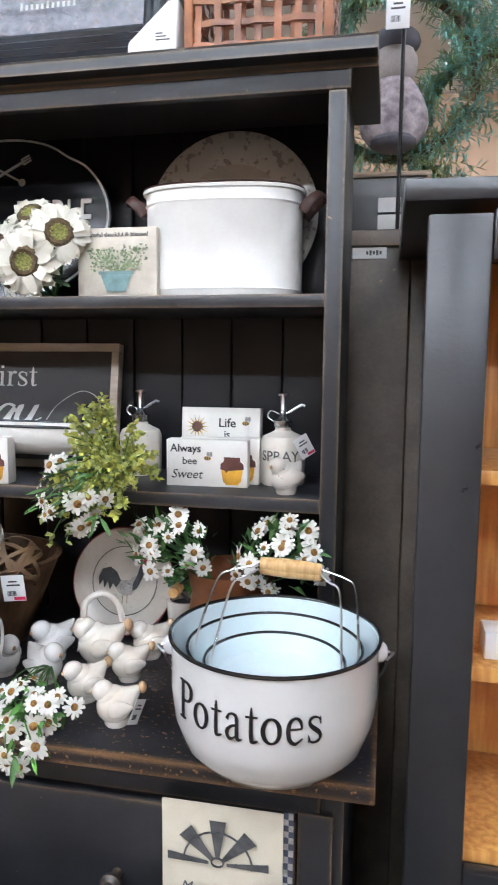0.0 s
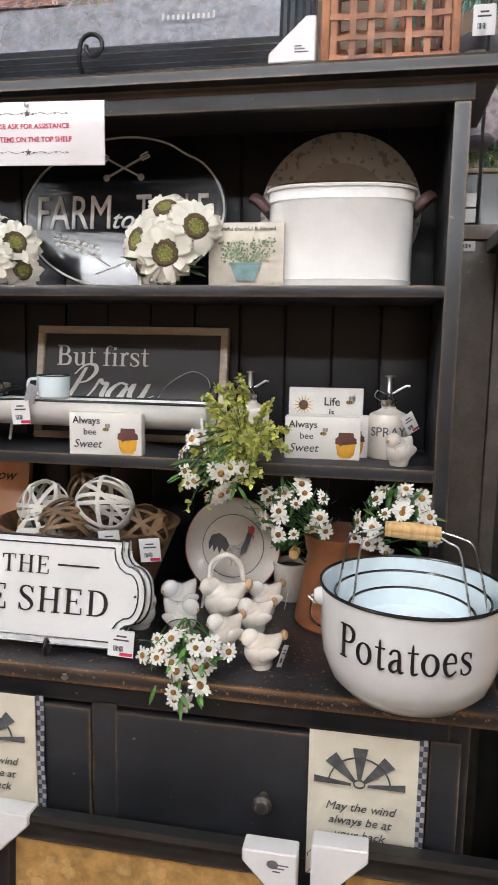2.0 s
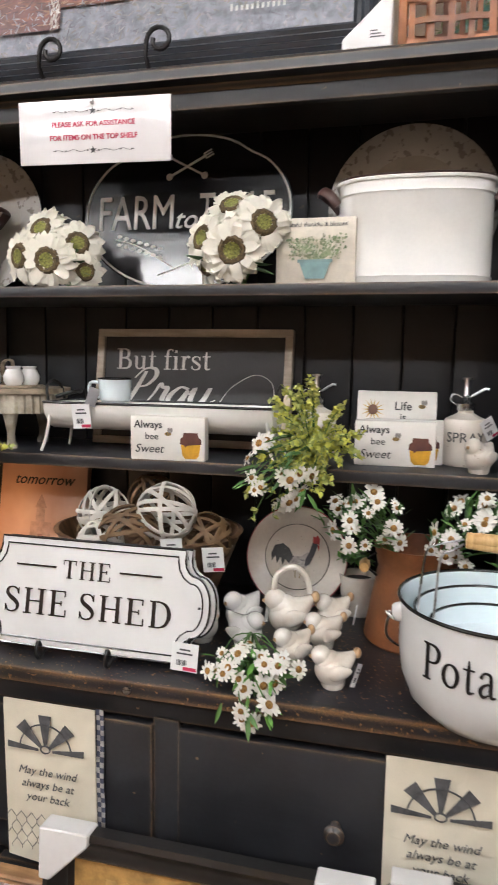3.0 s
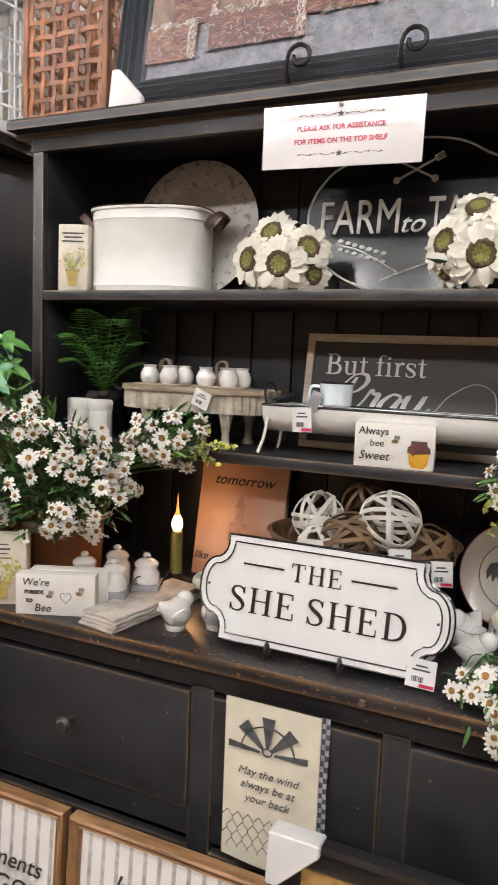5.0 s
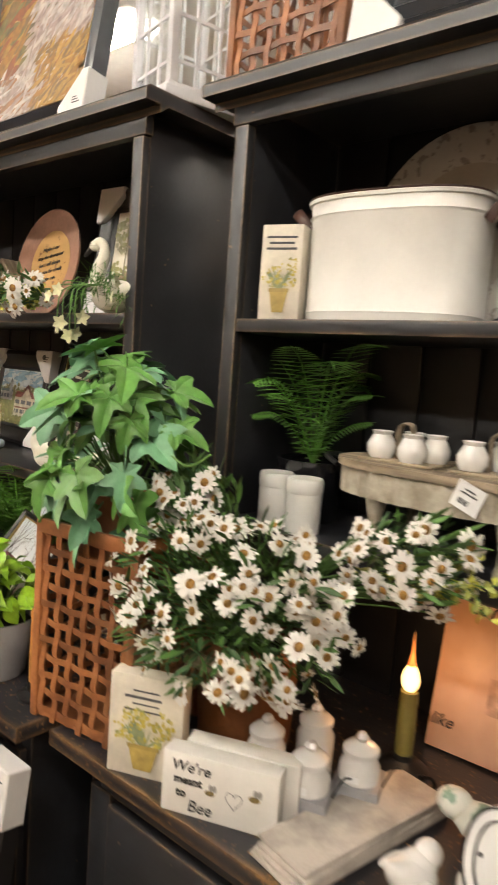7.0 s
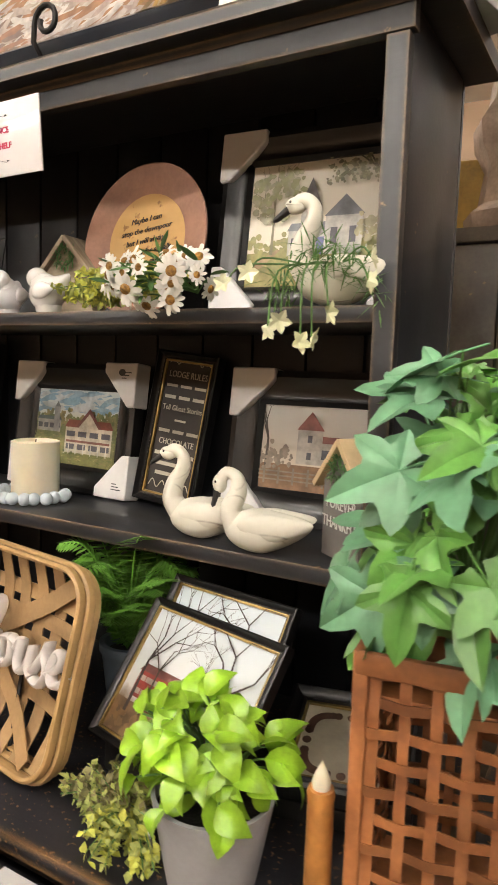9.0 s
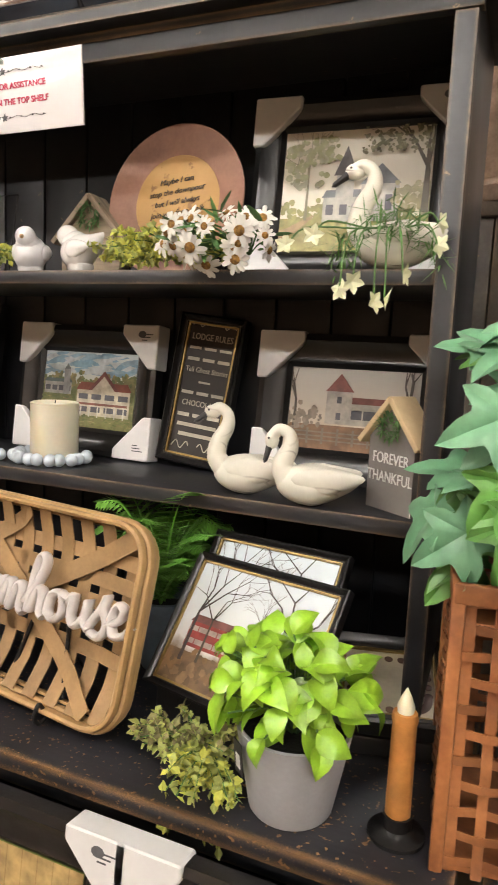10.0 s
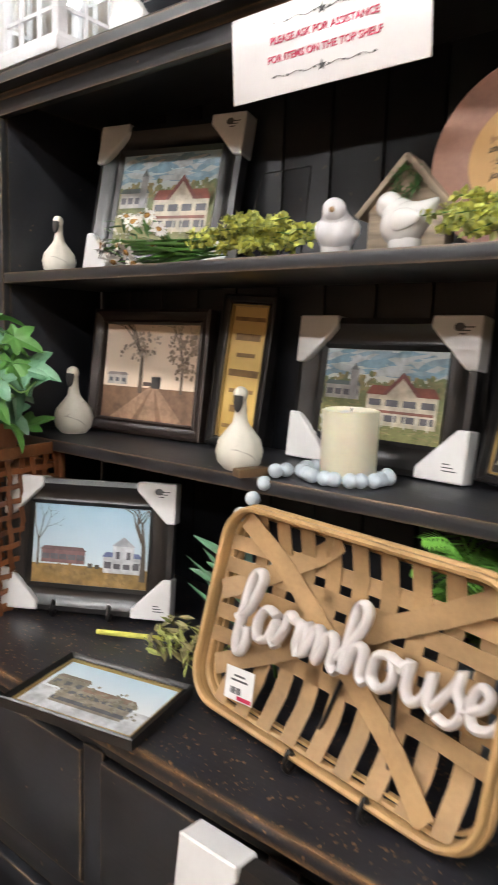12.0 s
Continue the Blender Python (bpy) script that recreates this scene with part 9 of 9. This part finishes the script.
    for ch in "farmhouse":
        pts = strokes[ch]
        bm = bmesh_new()
        tube(bm, curve([(x + u * k, -0.014, 0.112 + v * tall + x * 0.05) for u, v in pts], 5), 0.006, 10, flatten=(0.009, 0.0052))
        part("letter", bm, WHITEBOARD, t, "thick white script letter")
        x += (max(u for u, v in pts) - 0.05) * k * 1.03
    hang_tag(t, pose(-0.125, -0.012, 0.042, 3, -6, 0), 0.05, 0.04)
    return t


tobacco_basket(pose(-2.147, 0.852, CZ + 0.012, -15, 0, -9))
hook_stand(pose(-2.11, 0.838, CZ, 0, 0, -9), "black wire stand holding the tan basket", 0.105)
t = thing("potted_fern", pose(-2.015, 1.045, CZ), "bright green artificial fern in a blue-grey zinc pot", "plant", "ferns")
pot(t, 0.034, 0.045, 0.11, BLUEZINC, rim=0.003)
fern(t, (0, -0.01, 0.1), 60, 0.16, 9, spread=0.62, face=(0.2, -0.22, 0.05), mat=LEAFBRIGHTFERN, width=0.22, rise=1.1, roll=0.25)


def mill(p):
    p.rect(0, 0, 1, 0.26, (0.2, 0.12, 0.06))
    p.blobs(26, 0, 0.02, 1, 0.26, 0.06, [(0.25, 0.14, 0.06), (0.16, 0.1, 0.05), (0.3, 0.18, 0.09)], 41)
    p.house(0.1, 0.3, 0.36, 0.2, (0.36, 0.05, 0.04), (0.22, 0.08, 0.07), rows=2, cols=5, win=(0.5, 0.42, 0.36))
    p.tree(0.12, 0.18, 1.0, (0.06, 0.045, 0.035), 42, width=0.028, spread=0.6)
    p.tree(0.25, 0.2, 0.85, (0.08, 0.06, 0.045), 43, width=0.02, spread=0.6)
    p.tree(0.78, 0.16, 1.05, (0.06, 0.045, 0.035), 44, width=0.035, spread=0.7)
    p.tree(0.62, 0.24, 0.6, (0.12, 0.09, 0.07), 45, width=0.014)


for k in (1, 0):
    picture(pose(-1.836 + 0.006 * k, 0.868 + 0.035 * k, CZ + 0.053, -36 + 4 * k, -1, -15 + 4 * k), "red mill and bare trees picture in a black gilt-edged frame", 0.24 - 0.03 * k, 0.186 + 0.024 * k, 0.011, BLACKFRAME, SKYPALE, mill, gilt=True, group="red mill pictures", depth=0.014)
bm = bmesh_new(); box(bm, (0, 0, 0.025), (0.2, 0.1, 0.05), bev=0.003)
solid("dark_box", bm, BLACKFRAME, pose(-1.835, 0.93, CZ, 0, 0, -15), "low dark box under the mill pictures", "box", "low dark boxes")
t = picture(pose(-1.642, 0.956, CZ + 0.028, -74, 0, 14), "verse print in a black frame on a dark box", 0.165, 0.165, 0.022, BLACKFRAME, make("aged_verse_paper", (0.68, 0.6, 0.45), 0.6, var=0.12), None, gilt=True)
bm = bmesh_new()
for i in range(52):
    a = 2 * math.pi * i / 52
    ellipsoid(bm, (0.05 * math.copysign(abs(math.cos(a)) ** 0.5, math.cos(a)), -0.0105, 0.082 + 0.047 * math.copysign(abs(math.sin(a)) ** 0.5, math.sin(a))), (0.006, 0.0006, 0.006), rings=5, segs=7)
part("printed_border", bm, flat(0.16, 0.08, 0.05), t)
bm = bmesh_new(); box(bm, (0, 0, 0.0125), (0.17, 0.1, 0.025), bev=0.003)
solid("dark_box", bm, BLACKFRAME, pose(-1.655, 1.005, CZ, 0, 0, 14), "low dark box under the verse print", "box", "low dark boxes")

t = thing("potted_plant", pose(-1.722, 0.822, CZ) @ Matrix.Scale(0.96, 4), "bright green leafy plant in a pale grey pot", "plant")
pot(t, 0.048, 0.066, 0.1, STONEGREY, segs=36)
leafy(t, (-0.005, -0.01, 0.14), (0.09, 0.08, 0.08), 135, 51, LIMELEAVES, 0.04, (0, 0, 0.085), droop=0.08, low=-0.42, face=(-0.15, -1, 0.45))
bm = bmesh_new(); box(bm, (0, 0, 0), (0.018, 0.001, 0.042)); g = part("black_tag", bm, INK, t, "black price tag", m=pose(-0.045, -0.052, 0.074, 8, 4, -38))
bm = bmesh_new(); box(bm, (0, -0.0008, -0.004), (0.009, 0.0004, 0.018)); part("tag_sticker", bm, PAPER, g)
t = thing("trailing_sprig", pose(-1.845, 0.835, CZ), "olive green trailing sprig hanging over the counter edge", "artificial greenery")
sprig_cloud(t, (-0.005, 0.0, 0.035), (0.085, 0.05, 0.035), 800, 52, [LEAFOLIVE, LEAFDRY], leaf=0.0095, stems=30, low=-0.4)
sprig_cloud(t, (0.03, -0.055, -0.002), (0.05, 0.03, 0.06), 750, 53, [LEAFOLIVE, LEAFYELLOW], leaf=0.0095, stems=26, root=(0.02, -0.01, 0.03))
t = thing("taper_candle", pose(-1.607, 0.826, CZ) @ Matrix.Scale(0.96, 4), "orange wax taper candle in a black metal holder", "candle")
bm = bmesh_new(); lathe(bm, [(0, 0), (0.03, 0), (0.031, 0.005), (0.02, 0.008), (0.016, 0.012), (0.016, 0.026), (0, 0.026)], segs=24); part("holder", bm, IRON, t)
bm = bmesh_new(); lathe(bm, [(0.0135, 0.024), (0.0138, 0.06), (0.0128, 0.128), (0.0142, 0.136), (0.0125, 0.142), (0, 0.142)], segs=20, wob=lambda a, z: 1 + 0.02 * math.sin(4 * a + z * 60)); part("wax", bm, ORANGEWAX, t)
bm = bmesh_new(); lathe(bm, [(0.0085, 0.141), (0.0095, 0.148), (0.006, 0.158), (0, 0.17)], segs=14); part("flame_tip", bm, IVORYWAX, t, "unlit ivory flame tip")


def homestead(p):
    p.rect(0, 0, 1, 0.24, (0.32, 0.2, 0.06))
    p.blobs(20, 0, 0.02, 1, 0.22, 0.06, [(0.36, 0.23, 0.08), (0.27, 0.17, 0.06)], 61)
    p.house(0.08, 0.26, 0.38, 0.16, (0.22, 0.12, 0.12), (0.16, 0.1, 0.1), rows=1, cols=5)
    p.house(0.62, 0.18, 0.32, 0.2, (0.66, 0.68, 0.72), (0.2, 0.25, 0.5), rows=1, cols=4)
    p.house(0.7, 0.3, 0.18, 0.22, (0.68, 0.7, 0.74), (0.5, 0.52, 0.58), rows=1, cols=2, gable=True)
    p.rect(0.49, 0.22, 0.53, 0.28, (0.1, 0.09, 0.08)); p.rect(0.55, 0.22, 0.59, 0.27, (0.1, 0.09, 0.08))
    p.tree(0.05, 0.22, 0.8, (0.12, 0.1, 0.08), 62, width=0.02)
    p.tree(0.96, 0.1, 1.1, (0.12, 0.1, 0.08), 63, width=0.05, spread=0.8)


picture(pose(-2.69, 0.968, CZ + 0.006, -10, 0, 30), "barn and white house picture in a black foam-cornered frame", 0.3, 0.228, 0.045, BLACKFRAME, sky("clear_blue_sky_print", (0.6, 0.68, 0.72), (0.3, 0.48, 0.62), (0.32, 0.2, 0.06), 0.2, 0.26), homestead, guards="abcd", group="farm pictures with foam corners", guard_scale=1.25)
hook_stand(pose(-2.682, 0.952, CZ, 0, 0, 30), "black wire stand holding the barn picture", 0.1)


def village(p):
    p.rect(0, 0, 1, 0.42, (0.72, 0.74, 0.76))
    p.house(0.2, 0.2, 0.62, 0.3, (0.34, 0.29, 0.22), (0.3, 0.2, 0.14), rows=2, cols=6)
    p.house(0.05, 0.45, 0.3, 0.2, (0.3, 0.27, 0.2), (0.24, 0.2, 0.15), rows=1, cols=3)
    p.blobs(26, 0.1, 0.3, 0.9, 0.62, 0.04, [(0.3, 0.26, 0.18), (0.4, 0.36, 0.28), (0.24, 0.22, 0.15)], 65)


picture(pose(-2.431, 0.724, CZ + 0.0, -89, 0, 13), "snowy village picture in a black frame lying flat on the counter", 0.207, 0.142, 0.01, BLACKFRAME, sky("grey_blue_sky_print", (0.68, 0.72, 0.74), (0.42, 0.57, 0.68), (0.7, 0.72, 0.74), 0.14, 0.45), village, gilt=True, depth=0.014)
t = thing("dried_sprig", pose(-2.47, 0.955, CZ), "dried olive sprig with a thick stem lying on the counter", "artificial greenery")
bm = bmesh_new(); tube(bm, [(-0.13, -0.04, 0.012), (-0.02, 0.0, 0.02)], 0.0045, 8); part("thick_stem", bm, LEAFYELLOW, t)
bm = bmesh_new()
rnd = random.Random(81)
for i in range(150):
    c = Vector((rnd.uniform(-0.04, 0.09), rnd.uniform(-0.03, 0.03), 0.018 + rnd.uniform(-.012, .035)))
    blade(bm, c, c + Vector((rnd.uniform(0, 1), rnd.uniform(-.8, .5), rnd.uniform(-.6, .6))).normalized() * rnd.uniform(0.02, 0.036), 0.009, 0.3, seg=2, roll=rnd.uniform(-1, 1), mi=i % 2)
tagged(part("foliage", bm, [LEAFDRY, LEAFOLIVE], t), kind="stuff")
t = thing("cotton_sprig", pose(-2.33, 0.985, CZ), "green leafy stem with white bolls behind the basket", "artificial greenery")
bm = bmesh_new()
for i in range(10):
    blade(bm, (0, 0, 0.05 + 0.012 * i), (-0.11 + 0.03 * (i % 3), -0.02, 0.13 + 0.014 * (i % 5)), 0.018, 0.2, roll=0.3 * i)
part("foliage", bm, LEAFBLUE, t)
bm = bmesh_new(); tube(bm, [(0.02, 0.02, 0.0), (0.0, 0.0, 0.2)], 0.003, 6); part("stem", bm, STEM, t)
for i in range(4):
    bm = bmesh_new(); ellipsoid(bm, (-0.05 + 0.03 * i, -0.02, 0.17 + 0.02 * (i % 2)), (0.011, 0.01, 0.01)); part("boll", bm, PETAL, t)


# ---- baskets of ivy between the hutches ----
def ivy_basket(x, seed, shift=0.01):
    slat_basket(pose(x, 0.9, CZ, 0, 0, 8), "brown woven slat basket standing between the hutches", w=0.18, h=0.288, d=0.185)
    bm = bmesh_new(); box(bm, (0, 0, 0), (0.166, 0.17, 0.01), bev=0.002)
    solid("basket_board", bm, SLAT, pose(x, 0.9, CZ + 0.245, 0, 0, 8), "brown wooden board set inside the basket", "board", "basket boards")
    t = thing("potted_ivy", pose(x + shift, 0.89, CZ + 0.25), "large-leaved artificial ivy in a terracotta pot", "plant", "potted ivies")
    pot(t, 0.04, 0.054, 0.08, TERRACOTTA, rim=0.005)
    leafy(t, (0.0, -0.025, 0.14), (0.115, 0.105, 0.155), 80, seed, IVYLEAVES, 0.088, (0, 0, 0.07), droop=0.4, low=-0.7, face=(0.1, -1, 0.35))
    bm = bmesh_new()
    line = curve([(0.05, -0.02, 0.09), (0.1, -0.03, 0.15), (0.15, -0.03, 0.14), (0.19, -0.03, 0.16)], 5)
    tube(bm, line, 0.0016, 5); part("runner", bm, STEM, t)
    return t


ivy_basket(-1.488, 91, -0.01)
ivy_basket(-2.89, 92, 0.025)


# ---- framed art leaning against the second hutch ----
def sunflower_field(p):
    p.rect(0, 0, 1, 1, (0.2, 0.26, 0.06))
    p.blobs(120, 0.12, 0.0, 0.42, 1.0, 0.025, [(0.62, 0.22, 0.02), (0.66, 0.33, 0.03), (0.5, 0.15, 0.02), (0.16, 0.22, 0.04)], 71)
    p.rect(0.45, 0.0, 1.0, 1.0, (0.55, 0.38, 0.16))
    for i in range(6):
        p.rect(0.47 + i * 0.09, 0, 0.475 + i * 0.09, 1, (0.4, 0.26, 0.1))
    p.rect(0.55, 0.72, 0.64, 0.84, (0.1, 0.07, 0.05))


def red_tree(p):
    p.rect(0, 0, 1, 1, (0.46, 0.53, 0.56))
    p.rect(0.7, 0, 1, 0.9, (0.55, 0.22, 0.04))
    for s in (72, 73, 74):
        p.tree(0.25 + 0.18 * (s - 72), 0.0, 1.3, (0.16, 0.06, 0.06), s, spread=0.7, depth=5, width=0.03)
    p.blobs(80, 0.05, 0.4, 0.75, 0.95, 0.02, [(0.5, 0.24, 0.2), (0.55, 0.35, 0.3), (0.4, 0.15, 0.13)], 75)


picture(pose(-2.035, 0.625, 0.0, -7, 0, 0), "black-framed sunflower barn canvas with foam corners leaning on the hutch", 0.35, 0.905, 0.055, BLACKFRAME, flat(0.3, 0.3, 0.1), sunflower_field, guards="cd", guard_scale=1.4)
picture(pose(-1.675, 0.625, 0.0, -7, 0, 0), "black-framed autumn tree canvas with foam corners leaning on the hutch", 0.385, 0.905, 0.05, BLACKFRAME, flat(0.46, 0.53, 0.56), red_tree, guards="cd", guard_scale=1.4)
picture(pose(-2.70, 0.655, 0.0, -3, 0, 0), "black-framed canvas with foam corners leaning on the hutch", 0.4, 0.62, 0.05, BLACKFRAME, flat(0.3, 0.2, 0.1), field, guards="cd", guard_scale=1.4)


# ---- on the cabinets beside and behind ----
def fir_wreath(m, label, R, seed, n=620):
    rnd = random.Random(seed)
    t = thing("fir_wreath", m, label, "wreath", "fir wreaths")
    bm = bmesh_new()
    for i in range(230):
        a = 2 * math.pi * i / 230 + rnd.uniform(-.05, .05)
        c = Vector((R * math.cos(a), rnd.uniform(-.03, .03), R * math.sin(a)))
        tang = Vector((-math.sin(a), 0, math.cos(a)))
        d = (tang + Vector((rnd.uniform(-.8, .8), rnd.uniform(-.8, .3), rnd.uniform(-.8, .8)))).normalized()
        L = rnd.uniform(0.07, 0.14)
        for k in range(26):
            f = k / 26
            p = c + d * L * f
            o = (d * 0.5 + Vector((rnd.gauss(0, 1), rnd.gauss(0, 1), rnd.gauss(0, 1))).normalized()).normalized()
            blade(bm, p, p + o * 0.024, 0.005, 0.1, seg=2, mi=i % 2)
    part("needles", bm, [make("blue_fir_needle", (0.24, 0.48, 0.42), 0.5, var=0.15), make("grey_fir_needle", (0.28, 0.38, 0.18), 0.6, var=0.2)], t)
    bm = bmesh_new(); tube(bm, [(R * math.cos(a), 0, R * math.sin(a)) for a in [i * math.pi / 16 for i in range(32)]], 0.012, 6, closed=True); part("ring", bm, VINEBROWN, t)
    return t


fir_wreath(pose(-0.02, 1.62, 2.035), "blue-green fir wreath behind a stuffed doll", 0.17, 5)
fir_wreath(pose(0.2, 1.72, 1.95), "green fir wreath behind the other one", 0.16, 6)
bm = bmesh_new()
ellipsoid(bm, (0, 0, 0.075), (0.068, 0.05, 0.08), shape=lambda p: Vector((p.x * (1 - 0.3 * p.z), p.y, p.z))); ellipsoid(bm, (0, 0, 0.015), (0.05, 0.045, 0.02), mi=1); ellipsoid(bm, (0, -0.005, 0.165), (0.045, 0.04, 0.045), mi=2); ellipsoid(bm, (0, 0, 0.21), (0.05, 0.045, 0.03), mi=1)
solid("cloth_doll", bm, [PLAID, make("grey_felt", (0.16, 0.16, 0.19), 0.95), make("pale_felt", (0.5, 0.46, 0.44), 0.95)], pose(-0.02, 1.53, 1.855), "stuffed doll in grey plaid flannel with a felt hat", "doll")
t = thing("framed_sign", pose(-0.035, 1.51, 1.655, -5, 0, 0), "dark chalkboard in a pale frame on the brown cabinet", "sign")
for (cx, cz, sx, sz) in ((0, 0.005, 0.19, 0.01), (0, 0.149, 0.19, 0.01), (-0.09, 0.077, 0.01, 0.134), (0.09, 0.077, 0.01, 0.134)):
    bm = bmesh_new(); box(bm, (cx, 0, cz), (sx, 0.014, sz), bev=0.001); part("frame_side", bm, TRAYWOOD, t)
bm = bmesh_new(); box(bm, (0, 0.002, 0.077), (0.172, 0.006, 0.136)); part("panel", bm, BLACKFRAME, t)
for i in range(2):
    bm = bmesh_new(); box(bm, (0.012, -0.009, 0.05 + 0.035 * i), (0.046, 0.001, 0.03)); part("price_card", bm, PAPER, t, "white price card")
t = thing("display_pole", pose(-0.006, 1.46, 1.655), "thin black iron display pole", "pole")
bm = bmesh_new(); tube(bm, [(0, 0, 0.004), (0, 0, 0.9)], 0.004, 8); part("rod", bm, IRON, t)
bm = bmesh_new(); lathe(bm, [(0, 0), (0.04, 0), (0.04, 0.004), (0.006, 0.008), (0, 0.008)], segs=16); part("foot", bm, IRON, t)
hang_tag(t, pose(-0.012, -0.012, 0.43, 0, 0, 0), 0.045, 0.06, colour=False)
t = thing("fairy_lights", pose(0.1, 1.72, 1.72), "string of warm fairy lights behind the wreath", "string lights")
bm = bmesh_new(); tube(bm, [(-0.15 + 0.03 * i, 0.008 * math.sin(i * 2), 0.02 * math.sin(i * 1.3)) for i in range(14)], 0.0015, 5); part("cord", bm, IRON, t)
for i in range(7):
    bm = bmesh_new(); ellipsoid(bm, (-0.12 + 0.05 * i, -0.01, 0.012 * math.sin(i * 2.1)), (0.007,) * 3, rings=6, segs=8); part("bulb", bm, BULB, t)
bm = bmesh_new(); lathe(bm, [(0, 0), (0.05, 0), (0.055, 0.01), (0.03, 0.03), (0, 0.035)], segs=16)
solid("red_ornament", bm, make("red_velvet", (0.45, 0.02, 0.03), 0.8), pose(0.213, 1.15, 1.628), "red and dark holiday ornament on the black cabinet", "ornament")
# behind the gap between the hutches
t = thing("carved_column", pose(-1.6, 1.7, 1.72), "weathered tan carved column piece on the back cabinet", "ornament")
bm = bmesh_new(); lathe(bm, [(0, 0), (0.11, 0), (0.115, 0.03), (0.09, 0.05), (0.08, 0.12), (0.1, 0.16), (0.105, 0.2), (0.08, 0.24), (0.07, 0.32), (0.1, 0.38), (0.06, 0.42), (0, 0.44)], segs=24, wob=lambda a, z: 1 + 0.05 * math.cos(8 * a)); part("column", bm, make("tan_weathered_stone", (0.58, 0.43, 0.33), 0.8, var=0.2, scale=20), t)
bm = bmesh_new(); box(bm, (0, 0, 0.075), (0.16, 0.12, 0.15), bev=0.004)
solid("gold_box", bm, make("gold_cloth", (0.5, 0.3, 0.05), 0.7, var=0.25), pose(-1.74, 1.75, 1.72, 0, 0, 10), "gold coloured fabric box on the back cabinet", "box")
